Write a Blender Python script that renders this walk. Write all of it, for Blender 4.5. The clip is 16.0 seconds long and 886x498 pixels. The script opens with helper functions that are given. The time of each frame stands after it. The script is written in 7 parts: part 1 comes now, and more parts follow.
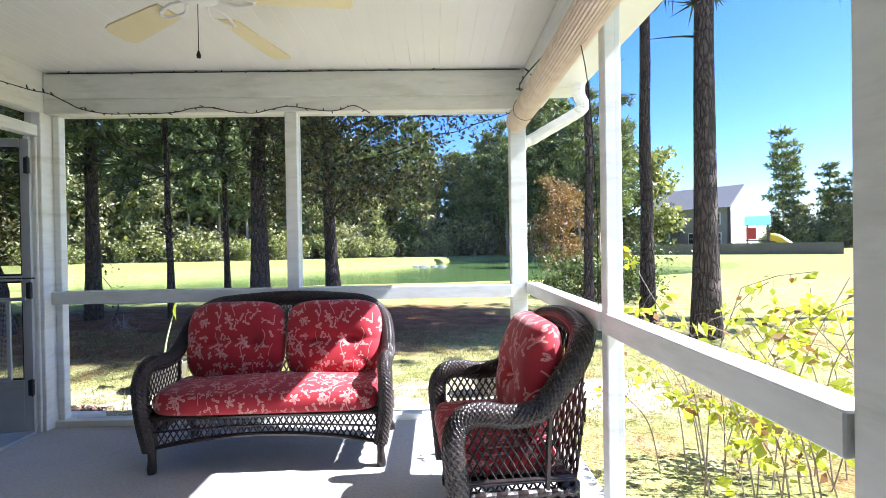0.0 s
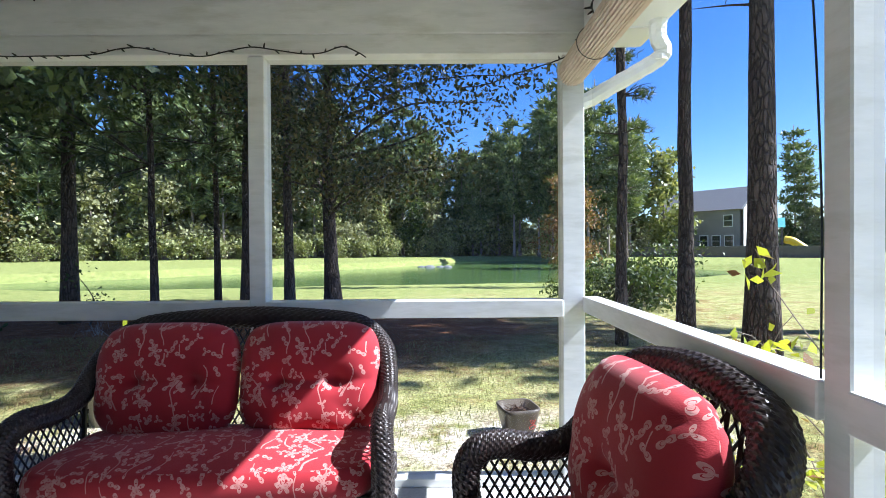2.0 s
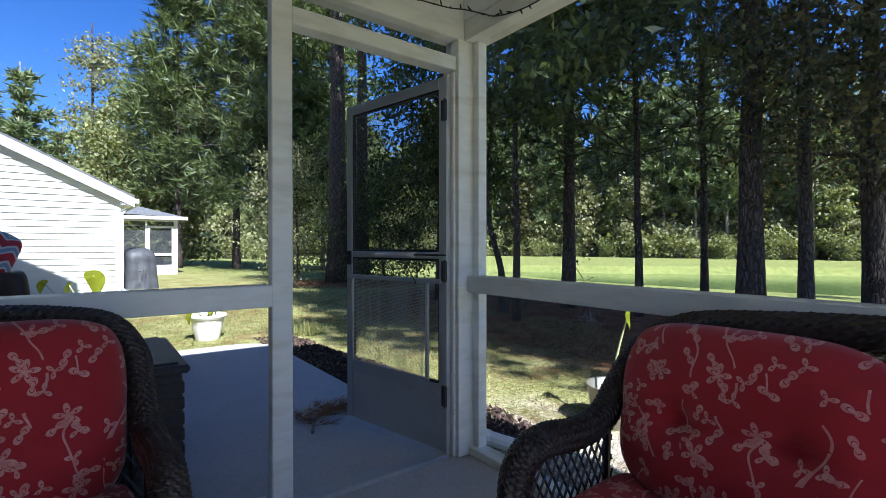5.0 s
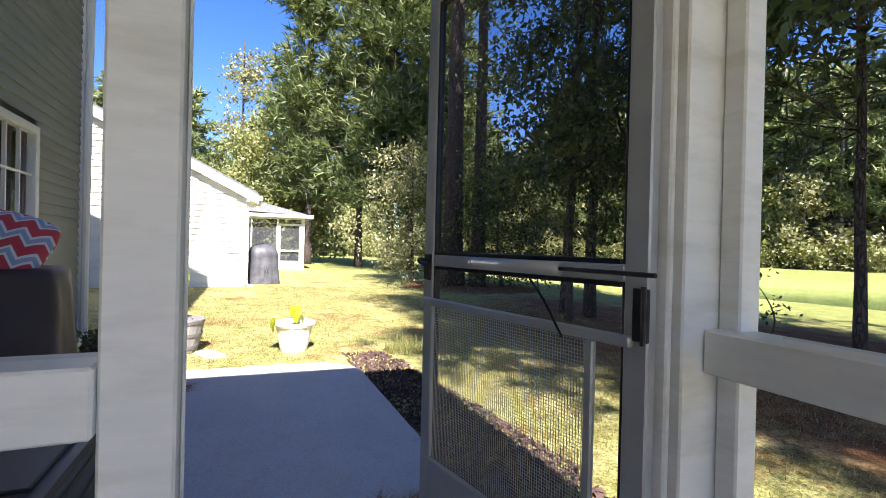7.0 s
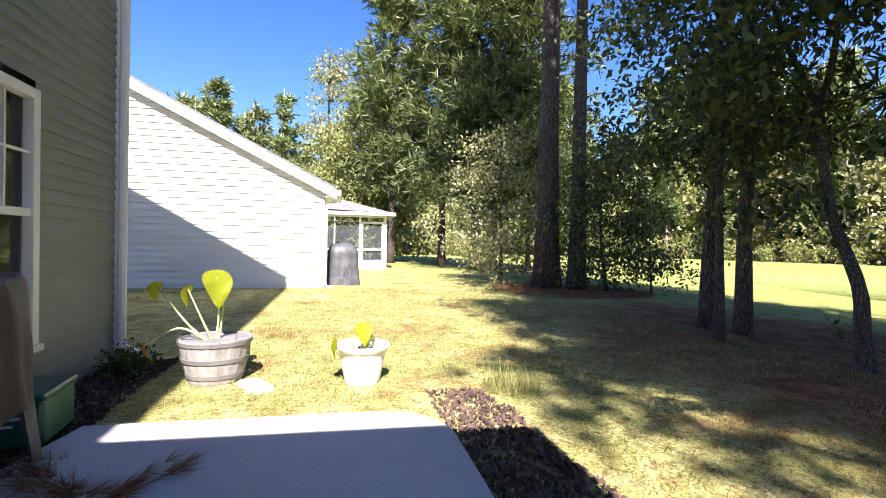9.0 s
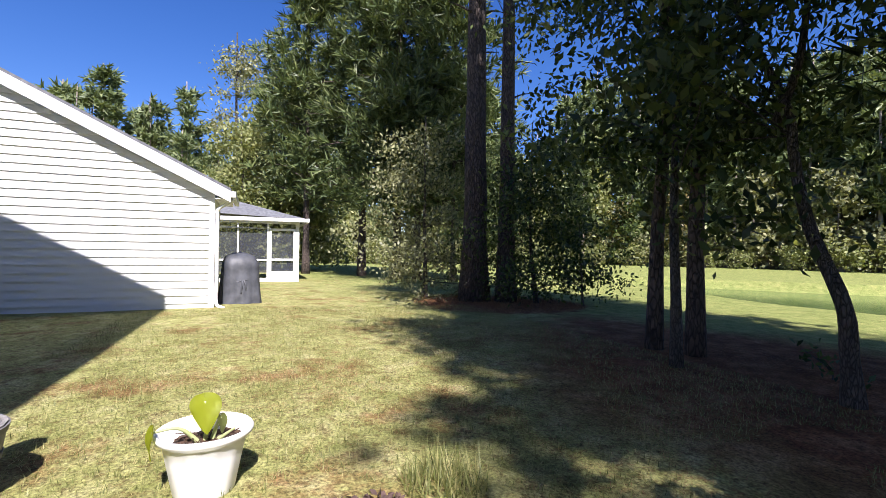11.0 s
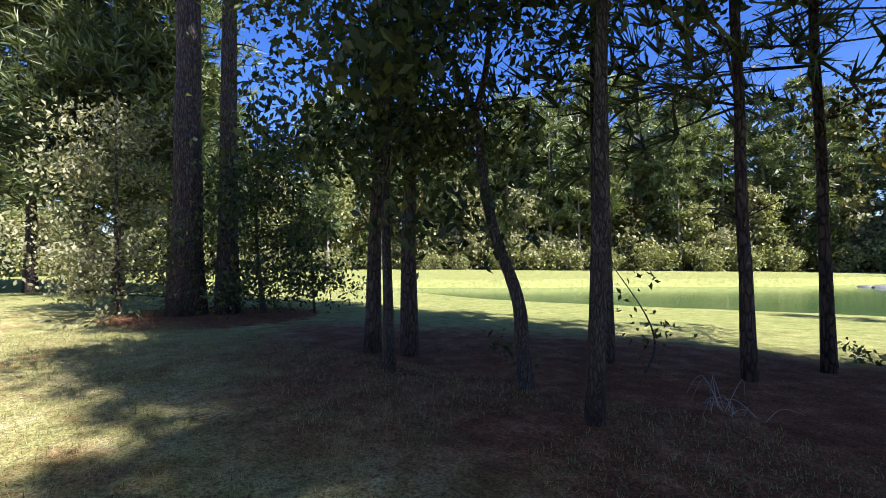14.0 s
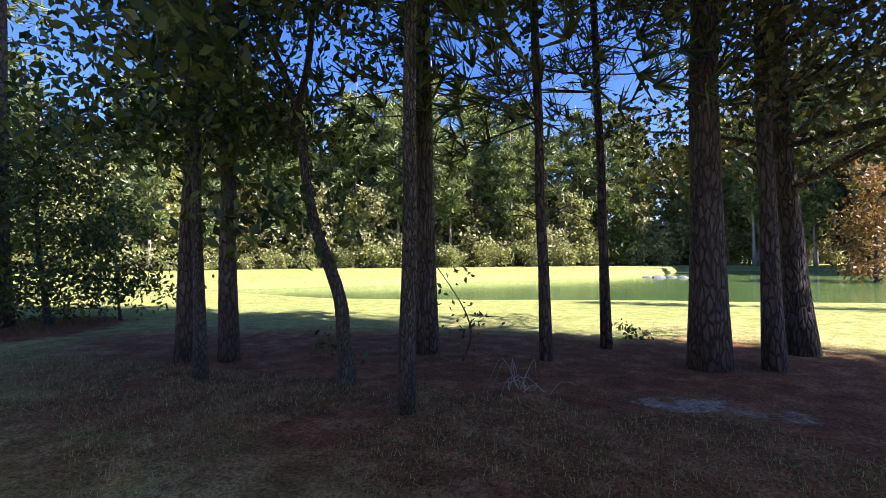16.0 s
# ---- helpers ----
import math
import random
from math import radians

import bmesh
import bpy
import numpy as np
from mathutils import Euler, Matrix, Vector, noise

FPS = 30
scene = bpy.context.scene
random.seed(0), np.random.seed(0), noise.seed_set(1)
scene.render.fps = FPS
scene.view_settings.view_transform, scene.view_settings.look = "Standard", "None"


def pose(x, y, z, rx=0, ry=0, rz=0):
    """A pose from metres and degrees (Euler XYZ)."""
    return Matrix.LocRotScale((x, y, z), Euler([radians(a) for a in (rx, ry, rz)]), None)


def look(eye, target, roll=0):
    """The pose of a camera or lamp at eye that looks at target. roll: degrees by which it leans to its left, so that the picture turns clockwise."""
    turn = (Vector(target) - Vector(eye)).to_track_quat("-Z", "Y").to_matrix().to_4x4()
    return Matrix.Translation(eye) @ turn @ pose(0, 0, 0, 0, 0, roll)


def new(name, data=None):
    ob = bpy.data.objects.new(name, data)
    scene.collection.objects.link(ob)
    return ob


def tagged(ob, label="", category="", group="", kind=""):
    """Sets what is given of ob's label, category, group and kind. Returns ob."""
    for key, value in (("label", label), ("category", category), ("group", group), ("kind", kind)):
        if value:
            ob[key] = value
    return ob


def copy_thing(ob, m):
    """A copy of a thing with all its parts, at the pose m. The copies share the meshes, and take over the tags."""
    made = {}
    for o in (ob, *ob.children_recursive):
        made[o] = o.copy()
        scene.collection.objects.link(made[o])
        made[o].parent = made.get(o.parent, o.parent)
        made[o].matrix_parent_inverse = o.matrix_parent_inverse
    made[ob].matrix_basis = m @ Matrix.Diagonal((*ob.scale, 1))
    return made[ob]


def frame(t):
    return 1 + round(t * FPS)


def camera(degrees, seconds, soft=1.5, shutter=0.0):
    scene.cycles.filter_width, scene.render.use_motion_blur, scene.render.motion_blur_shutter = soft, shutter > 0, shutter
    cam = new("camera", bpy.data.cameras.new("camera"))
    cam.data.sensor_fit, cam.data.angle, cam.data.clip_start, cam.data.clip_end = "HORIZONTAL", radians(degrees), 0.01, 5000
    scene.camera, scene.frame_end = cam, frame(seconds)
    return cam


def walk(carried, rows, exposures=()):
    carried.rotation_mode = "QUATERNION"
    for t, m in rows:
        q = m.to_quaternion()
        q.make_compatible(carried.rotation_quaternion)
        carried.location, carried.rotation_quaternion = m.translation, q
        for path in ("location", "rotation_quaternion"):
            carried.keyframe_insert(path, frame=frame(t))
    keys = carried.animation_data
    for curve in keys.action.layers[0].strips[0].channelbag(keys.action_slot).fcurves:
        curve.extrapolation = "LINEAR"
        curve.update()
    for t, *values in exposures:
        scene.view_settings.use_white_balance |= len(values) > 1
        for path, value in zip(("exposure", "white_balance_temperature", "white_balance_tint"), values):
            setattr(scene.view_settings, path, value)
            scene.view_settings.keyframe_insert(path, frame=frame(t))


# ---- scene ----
cam = camera(86.9, 16.0, soft=0.75)
PATH = [
    (0, (2.694, 1.92, 1.268), (2.725, 3.92, 1.251), -0.9),
    (0.5, (2.666, 2.184, 1.26), (2.693, 4.184, 1.247), -0.6),
    (1, (2.659, 2.432, 1.278), (2.695, 4.431, 1.252), -0.6),
    (1.5, (2.677, 2.684, 1.291), (2.715, 4.683, 1.275), -0.4),
    (2, (2.611, 2.887, 1.261), (2.621, 4.887, 1.245), -0.4),
    (2.5, (2.471, 3.034, 1.235), (2.315, 5.028, 1.223), -0.0),
    (3, (2.343, 3.065, 1.227), (1.842, 5.001, 1.215), -0.3),
    (3.5, (2.269, 3.193, 1.197), (1.323, 4.956, 1.203), 0.1),
    (4, (2.184, 3.261, 1.171), (0.908, 4.801, 1.167), -0.1),
    (4.2, (2.152, 3.34, 1.141), (0.771, 4.786, 1.137), -0.0),
    (6.5, (0.974, 4.243, 1.129), (-0.776, 5.211, 1.116), 0.4),
    (7, (0.621, 4.434, 1.13), (-1.225, 5.202, 1.123), 1.4),
    (7.5, (0.229, 4.573, 1.102), (-1.682, 5.16, 1.085), 1.3),
    (8, (-0.165, 4.649, 1.109), (-2.102, 5.144, 1.084), 1.1),
    (8.2, (-0.325, 4.672, 1.1), (-2.275, 5.112, 1.075), 1.1),
    (10.3, (-1.983, 4.946, 1.138), (-3.933, 5.389, 1.125), 0.9),
    (10.5, (-2.109, 5.013, 1.151), (-4.037, 5.543, 1.141), 0.8),
    (11, (-2.341, 5.198, 1.177), (-4.196, 5.945, 1.191), 0.7),
    (11.5, (-2.496, 5.399, 1.173), (-4.307, 6.246, 1.204), 0.7),
    (12, (-2.584, 5.571, 1.144), (-4.365, 6.48, 1.186), 0.6),
    (12.5, (-2.652, 5.691, 1.13), (-4.335, 6.771, 1.178), 0.6),
    (13, (-2.696, 5.822, 1.156), (-4.224, 7.113, 1.197), 0.1),
    (13.5, (-2.638, 5.904, 1.139), (-4.026, 7.343, 1.185), 0.0),
    (14, (-2.582, 5.956, 1.139), (-3.813, 7.531, 1.182), -0.2),
    (14.5, (-2.512, 5.987, 1.132), (-3.594, 7.669, 1.176), -0.3),
    (15, (-2.439, 6.025, 1.115), (-3.381, 7.788, 1.162), -0.5),
    (15.5, (-2.37, 6.056, 1.111), (-3.185, 7.882, 1.152), -0.3),
    (16, (-2.296, 6.073, 1.126), (-2.977, 7.953, 1.156), -0.7),
]
EXPOSURE = [(0, 2.37, 5550, 15), (0.6, 2.08, 5550, 15), (1.5, 1.77, 5450, 13), (2.5, 1.67, 5300, 11), (3.5, 1.45, 5250, 10), (4.2, 1.4, 5250, 10), (6.3, 1.75, 6050, 18), (7, 2.05, 6300, 20), (8.2, 2.3, 6450, 21), (10.3, 1.3, 6200, 21), (11, 1.15, 6000, 21), (12.5, 1.15, 5850, 22), (14, 1.55, 5900, 25), (16, 1.9, 6150, 26)]
walk(cam, [(t, look(*row)) for t, *row in PATH], EXPOSURE)

# ---------- world, sun ----------
world = bpy.data.worlds.new("sky")
scene.world = world
world.use_nodes = True
wn = world.node_tree
sky = wn.nodes.new("ShaderNodeTexSky")
sky.sky_type, sky.sun_disc = "NISHITA", False
sky.sun_elevation, sky.sun_rotation = radians(45), radians(95)
sky.air_density, sky.dust_density, sky.ozone_density = 1.0, 0.5, 3.6
rich = wn.nodes.new("ShaderNodeHueSaturation")
rich.inputs["Saturation"].default_value = 1.28
rich.inputs["Hue"].default_value = 0.514
wn.links.new(sky.outputs["Color"], rich.inputs["Color"])
wn.links.new(rich.outputs["Color"], wn.nodes["Background"].inputs["Color"])
wn.nodes["Background"].inputs["Strength"].default_value = 0.07
sun = new("sun", bpy.data.lights.new("sun", "SUN"))
sun.data.energy, sun.data.angle, sun.data.color = 5.0, radians(0.55), (1.0, 0.94, 0.84)
sun.matrix_world = look((0, 0, 0), (-0.98, 0.085, -1.0))


# ---------- materials ----------
def mat(name):
    m = bpy.data.materials.new(name)
    m.use_nodes = True
    nt = m.node_tree
    b = nt.nodes["Principled BSDF"]
    return m, nt, b


def nd(nt, kind, **kw):
    n = nt.nodes.new(kind)
    for k, v in kw.items():
        if k in n.inputs:
            n.inputs[k].default_value = v
    return n


def ramp(nt, fac, stops):
    r = nt.nodes.new("ShaderNodeValToRGB")
    el = r.color_ramp.elements
    while len(el) < len(stops):
        el.new(0.5)
    for e, (p, c) in zip(el, stops):
        e.position, e.color = p, (*c, 1) if len(c) == 3 else c
    nt.links.new(fac, r.inputs["Fac"])
    return r.outputs["Color"]


def mixc(nt, fac, a, b, mode="MIX"):
    n = nt.nodes.new("ShaderNodeMix")
    n.data_type, n.blend_type = "RGBA", mode
    for sock, v in ((n.inputs[0], fac), (n.inputs[6], a), (n.inputs[7], b)):
        if isinstance(v, (int, float)):
            sock.default_value = v
        elif isinstance(v, tuple):
            sock.default_value = (*v, 1)
        else:
            nt.links.new(v, sock)
    return n.outputs[2]


def mth(nt, op, a, b=0.0):
    n = nt.nodes.new("ShaderNodeMath")
    n.operation = op
    for sock, v in zip(n.inputs, (a, b)):
        if isinstance(v, (int, float)):
            sock.default_value = v
        else:
            nt.links.new(v, sock)
    return n.outputs[0]


def obj_coords(nt, scale=(1, 1, 1), which="Object"):
    tc = nt.nodes.new("ShaderNodeTexCoord")
    mp = nt.nodes.new("ShaderNodeMapping")
    mp.inputs["Scale"].default_value = scale
    nt.links.new(tc.outputs[which], mp.inputs["Vector"])
    return mp.outputs["Vector"]


def pos_coords(nt, scale=(1, 1, 1)):
    g = nt.nodes.new("ShaderNodeNewGeometry")
    mp = nt.nodes.new("ShaderNodeMapping")
    mp.inputs["Scale"].default_value = scale
    nt.links.new(g.outputs["Position"], mp.inputs["Vector"])
    return mp.outputs["Vector"]


def noise_tex(nt, vec, scale, detail=4, rough=0.55):
    n = nd(nt, "ShaderNodeTexNoise", Scale=scale, Detail=detail, Roughness=rough)
    nt.links.new(vec, n.inputs["Vector"])
    return n.outputs["Fac"]


def bump(nt, b, h, strength=0.3, dist=0.01):
    n = nd(nt, "ShaderNodeBump", Strength=strength, Distance=dist)
    nt.links.new(h, n.inputs["Height"])
    nt.links.new(n.outputs["Normal"], b.inputs["Normal"])


def grained(name, c1, c2, scale=8, rough=0.6, bstr=0.2, bdist=0.004, stretch=(1, 1, 1), metal=0.0, grime=None, spec=0.5):
    m, nt, b = mat(name)
    v = pos_coords(nt, stretch)
    n1, n2 = noise_tex(nt, v, scale, 5), noise_tex(nt, v, scale * 7, 3)
    col = ramp(nt, n1, [(0.3, c1), (0.7, c2)])
    if grime:
        n3 = noise_tex(nt, v, scale * 0.35, 5, 0.65)
        col = mixc(nt, ramp(nt, n3, [(0.5, (0, 0, 0)), (0.72, (1, 1, 1))]), col, grime)
    nt.links.new(col, b.inputs["Base Color"])
    b.inputs["Roughness"].default_value, b.inputs["Metallic"].default_value = rough, metal
    b.inputs["Specular IOR Level"].default_value = spec
    bump(nt, b, mth(nt, "ADD", n1, mth(nt, "MULTIPLY", n2, 0.5)), bstr, bdist)
    return m


PAINT = grained("white_painted_wood", (0.74, 0.76, 0.74), (0.82, 0.83, 0.81), 2.5, 0.5, 0.12, 0.002, (3, 3, 14), grime=(0.62, 0.63, 0.58))
TRIM = grained("white_vinyl", (0.78, 0.79, 0.78), (0.84, 0.84, 0.83), 3, 0.4, 0.08, 0.001)
CEIL = grained("ceiling_paint", (0.78, 0.78, 0.75), (0.83, 0.83, 0.80), 1.2, 0.7, 0.15, 0.002)
ALU = grained("grey_aluminium", (0.42, 0.44, 0.46), (0.5, 0.52, 0.53), 6, 0.38, 0.06, 0.001, metal=0.35)
DARKMETAL = grained("dark_metal", (0.03, 0.03, 0.035), (0.06, 0.06, 0.06), 20, 0.4, 0.1, 0.001, metal=0.6)
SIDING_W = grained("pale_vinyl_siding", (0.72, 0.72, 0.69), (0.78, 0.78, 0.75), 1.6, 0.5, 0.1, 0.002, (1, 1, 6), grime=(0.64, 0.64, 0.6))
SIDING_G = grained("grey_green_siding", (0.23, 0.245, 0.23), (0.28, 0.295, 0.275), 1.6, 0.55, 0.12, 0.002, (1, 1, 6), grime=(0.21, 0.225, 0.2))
SIDING_FAR = grained("grey_siding", (0.22, 0.21, 0.21), (0.27, 0.26, 0.26), 1.0, 0.6, 0.1, 0.002)
SHINGLE = grained("asphalt_shingles", (0.09, 0.095, 0.105), (0.17, 0.175, 0.19), 9, 0.9, 0.5, 0.01)
WICKER = grained("dark_wicker", (0.009, 0.007, 0.007), (0.034, 0.023, 0.021), 30, 0.38, 0.2, 0.002, spec=0.45)
WIRE = grained("dark_wire", (0.012, 0.014, 0.012), (0.02, 0.022, 0.02), 40, 0.5)
BLADE = grained("cream_fan_blade", (0.78, 0.7, 0.42), (0.82, 0.74, 0.48), 4, 0.5, 0.08, 0.001, (1, 1, 1))
BAMBOO = grained("rolled_shade_slats", (0.62, 0.5, 0.38), (0.75, 0.66, 0.54), 14, 0.6, 0.2, 0.002)
COVER_B = grained("black_cover_fabric", (0.04, 0.043, 0.05), (0.085, 0.09, 0.105), 5, 0.55, 0.4, 0.01)
COVER_P = grained("brown_vinyl_cover", (0.018, 0.011, 0.014), (0.036, 0.021, 0.027), 5, 0.6, 0.4, 0.012, spec=0.25)
DECKBOX = grained("black_resin", (0.012, 0.012, 0.014), (0.028, 0.028, 0.032), 3, 0.42, 0.35, 0.004, (2, 14, 2))
GREENBOX = grained("green_plastic", (0.01, 0.09, 0.05), (0.015, 0.12, 0.07), 4, 0.45)
PALEWOOD = grained("pale_wood_leg", (0.36, 0.28, 0.19), (0.46, 0.37, 0.26), 10, 0.6, 0.2, 0.002, (4, 4, 1))
BARREL = grained("weathered_grey_barrel", (0.20, 0.19, 0.185), (0.34, 0.325, 0.31), 6, 0.7, 0.4, 0.004, (5, 5, 1), grime=(0.16, 0.15, 0.15))
BAND = grained("dark_barrel_hoop", (0.12, 0.115, 0.12), (0.18, 0.175, 0.18), 8, 0.6)
POTW = grained("white_resin_pot", (0.72, 0.72, 0.70), (0.8, 0.8, 0.78), 4, 0.45, 0.15, 0.003, grime=(0.6, 0.59, 0.55))
POTD = grained("dark_glazed_pot", (0.06, 0.05, 0.035), (0.11, 0.085, 0.06), 5, 0.3)
POTM = grained("dented_metal_bucket", (0.2, 0.19, 0.15), (0.3, 0.28, 0.22), 7, 0.42, 0.3, 0.004, metal=0.5)
SOIL = grained("potting_soil", (0.035, 0.02, 0.012), (0.11, 0.06, 0.035), 30, 0.95, 0.9, 0.02)
STEM = grained("pale_green_stem", (0.34, 0.40, 0.16), (0.48, 0.5, 0.26), 12, 0.5)
STICK = grained("dry_grey_stick", (0.16, 0.12, 0.09), (0.30, 0.25, 0.2), 12, 0.9)
ROCK = grained("grey_rock", (0.1, 0.1, 0.105), (0.2, 0.2, 0.205), 5, 0.9, 0.6, 0.02)
CHIP = grained("pale_stone_slab", (0.26, 0.25, 0.23), (0.42, 0.4, 0.37), 8, 0.85, 0.5, 0.01)
FENCE = grained("weathered_fence", (0.10, 0.085, 0.075), (0.17, 0.15, 0.13), 4, 0.9)
YELLOW = grained("yellow_plastic", (0.75, 0.5, 0.02), (0.8, 0.56, 0.04), 3, 0.4)
TEAL = grained("teal_canvas", (0.1, 0.4, 0.4), (0.14, 0.48, 0.46), 3, 0.7)
REDPLASTIC = grained("red_plastic", (0.5, 0.04, 0.03), (0.6, 0.06, 0.04), 3, 0.4)
ROOMDARK = grained("plain_interior", (0.35, 0.33, 0.3), (0.4, 0.38, 0.34), 2, 0.9)


def concrete(name, c1, c2, c3):
    m, nt, b = mat(name)
    v = pos_coords(nt)
    n1, n2, n3 = noise_tex(nt, v, 1.3, 6, 0.6), noise_tex(nt, v, 60, 3), noise_tex(nt, v, 5, 6, 0.7)
    col = ramp(nt, n1, [(0.3, c1), (0.7, c2)])
    col = mixc(nt, ramp(nt, n3, [(0.55, (0, 0, 0)), (0.8, (1, 1, 1))]), col, c3)
    col = mixc(nt, 0.25, col, ramp(nt, n2, [(0.3, (0.3, 0.3, 0.3)), (0.7, (0.75, 0.75, 0.75))]), "OVERLAY")
    nt.links.new(col, b.inputs["Base Color"])
    b.inputs["Roughness"].default_value = 0.85
    bump(nt, b, mth(nt, "ADD", n2, mth(nt, "MULTIPLY", n3, 0.6)), 0.25, 0.004)
    return m


FLOOR_M = concrete("porch_concrete", (0.42, 0.41, 0.39), (0.48, 0.47, 0.45), (0.36, 0.35, 0.33))
PATIO_M = concrete("patio_concrete", (0.44, 0.44, 0.43), (0.52, 0.52, 0.51), (0.38, 0.38, 0.37))


def bark_mat(name, c1, c2, sc):
    m, nt, b = mat(name)
    v = pos_coords(nt, (1, 1, 0.28))
    vo = nd(nt, "ShaderNodeTexVoronoi", Scale=sc)
    vo.feature = "DISTANCE_TO_EDGE"
    wob = nd(nt, "ShaderNodeTexNoise", Scale=6.0, Detail=3.0)
    nt.links.new(v, wob.inputs["Vector"])
    vv = nt.nodes.new("ShaderNodeVectorMath")
    vv.operation = "MULTIPLY_ADD"
    vv.inputs[1].default_value = (0.12, 0.12, 0.12)
    nt.links.new(wob.outputs["Color"], vv.inputs[0])
    nt.links.new(v, vv.inputs[2])
    nt.links.new(vv.outputs[0], vo.inputs["Vector"])
    n = noise_tex(nt, v, 14, 5)
    crack = ramp(nt, vo.outputs["Distance"], [(0.0, (0, 0, 0)), (0.2, (1, 1, 1))])
    col = mixc(nt, crack, (c1[0] * 0.45, c1[1] * 0.45, c1[2] * 0.45), ramp(nt, n, [(0.3, c1), (0.72, c2)]))
    nt.links.new(col, b.inputs["Base Color"])
    b.inputs["Roughness"].default_value = 0.95
    bump(nt, b, mth(nt, "ADD", crack, mth(nt, "MULTIPLY", n, 0.5)), 0.9, 0.03)
    return m


BARK = bark_mat("pine_bark", (0.075, 0.055, 0.045), (0.15, 0.115, 0.095), 19)
BARK_S = bark_mat("smooth_bark", (0.09, 0.075, 0.06), (0.15, 0.13, 0.11), 42)
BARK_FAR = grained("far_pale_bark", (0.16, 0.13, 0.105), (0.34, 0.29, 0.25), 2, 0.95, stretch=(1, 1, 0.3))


def leaf_mat(name, a, b_, c, trans=0.35, rough=0.5):
    """Leaves: each has a colour of its own between three, and lets some light through."""
    m, nt, b = mat(name)
    g = nt.nodes.new("ShaderNodeNewGeometry")
    oi = nt.nodes.new("ShaderNodeObjectInfo")
    col = ramp(nt, g.outputs["Random Per Island"], [(0.0, tuple(x * 0.6 for x in a)), (0.5, b_), (1.0, tuple(x * 1.2 for x in c))])
    col = mixc(nt, mth(nt, "MULTIPLY", oi.outputs["Random"], 0.35), col, tuple(x * 0.6 for x in b_))
    nt.links.new(col, b.inputs["Base Color"])
    b.inputs["Roughness"].default_value = rough
    tr = nt.nodes.new("ShaderNodeBsdfTranslucent")
    nt.links.new(mixc(nt, 1.0, col, (1.0, 0.95, 0.45), "MULTIPLY"), tr.inputs["Color"])
    mx = nt.nodes.new("ShaderNodeMixShader")
    mx.inputs[0].default_value = trans
    nt.links.new(b.outputs[0], mx.inputs[1])
    nt.links.new(tr.outputs[0], mx.inputs[2])
    nt.links.new(mx.outputs[0], nt.nodes["Material Output"].inputs["Surface"])
    return m


LEAF = leaf_mat("green_leaves", (0.035, 0.06, 0.015), (0.06, 0.10, 0.025), (0.13, 0.16, 0.04), 0.4)
LEAF_OAK = leaf_mat("oak_leaves", (0.035, 0.05, 0.015), (0.07, 0.085, 0.025), (0.17, 0.13, 0.04), 0.35)
# light and grey-green leaves, colours raised further for sun on the far wood
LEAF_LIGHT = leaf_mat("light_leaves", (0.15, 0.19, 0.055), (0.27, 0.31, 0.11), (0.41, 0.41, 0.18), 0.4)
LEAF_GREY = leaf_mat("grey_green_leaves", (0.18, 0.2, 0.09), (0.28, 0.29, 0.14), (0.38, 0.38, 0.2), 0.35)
LEAF_AUT = leaf_mat("autumn_leaves", (0.22, 0.09, 0.03), (0.32, 0.17, 0.06), (0.24, 0.22, 0.09), 0.35)
NEEDLE = leaf_mat("pine_needles", (0.045, 0.075, 0.02), (0.075, 0.115, 0.035), (0.14, 0.17, 0.05), 0.25)
# paler than NEEDLE: the far wood's sunlit brightness is in this colour
NEEDLE_FAR = leaf_mat("brightened_far_needles", (0.1, 0.145, 0.055), (0.165, 0.22, 0.088), (0.28, 0.32, 0.14), 0.3)
BIGLEAF = leaf_mat("yellow_green_leaf", (0.42, 0.48, 0.03), (0.48, 0.54, 0.04), (0.52, 0.58, 0.06), 0.5)
WILT = leaf_mat("wilted_leaf", (0.45, 0.17, 0.03), (0.5, 0.2, 0.04), (0.4, 0.15, 0.03), 0.3)
# brighter copy of NEEDLE: strong sun on the neighbour's row is put into the colour
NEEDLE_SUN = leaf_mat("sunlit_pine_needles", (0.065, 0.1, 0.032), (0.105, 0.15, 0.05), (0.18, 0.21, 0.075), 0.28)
GRASS_BLADE = leaf_mat("grass_blades", (0.13, 0.17, 0.035), (0.24, 0.26, 0.08), (0.4, 0.36, 0.17), 0.35)
STRAW = leaf_mat("pine_straw", (0.16, 0.07, 0.03), (0.28, 0.13, 0.055), (0.4, 0.24, 0.11), 0.1, 0.8)


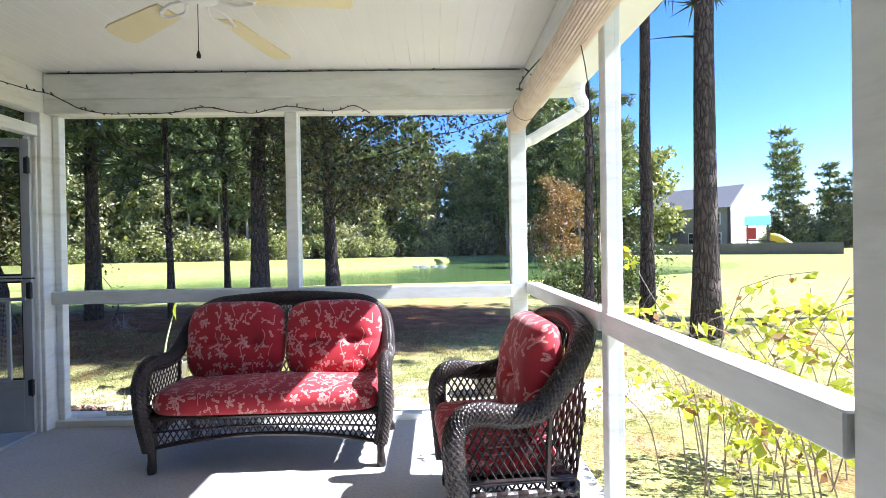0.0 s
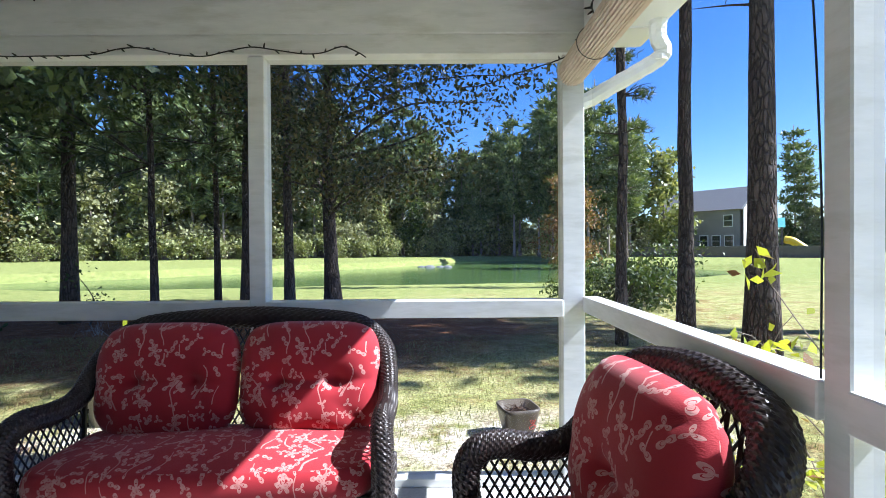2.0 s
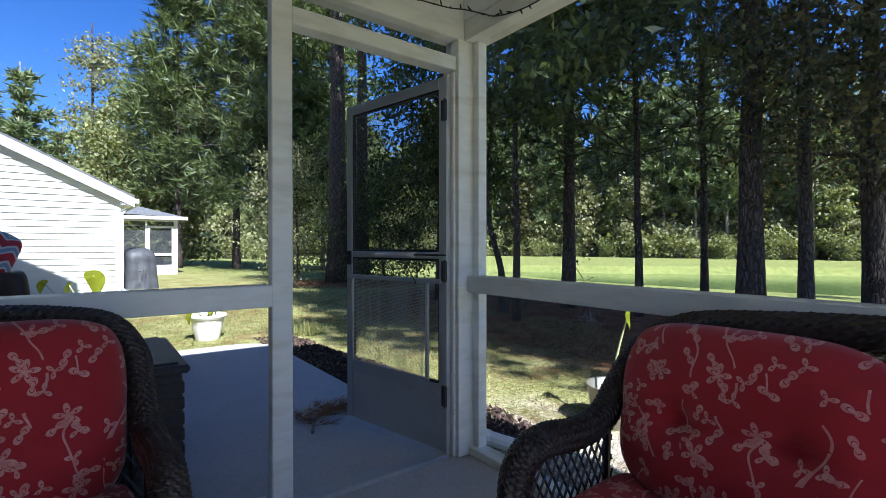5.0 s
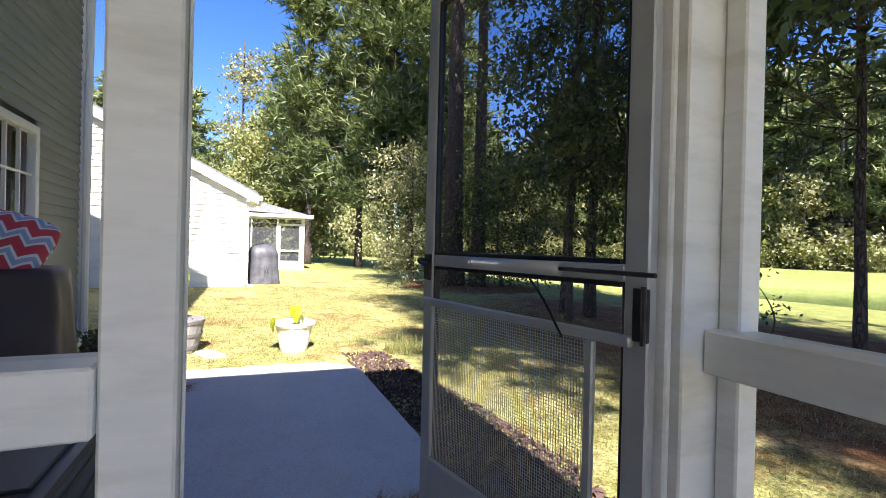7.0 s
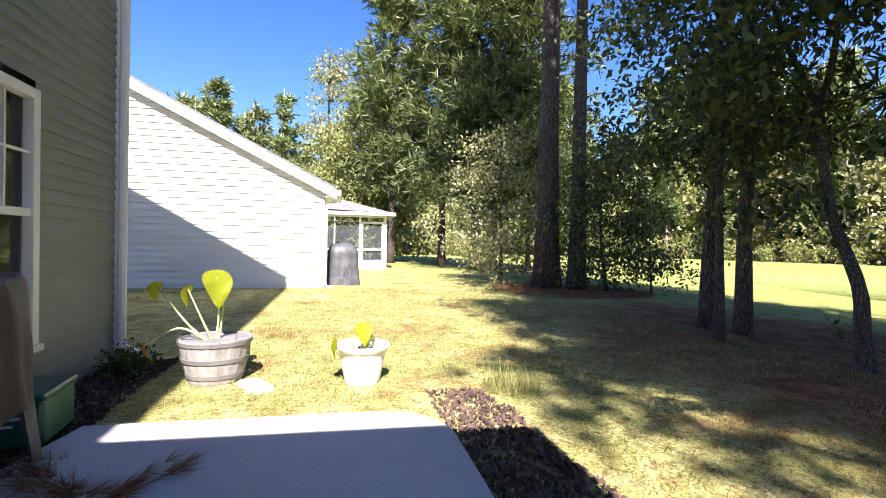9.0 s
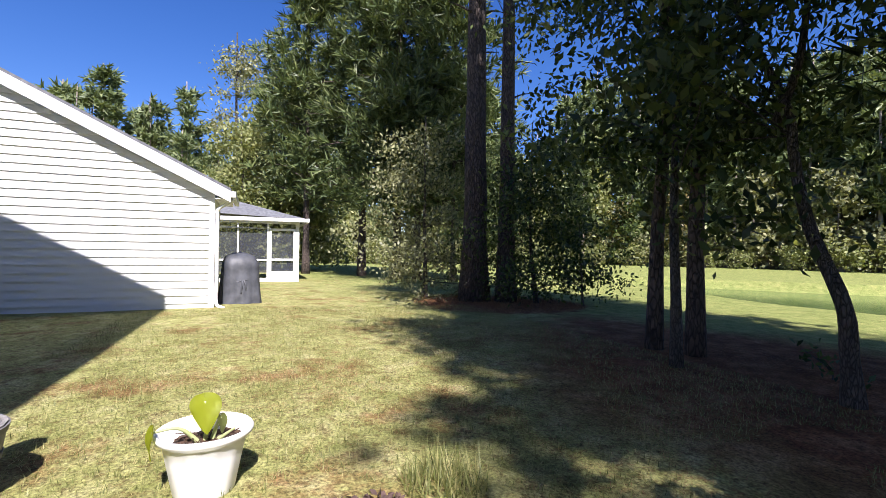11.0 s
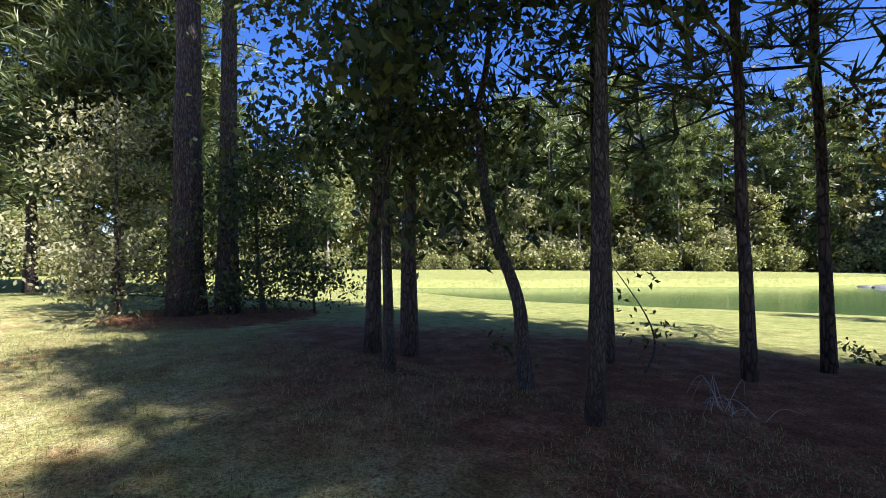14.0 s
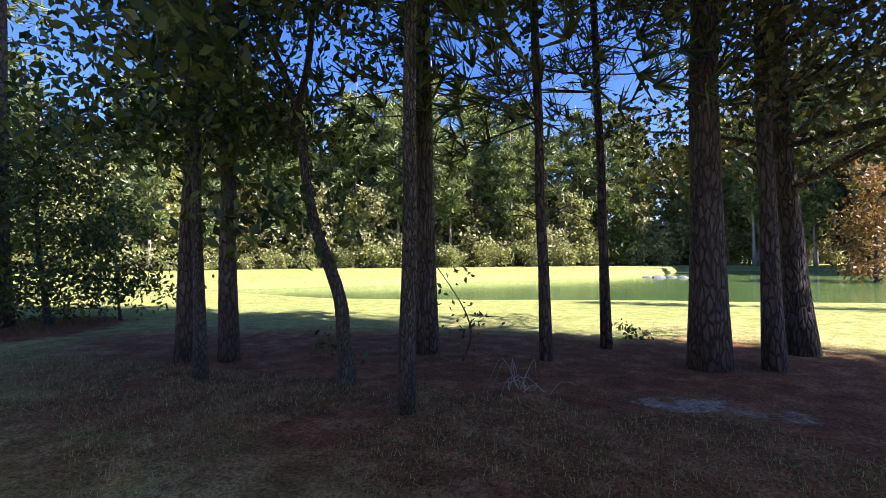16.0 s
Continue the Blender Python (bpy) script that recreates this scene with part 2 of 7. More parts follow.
def lawn_material():
    m, nt, b = mat("lawn")
    v = pos_coords(nt)
    n1, n2, n3, n4 = noise_tex(nt, v, 0.35, 6, 0.6), noise_tex(nt, v, 3.2, 6, 0.65), noise_tex(nt, v, 40, 4, 0.7), noise_tex(nt, v, 0.09, 4)
    green = ramp(nt, n2, [(0.25, (0.12, 0.155, 0.04)), (0.5, (0.22, 0.25, 0.075)), (0.75, (0.34, 0.33, 0.12))])
    dry = ramp(nt, n2, [(0.25, (0.155, 0.17, 0.045)), (0.5, (0.315, 0.315, 0.115)), (0.75, (0.47, 0.43, 0.22))])
    straw = ramp(nt, n2, [(0.25, (0.10, 0.04, 0.02)), (0.5, (0.2, 0.09, 0.04)), (0.75, (0.34, 0.19, 0.1))])
    sep = nt.nodes.new("ShaderNodeSeparateXYZ")
    g = nt.nodes.new("ShaderNodeNewGeometry")
    nt.links.new(g.outputs["Position"], sep.inputs[0])
    x, y = sep.outputs[0], sep.outputs[1]
    # thin dry turf near the houses, greener mown lawn out by the water
    far = mth(nt, "ADD", mth(nt, "MULTIPLY", mth(nt, "SUBTRACT", y, 14.0), 0.09), mth(nt, "MULTIPLY", mth(nt, "SUBTRACT", -6.0, x), 0.03))
    fac = ramp(nt, mth(nt, "ADD", far, mth(nt, "MULTIPLY", n1, 1.3)), [(0.25, (0, 0, 0)), (0.95, (1, 1, 1))])
    col = mixc(nt, fac, dry, green)
    # pine straw lying under the trees
    dx = mth(nt, "MULTIPLY", mth(nt, "SUBTRACT", x, -2.6), 0.11)
    dy = mth(nt, "MULTIPLY", mth(nt, "SUBTRACT", y, 11.2), 0.26)
    d = mth(nt, "SQRT", mth(nt, "ADD", mth(nt, "MULTIPLY", dx, dx), mth(nt, "MULTIPLY", dy, dy)))
    under = ramp(nt, mth(nt, "ADD", d, mth(nt, "MULTIPLY", mth(nt, "SUBTRACT", n1, 0.5), 1.1)), [(0.7, (1, 1, 1)), (1.2, (0, 0, 0))])
    col = mixc(nt, under, col, straw)
    ex = mth(nt, "MULTIPLY", mth(nt, "SUBTRACT", x, -13.8), 0.42)
    ey = mth(nt, "MULTIPLY", mth(nt, "SUBTRACT", y, 11.6), 0.40)
    e = mth(nt, "SQRT", mth(nt, "ADD", mth(nt, "MULTIPLY", ex, ex), mth(nt, "MULTIPLY", ey, ey)))
    bed = ramp(nt, mth(nt, "ADD", e, mth(nt, "MULTIPLY", mth(nt, "SUBTRACT", n2, 0.5), 0.5)), [(0.85, (1, 1, 1)), (1.0, (0, 0, 0))])
    col = mixc(nt, bed, col, straw)
    # brown needles strewn over the turf in patches
    strewn = ramp(nt, noise_tex(nt, v, 1.1, 7, 0.75), [(0.51, (0, 0, 0)), (0.64, (0.75, 0.75, 0.75))])
    near = ramp(nt, fac, [(0.0, (1, 1, 1)), (0.9, (0.1, 0.1, 0.1))])
    col = mixc(nt, mixc(nt, 1.0, strewn, near, "MULTIPLY"), col, straw)
    # pale bare sand where rain drips off the porch roof
    sx = ramp(nt, mth(nt, "ABSOLUTE", mth(nt, "SUBTRACT", y, 6.25)), [(0.25, (1, 1, 1)), (0.75, (0, 0, 0))])
    bare = mixc(nt, 1.0, sx, ramp(nt, n2, [(0.36, (0, 0, 0)), (0.52, (1, 1, 1))]), "MULTIPLY")
    inx = ramp(nt, mth(nt, "MULTIPLY", mth(nt, "ABSOLUTE", mth(nt, "SUBTRACT", x, 2.0)), 0.25), [(0.55, (1, 1, 1)), (0.8, (0, 0, 0))])
    col = mixc(nt, mixc(nt, 1.0, bare, inx, "MULTIPLY"), col, (0.55, 0.49, 0.4))
    px = mth(nt, "MULTIPLY", mth(nt, "SUBTRACT", x, -1.5), 2.0)
    py = mth(nt, "MULTIPLY", mth(nt, "SUBTRACT", y, 10.7), 4.0)
    p = mth(nt, "ADD", mth(nt, "SQRT", mth(nt, "ADD", mth(nt, "MULTIPLY", px, px), mth(nt, "MULTIPLY", py, py))), mth(nt, "MULTIPLY", mth(nt, "SUBTRACT", n2, 0.5), 5.0))
    col = mixc(nt, ramp(nt, p, [(0.3, (0.6, 0.6, 0.6)), (1.0, (0, 0, 0))]), col, (0.5, 0.46, 0.4))
    mott = noise_tex(nt, v, 11, 5, 0.75)
    col = mixc(nt, mixc(nt, 1.0, ramp(nt, mott, [(0.5, (0, 0, 0)), (0.64, (0.75, 0.75, 0.75))]), near, "MULTIPLY"), col, (0.12, 0.075, 0.03))
    col = mixc(nt, 0.8, col, ramp(nt, n3, [(0.32, (0.12, 0.12, 0.12)), (0.68, (0.9, 0.9, 0.9))]), "OVERLAY")
    nt.links.new(col, b.inputs["Base Color"])
    b.inputs["Roughness"].default_value = 1.0
    b.inputs["Specular IOR Level"].default_value = 0.1
    bump(nt, b, mth(nt, "ADD", n3, mth(nt, "MULTIPLY", n2, 1.5)), 0.8, 0.03)
    return m


LAWN = lawn_material()


def water_material():
    m, nt, b = mat("pond_water")
    v = pos_coords(nt, (1, 2.2, 1))
    n = noise_tex(nt, v, 1.2, 4)
    nt.links.new(ramp(nt, noise_tex(nt, v, 0.08, 3), [(0.3, (0.06, 0.115, 0.035)), (0.7, (0.085, 0.145, 0.045))]), b.inputs["Base Color"])
    b.inputs["Roughness"].default_value = 0.13
    bump(nt, b, n, 0.14, 0.03)
    return m


WATER = water_material()


def screen_material(name, fac, col):
    m, nt, b = mat(name)
    tr = nt.nodes.new("ShaderNodeBsdfTransparent")
    di = nt.nodes.new("ShaderNodeBsdfDiffuse")
    v = obj_coords(nt)
    c = ramp(nt, noise_tex(nt, v, 2.0, 4), [(0.3, col), (0.7, tuple(x * 1.25 for x in col))])
    nt.links.new(c, di.inputs["Color"])
    mx = nt.nodes.new("ShaderNodeMixShader")
    mx.inputs[0].default_value = fac
    nt.links.new(tr.outputs[0], mx.inputs[1])
    nt.links.new(di.outputs[0], mx.inputs[2])
    nt.links.new(mx.outputs[0], nt.nodes["Material Output"].inputs["Surface"])
    return m


SCREEN = screen_material("insect_screen", 0.13, (0.14, 0.14, 0.16))
SCREEN_DENSE = screen_material("dense_door_screen", 0.45, (0.035, 0.035, 0.04))
SCREEN_DARK = screen_material("dark_porch_screen", 0.6, (0.06, 0.065, 0.075))


def glass_material():
    m, nt, b = mat("window_glass")
    b.inputs["Base Color"].default_value = (0.03, 0.04, 0.035, 1)
    b.inputs["Roughness"].default_value = 0.04
    b.inputs["Specular IOR Level"].default_value = 0.8
    v = obj_coords(nt)
    bump(nt, b, noise_tex(nt, v, 1.5, 2), 0.03, 0.02)
    return m


GLASS = glass_material()


def floral_material():
    """Red outdoor fabric strewn with cream flowers and leaves, laid out in the cushion's own metres."""
    m, nt, b = mat("red_floral_fabric")
    uv = obj_coords(nt, (1, 1, 1), "UV")
    weave = noise_tex(nt, uv, 300, 2)
    base = ramp(nt, noise_tex(nt, uv, 3, 4), [(0.3, (0.27, 0.005, 0.013)), (0.7, (0.34, 0.009, 0.019))])

    def motif(scale, petals, size, thin, seed, share):
        mp = nt.nodes.new("ShaderNodeMapping")
        mp.inputs["Location"].default_value = (seed, seed * 0.7, 0)
        nt.links.new(uv, mp.inputs["Vector"])
        vo = nd(nt, "ShaderNodeTexVoronoi", Scale=scale, Randomness=0.75)
        vo.voronoi_dimensions = "2D"
        nt.links.new(mp.outputs[0], vo.inputs["Vector"])
        sc = nt.nodes.new("ShaderNodeVectorMath")
        sc.operation = "SUBTRACT"
        nt.links.new(mp.outputs[0], sc.inputs[0])
        nt.links.new(vo.outputs["Position"], sc.inputs[1])
        s = nt.nodes.new("ShaderNodeSeparateXYZ")
        nt.links.new(sc.outputs[0], s.inputs[0])
        cs = nt.nodes.new("ShaderNodeSeparateColor")
        nt.links.new(vo.outputs["Color"], cs.inputs[0])
        ang = mth(nt, "ADD", mth(nt, "ARCTAN2", s.outputs[1], s.outputs[0]), mth(nt, "MULTIPLY", cs.outputs[0], 6.28))
        r = mth(nt, "SQRT", mth(nt, "ADD", mth(nt, "MULTIPLY", s.outputs[0], s.outputs[0]), mth(nt, "MULTIPLY", s.outputs[1], s.outputs[1])))
        lobe = mth(nt, "POWER", mth(nt, "ABSOLUTE", mth(nt, "COSINE", mth(nt, "MULTIPLY", ang, petals / 2))), thin)
        edge = mth(nt, "MULTIPLY", mth(nt, "ADD", mth(nt, "MULTIPLY", lobe, 0.85), 0.15), size)
        inside = mth(nt, "LESS_THAN", r, edge)
        vein = mth(nt, "GREATER_THAN", mth(nt, "ABSOLUTE", mth(nt, "SUBTRACT", mth(nt, "DIVIDE", r, edge), 0.55)), 0.05)
        on = mth(nt, "LESS_THAN", cs.outputs[1], share)
        return mth(nt, "MULTIPLY", mth(nt, "MULTIPLY", inside, vein), on)

    fl = motif(9.5, 5, 0.032, 1.2, 0.0, 0.45)
    lf = motif(16.0, 2, 0.024, 3.0, 3.1, 0.6)
    lf2 = motif(18.0, 3, 0.021, 2.8, 7.7, 0.45)
    wv = nd(nt, "ShaderNodeTexWave", Scale=3.6, Distortion=9.0, Detail=1.5)
    wv.inputs["Detail Scale"].default_value = 1.3
    nt.links.new(uv, wv.inputs["Vector"])
    stem = mth(nt, "MULTIPLY", mth(nt, "GREATER_THAN", wv.outputs["Fac"], 0.988), mth(nt, "GREATER_THAN", noise_tex(nt, uv, 7, 2), 0.5))
    mask = mth(nt, "MAXIMUM", mth(nt, "MAXIMUM", fl, lf), mth(nt, "MAXIMUM", lf2, stem))
    mask = mth(nt, "MULTIPLY", mask, mth(nt, "ADD", mth(nt, "MULTIPLY", noise_tex(nt, uv, 45, 3), 0.8), 0.12))
    nt.links.new(mixc(nt, mask, base, (0.62, 0.4, 0.36)), b.inputs["Base Color"])
    b.inputs["Roughness"].default_value = 0.85
    b.inputs["Sheen Weight"].default_value = 0.15
    bump(nt, b, mth(nt, "ADD", weave, mth(nt, "MULTIPLY", noise_tex(nt, uv, 9, 3), 2.0)), 0.25, 0.004)
    return m


FLORAL = floral_material()


def chevron_material():
    m, nt, b = mat("red_white_blue_chevron_fabric")
    uv = obj_coords(nt, (1, 1, 1), "UV")
    s = nt.nodes.new("ShaderNodeSeparateXYZ")
    nt.links.new(uv, s.inputs[0])
    zig = mth(nt, "PINGPONG", s.outputs[0], 0.07)
    band = mth(nt, "FRACT", mth(nt, "MULTIPLY", mth(nt, "ADD", s.outputs[1], zig), 6.2))
    r = ramp(nt, band, [(0.0, (0.55, 0.03, 0.05)), (0.3, (0.72, 0.72, 0.74)), (0.42, (0.3, 0.36, 0.5)), (0.66, (0.72, 0.72, 0.74)), (0.8, (0.55, 0.03, 0.05))])
    for n in nt.nodes:
        if n.bl_idname == "ShaderNodeValToRGB":
            n.color_ramp.interpolation = "CONSTANT"
    nt.links.new(r, b.inputs["Base Color"])
    b.inputs["Roughness"].default_value = 0.9
    bump(nt, b, noise_tex(nt, uv, 120, 3), 0.2, 0.003)
    return m


CHEVRON = chevron_material()


# ---------- mesh helpers ----------
def finish(bm, name, material=None, smooth=False):
    me = bpy.data.meshes.new(name)
    bmesh.ops.recalc_face_normals(bm, faces=bm.faces)
    bm.to_mesh(me)
    bm.free()
    if material:
        me.materials.append(material)
    if smooth:
        me.polygons.foreach_set("use_smooth", [True] * len(me.polygons))
    return me


def part(name, bm, material, parent=None, label="", smooth=False):
    """One mesh object, under a thing or a part if one is given."""
    ob = new(name, finish(bm, name, material, smooth))
    if parent:
        ob.parent = parent
    return tagged(ob, label)


def thing(name, label, category, group="", kind="", m=None):
    ob = new(name)
    if m:
        ob.matrix_world = m
    return tagged(ob, label, category, group, kind)


def add_box(bm, a, b, bevel=0.004):
    r = bmesh.ops.create_cube(bm, size=1)
    for v in r["verts"]:
        v.co = Vector([a[i] + (b[i] - a[i]) * (v.co[i] + 0.5) for i in range(3)])
    if bevel:
        es = list({e for v in r["verts"] for e in v.link_edges})
        bmesh.ops.bevel(bm, geom=es, offset=bevel, segments=1, affect="EDGES")
    return bm


def boxed(*ab, bevel=0.004):
    bm = bmesh.new()
    for a, b in ab:
        add_box(bm, a, b, bevel)
    return bm


def smooth_path(pts, n):
    """n points evenly along a Catmull-Rom line through pts."""
    p = [Vector(q) for q in pts]
    p = [p[0] * 2 - p[1], *p, p[-1] * 2 - p[-2]]
    out = []
    for i in range(n):
        u = i / (n - 1) * (len(p) - 3)
        k = min(int(u), len(p) - 4)
        t = u - k
        a, b, c, d = p[k:k + 4]
        out.append(0.5 * ((2 * b) + (c - a) * t + (2 * a - 5 * b + 4 * c - d) * t * t + (3 * b - a - 3 * c + d) * t ** 3))
    return out


def add_tube(bm, pts, radius, sides=8, weave=0.0, strands=8, turns=1.0, flat=1.0, cap=True):
    """A tube along pts. radius: one or one for each point. weave: depth of a basket weave, as a share of the radius."""
    pts = [Vector(p) for p in pts]
    rad = radius if isinstance(radius, (list, tuple)) else [radius] * len(pts)
    up = None
    rings = []
    for i, p in enumerate(pts):
        d = (pts[min(i + 1, len(pts) - 1)] - pts[max(i - 1, 0)]).normalized()
        if up is None:
            up = Vector((0, 0, 1)) if abs(d.z) < 0.9 else Vector((1, 0, 0))
        side = d.cross(up).normalized()
        up = side.cross(d).normalized()
        ring = []
        for k in range(sides):
            a = 2 * math.pi * k / sides
            r = rad[i]
            if weave:
                r *= 1 + weave * math.sin(a * strands / 2 + (0 if i // 2 % 2 else math.pi)) * (1 if i % 2 else 0.35)
            ring.append(bm.verts.new(p + side * math.cos(a) * r + up * math.sin(a) * r * flat))
        rings.append(ring)
    for a, b in zip(rings, rings[1:]):
        for k in range(sides):
            bm.faces.new((a[k], a[(k + 1) % sides], b[(k + 1) % sides], b[k]))
    if cap:
        bm.faces.new(rings[0][::-1])
        bm.faces.new(rings[-1])
    return bm


def lathe(profile, sides=32, squash=1.0):
    """A turned shape from (radius, z) pairs."""
    bm = bmesh.new()
    rings = [[bm.verts.new((r * math.cos(2 * math.pi * k / sides), squash * r * math.sin(2 * math.pi * k / sides), z)) for k in range(sides)] for r, z in profile]
    for a, b in zip(rings, rings[1:]):
        for k in range(sides):
            bm.faces.new((a[k], a[(k + 1) % sides], b[(k + 1) % sides], b[k]))
    bm.faces.new(rings[0][::-1])
    bm.faces.new(rings[-1])
    return bm


def quads_mesh(name, verts, material, tri=False):
    """Many loose quads (or triangles) from an array of corner points."""
    n = 3 if tri else 4
    me = bpy.data.meshes.new(name)
    verts = np.asarray(verts, np.float32).reshape(-1, 3)
    cnt = len(verts) // n
    me.vertices.add(len(verts))
    me.vertices.foreach_set("co", verts.ravel())
    me.loops.add(len(verts))
    me.loops.foreach_set("vertex_index", np.arange(len(verts), dtype=np.int32))
    me.polygons.add(cnt)
    me.polygons.foreach_set("loop_start", np.arange(0, cnt * n, n, dtype=np.int32))
    me.materials.append(material)
    me.update(calc_edges=True)
    me.validate()
    return me


def leaf_quads(rng, centres, size, droop=0.3, narrow=0.5):
    """Pointed leaves as kite-shaped quads round the given places, turned at random."""
    n = len(centres)
    d = rng.normal(size=(n, 3))
    d[:, 2] -= droop
    d /= np.linalg.norm(d, axis=1)[:, None]
    s = np.cross(d, rng.normal(size=(n, 3)))
    s /= np.linalg.norm(s, axis=1)[:, None] + 1e-9
    L = (size * rng.uniform(0.6, 1.35, n))[:, None]
    up = np.cross(d, s) * L * 0.12
    c = np.asarray(centres)
    return np.stack([c - d * L * 0.5, c + s * L * narrow * 0.5 + up, c + d * L * 0.5, c - s * L * narrow * 0.5 + up], 1).reshape(-1, 3)


def tuft_tris(rng, centres, dirs, size, per=9, spread=0.75, width=0.05):
    """Bunches of pine needles: thin triangles that fan out from each twig end."""
    n = len(centres)
    c = np.repeat(np.asarray(centres), per, 0)
    d = np.repeat(np.asarray(dirs), per, 0) + rng.normal(size=(n * per, 3)) * spread
    d /= np.linalg.norm(d, axis=1)[:, None]
    s = np.cross(d, rng.normal(size=(n * per, 3)))
    s /= np.linalg.norm(s, axis=1)[:, None] + 1e-9
    L = (size * rng.uniform(0.7, 1.25, n * per))[:, None]
    return np.stack([c - s * L * width, c + s * L * width, c + d * L], 1).reshape(-1, 3)


# ---------- ground, pond ----------
NEAR_BANK = [(-60, 22), (-30, 25.2), (-22, 27.6), (-13, 24.9), (-7, 25.8), (-0.5, 27), (8.2, 27.5), (16, 30), (24, 36)]
FAR_BANK = [(-60, 27), (-30, 27.8), (-25, 31.6), (-19, 35.4), (-15.5, 39), (-9, 44), (-3.7, 48), (2.5, 57), (5, 66), (14, 66), (20, 56), (24, 46)]


def along(line, x):
    return float(np.interp(x, [p[0] for p in line], [p[1] for p in line]))


def ground_z(x, y):
    """Height of the lawn: nearly level by the houses, falling to the pond, and up again on its far bank."""
    base = -0.15 - 0.12 * min(max((y - 6) / 8, 0), 1) - 0.25 * min(max((y - 14) / 9, 0), 1)
    nb = along(NEAR_BANK, x) if x < 24 else 36 + (x - 24) * 0.2
    fb = along(FAR_BANK, x) if x < 24 else 46 - (x - 24) * 0.5
    if x > 5 and x < 24:
        fb = 66 - max(0, (x - 14)) * 2.0
    inside = min(y - nb, fb - y)
    if x > 28:
        inside = -5
    elif x > 22:
        inside -= (x - 22) * 1.2
    if inside > -3.0:
        k = min(max((inside + 3.0) / 4.0, 0), 1)
        k = k * k * (3 - 2 * k)
        base = base * (1 - k) + (-1.55) * k
    if y > fb + 2:
        base = -0.45 + 0.1 * min((y - fb) / 20, 1)
    return base + 0.025 * noise.noise((x * 0.35, y * 0.35, 0)) + 0.01 * noise.noise((x * 1.7, y * 1.7, 3))


def axis(lo, hi, fine_lo, fine_hi, fine, grow):
    out = [fine_lo]
    while out[-1] < fine_hi:
        out.append(out[-1] + fine)
    step = fine
    while out[-1] < hi:
        step = min(step * grow, 60)
        out.append(out[-1] + step)
    step, left = fine, [fine_lo]
    while left[-1] > lo:
        step = min(step * grow, 60)
        left.append(left[-1] - step)
    return left[:0:-1] + out


def build_ground():
    xs, ys = axis(-900, 900, -20, 12, 0.35, 1.12), axis(-900, 900, 1, 60, 0.4, 1.12)
    verts = [(x, y, ground_z(x, y)) for y in ys for x in xs]
    n = len(xs)
    faces = [(j * n + i, j * n + i + 1, (j + 1) * n + i + 1, (j + 1) * n + i) for j in range(len(ys) - 1) for i in range(n - 1)
             if not (-0.1 < xs[i] and xs[i + 1] < 3.2 and -7 < ys[j] and ys[j + 1] < 5.3)]
    me = bpy.data.meshes.new("ground")
    me.from_pydata(verts, [], faces)
    me.materials.append(LAWN)
    me.polygons.foreach_set("use_smooth", [True] * len(me.polygons))
    tagged(new("ground", me), "thin dry lawn with pine straw, greener near the pond", "lawn", kind="structure")
    bm = bmesh.new()
    vs = [bm.verts.new(p) for p in ((-75, 15, -1.0), (40, 15, -1.0), (40, 75, -1.0), (-75, 75, -1.0))]
    bm.faces.new(vs)
    tagged(part("water", bm, WATER), "still green pond water", "pond", kind="structure")


build_ground()

# ---------- porch and patio slabs ----------
XL, XR, YF, YB = -0.07, 3.36, 5.31, 1.75   # inner faces of the porch
tagged(part("floor", boxed(((-0.2, 1.6, -0.3), (3.54, 5.44, 0.0)), bevel=0.01), FLOOR_M), "smooth grey concrete porch slab", "floor", kind="structure")


def patio():
    bm = bmesh.new()
    pts = [(-0.2, 5.46), (-3.8, 5.46)]
    pts += [(-3.8 - 0.45 * math.sin(a), 5.01 + 0.45 * math.cos(a)) for a in (0.4, 0.8, 1.2, 1.57)]
    pts += [(-4.3, 3.2), (-3.75, 3.1), (-3.75, 2.56), (-0.2, 2.56)]
    top = [bm.verts.new((x, y, -0.07)) for x, y in pts]
    low = [bm.verts.new((x, y, -0.3)) for x, y in pts]
    bm.faces.new(top)
    n = len(pts)
    for i in range(n):
        bm.faces.new((top[i], low[i], low[(i + 1) % n], top[(i + 1) % n]))
    tagged(part("patio", bm, PATIO_M), "pale concrete patio slab with a rounded corner", "patio", kind="structure")


patio()

# ---------- porch frame ----------
RAIL_T, RAIL_B, BEAM, CEILING = 0.975, 0.885, 2.24, 2.53


def structure(name, bm, material, label, category):
    return tagged(part(name, bm, material), label, category, kind="structure")


front = thing("wall_front", "white-painted screened porch wall facing the pond", "porch wall", kind="structure")
for x0, x1 in ((1.62, 1.705), (3.245, 3.36)):
    part("post", boxed(((x0, YF, 0.0), (x1, YF + 0.1, BEAM))), PAINT, front)
part("post", boxed(((-0.17, YF - 0.07, 0.0), (-0.058, YF + 0.1, BEAM)), ((-0.057, YF + 0.03, 0.0), (-0.01, YF + 0.09, BEAM - 0.003))), PAINT, front)
for x0, x1 in ((-0.057, 1.619), (1.706, 3.244)):
    part("rail", boxed(((x0, YF - 0.012, RAIL_B), (x1, YF + 0.085, RAIL_T))), PAINT, front)
    part("sill", boxed(((x0, YF, 0.0), (x1, YF + 0.09, 0.045))), PAINT, front)
part("beam", boxed(((-0.17, YF - 0.02, BEAM + 0.002), (XR + 0.1, YF + 0.12, 2.6)), ((-0.06, YF - 0.035, BEAM + 0.1), (XR - 0.005, YF - 0.021, CEILING - 0.002))), PAINT, front)

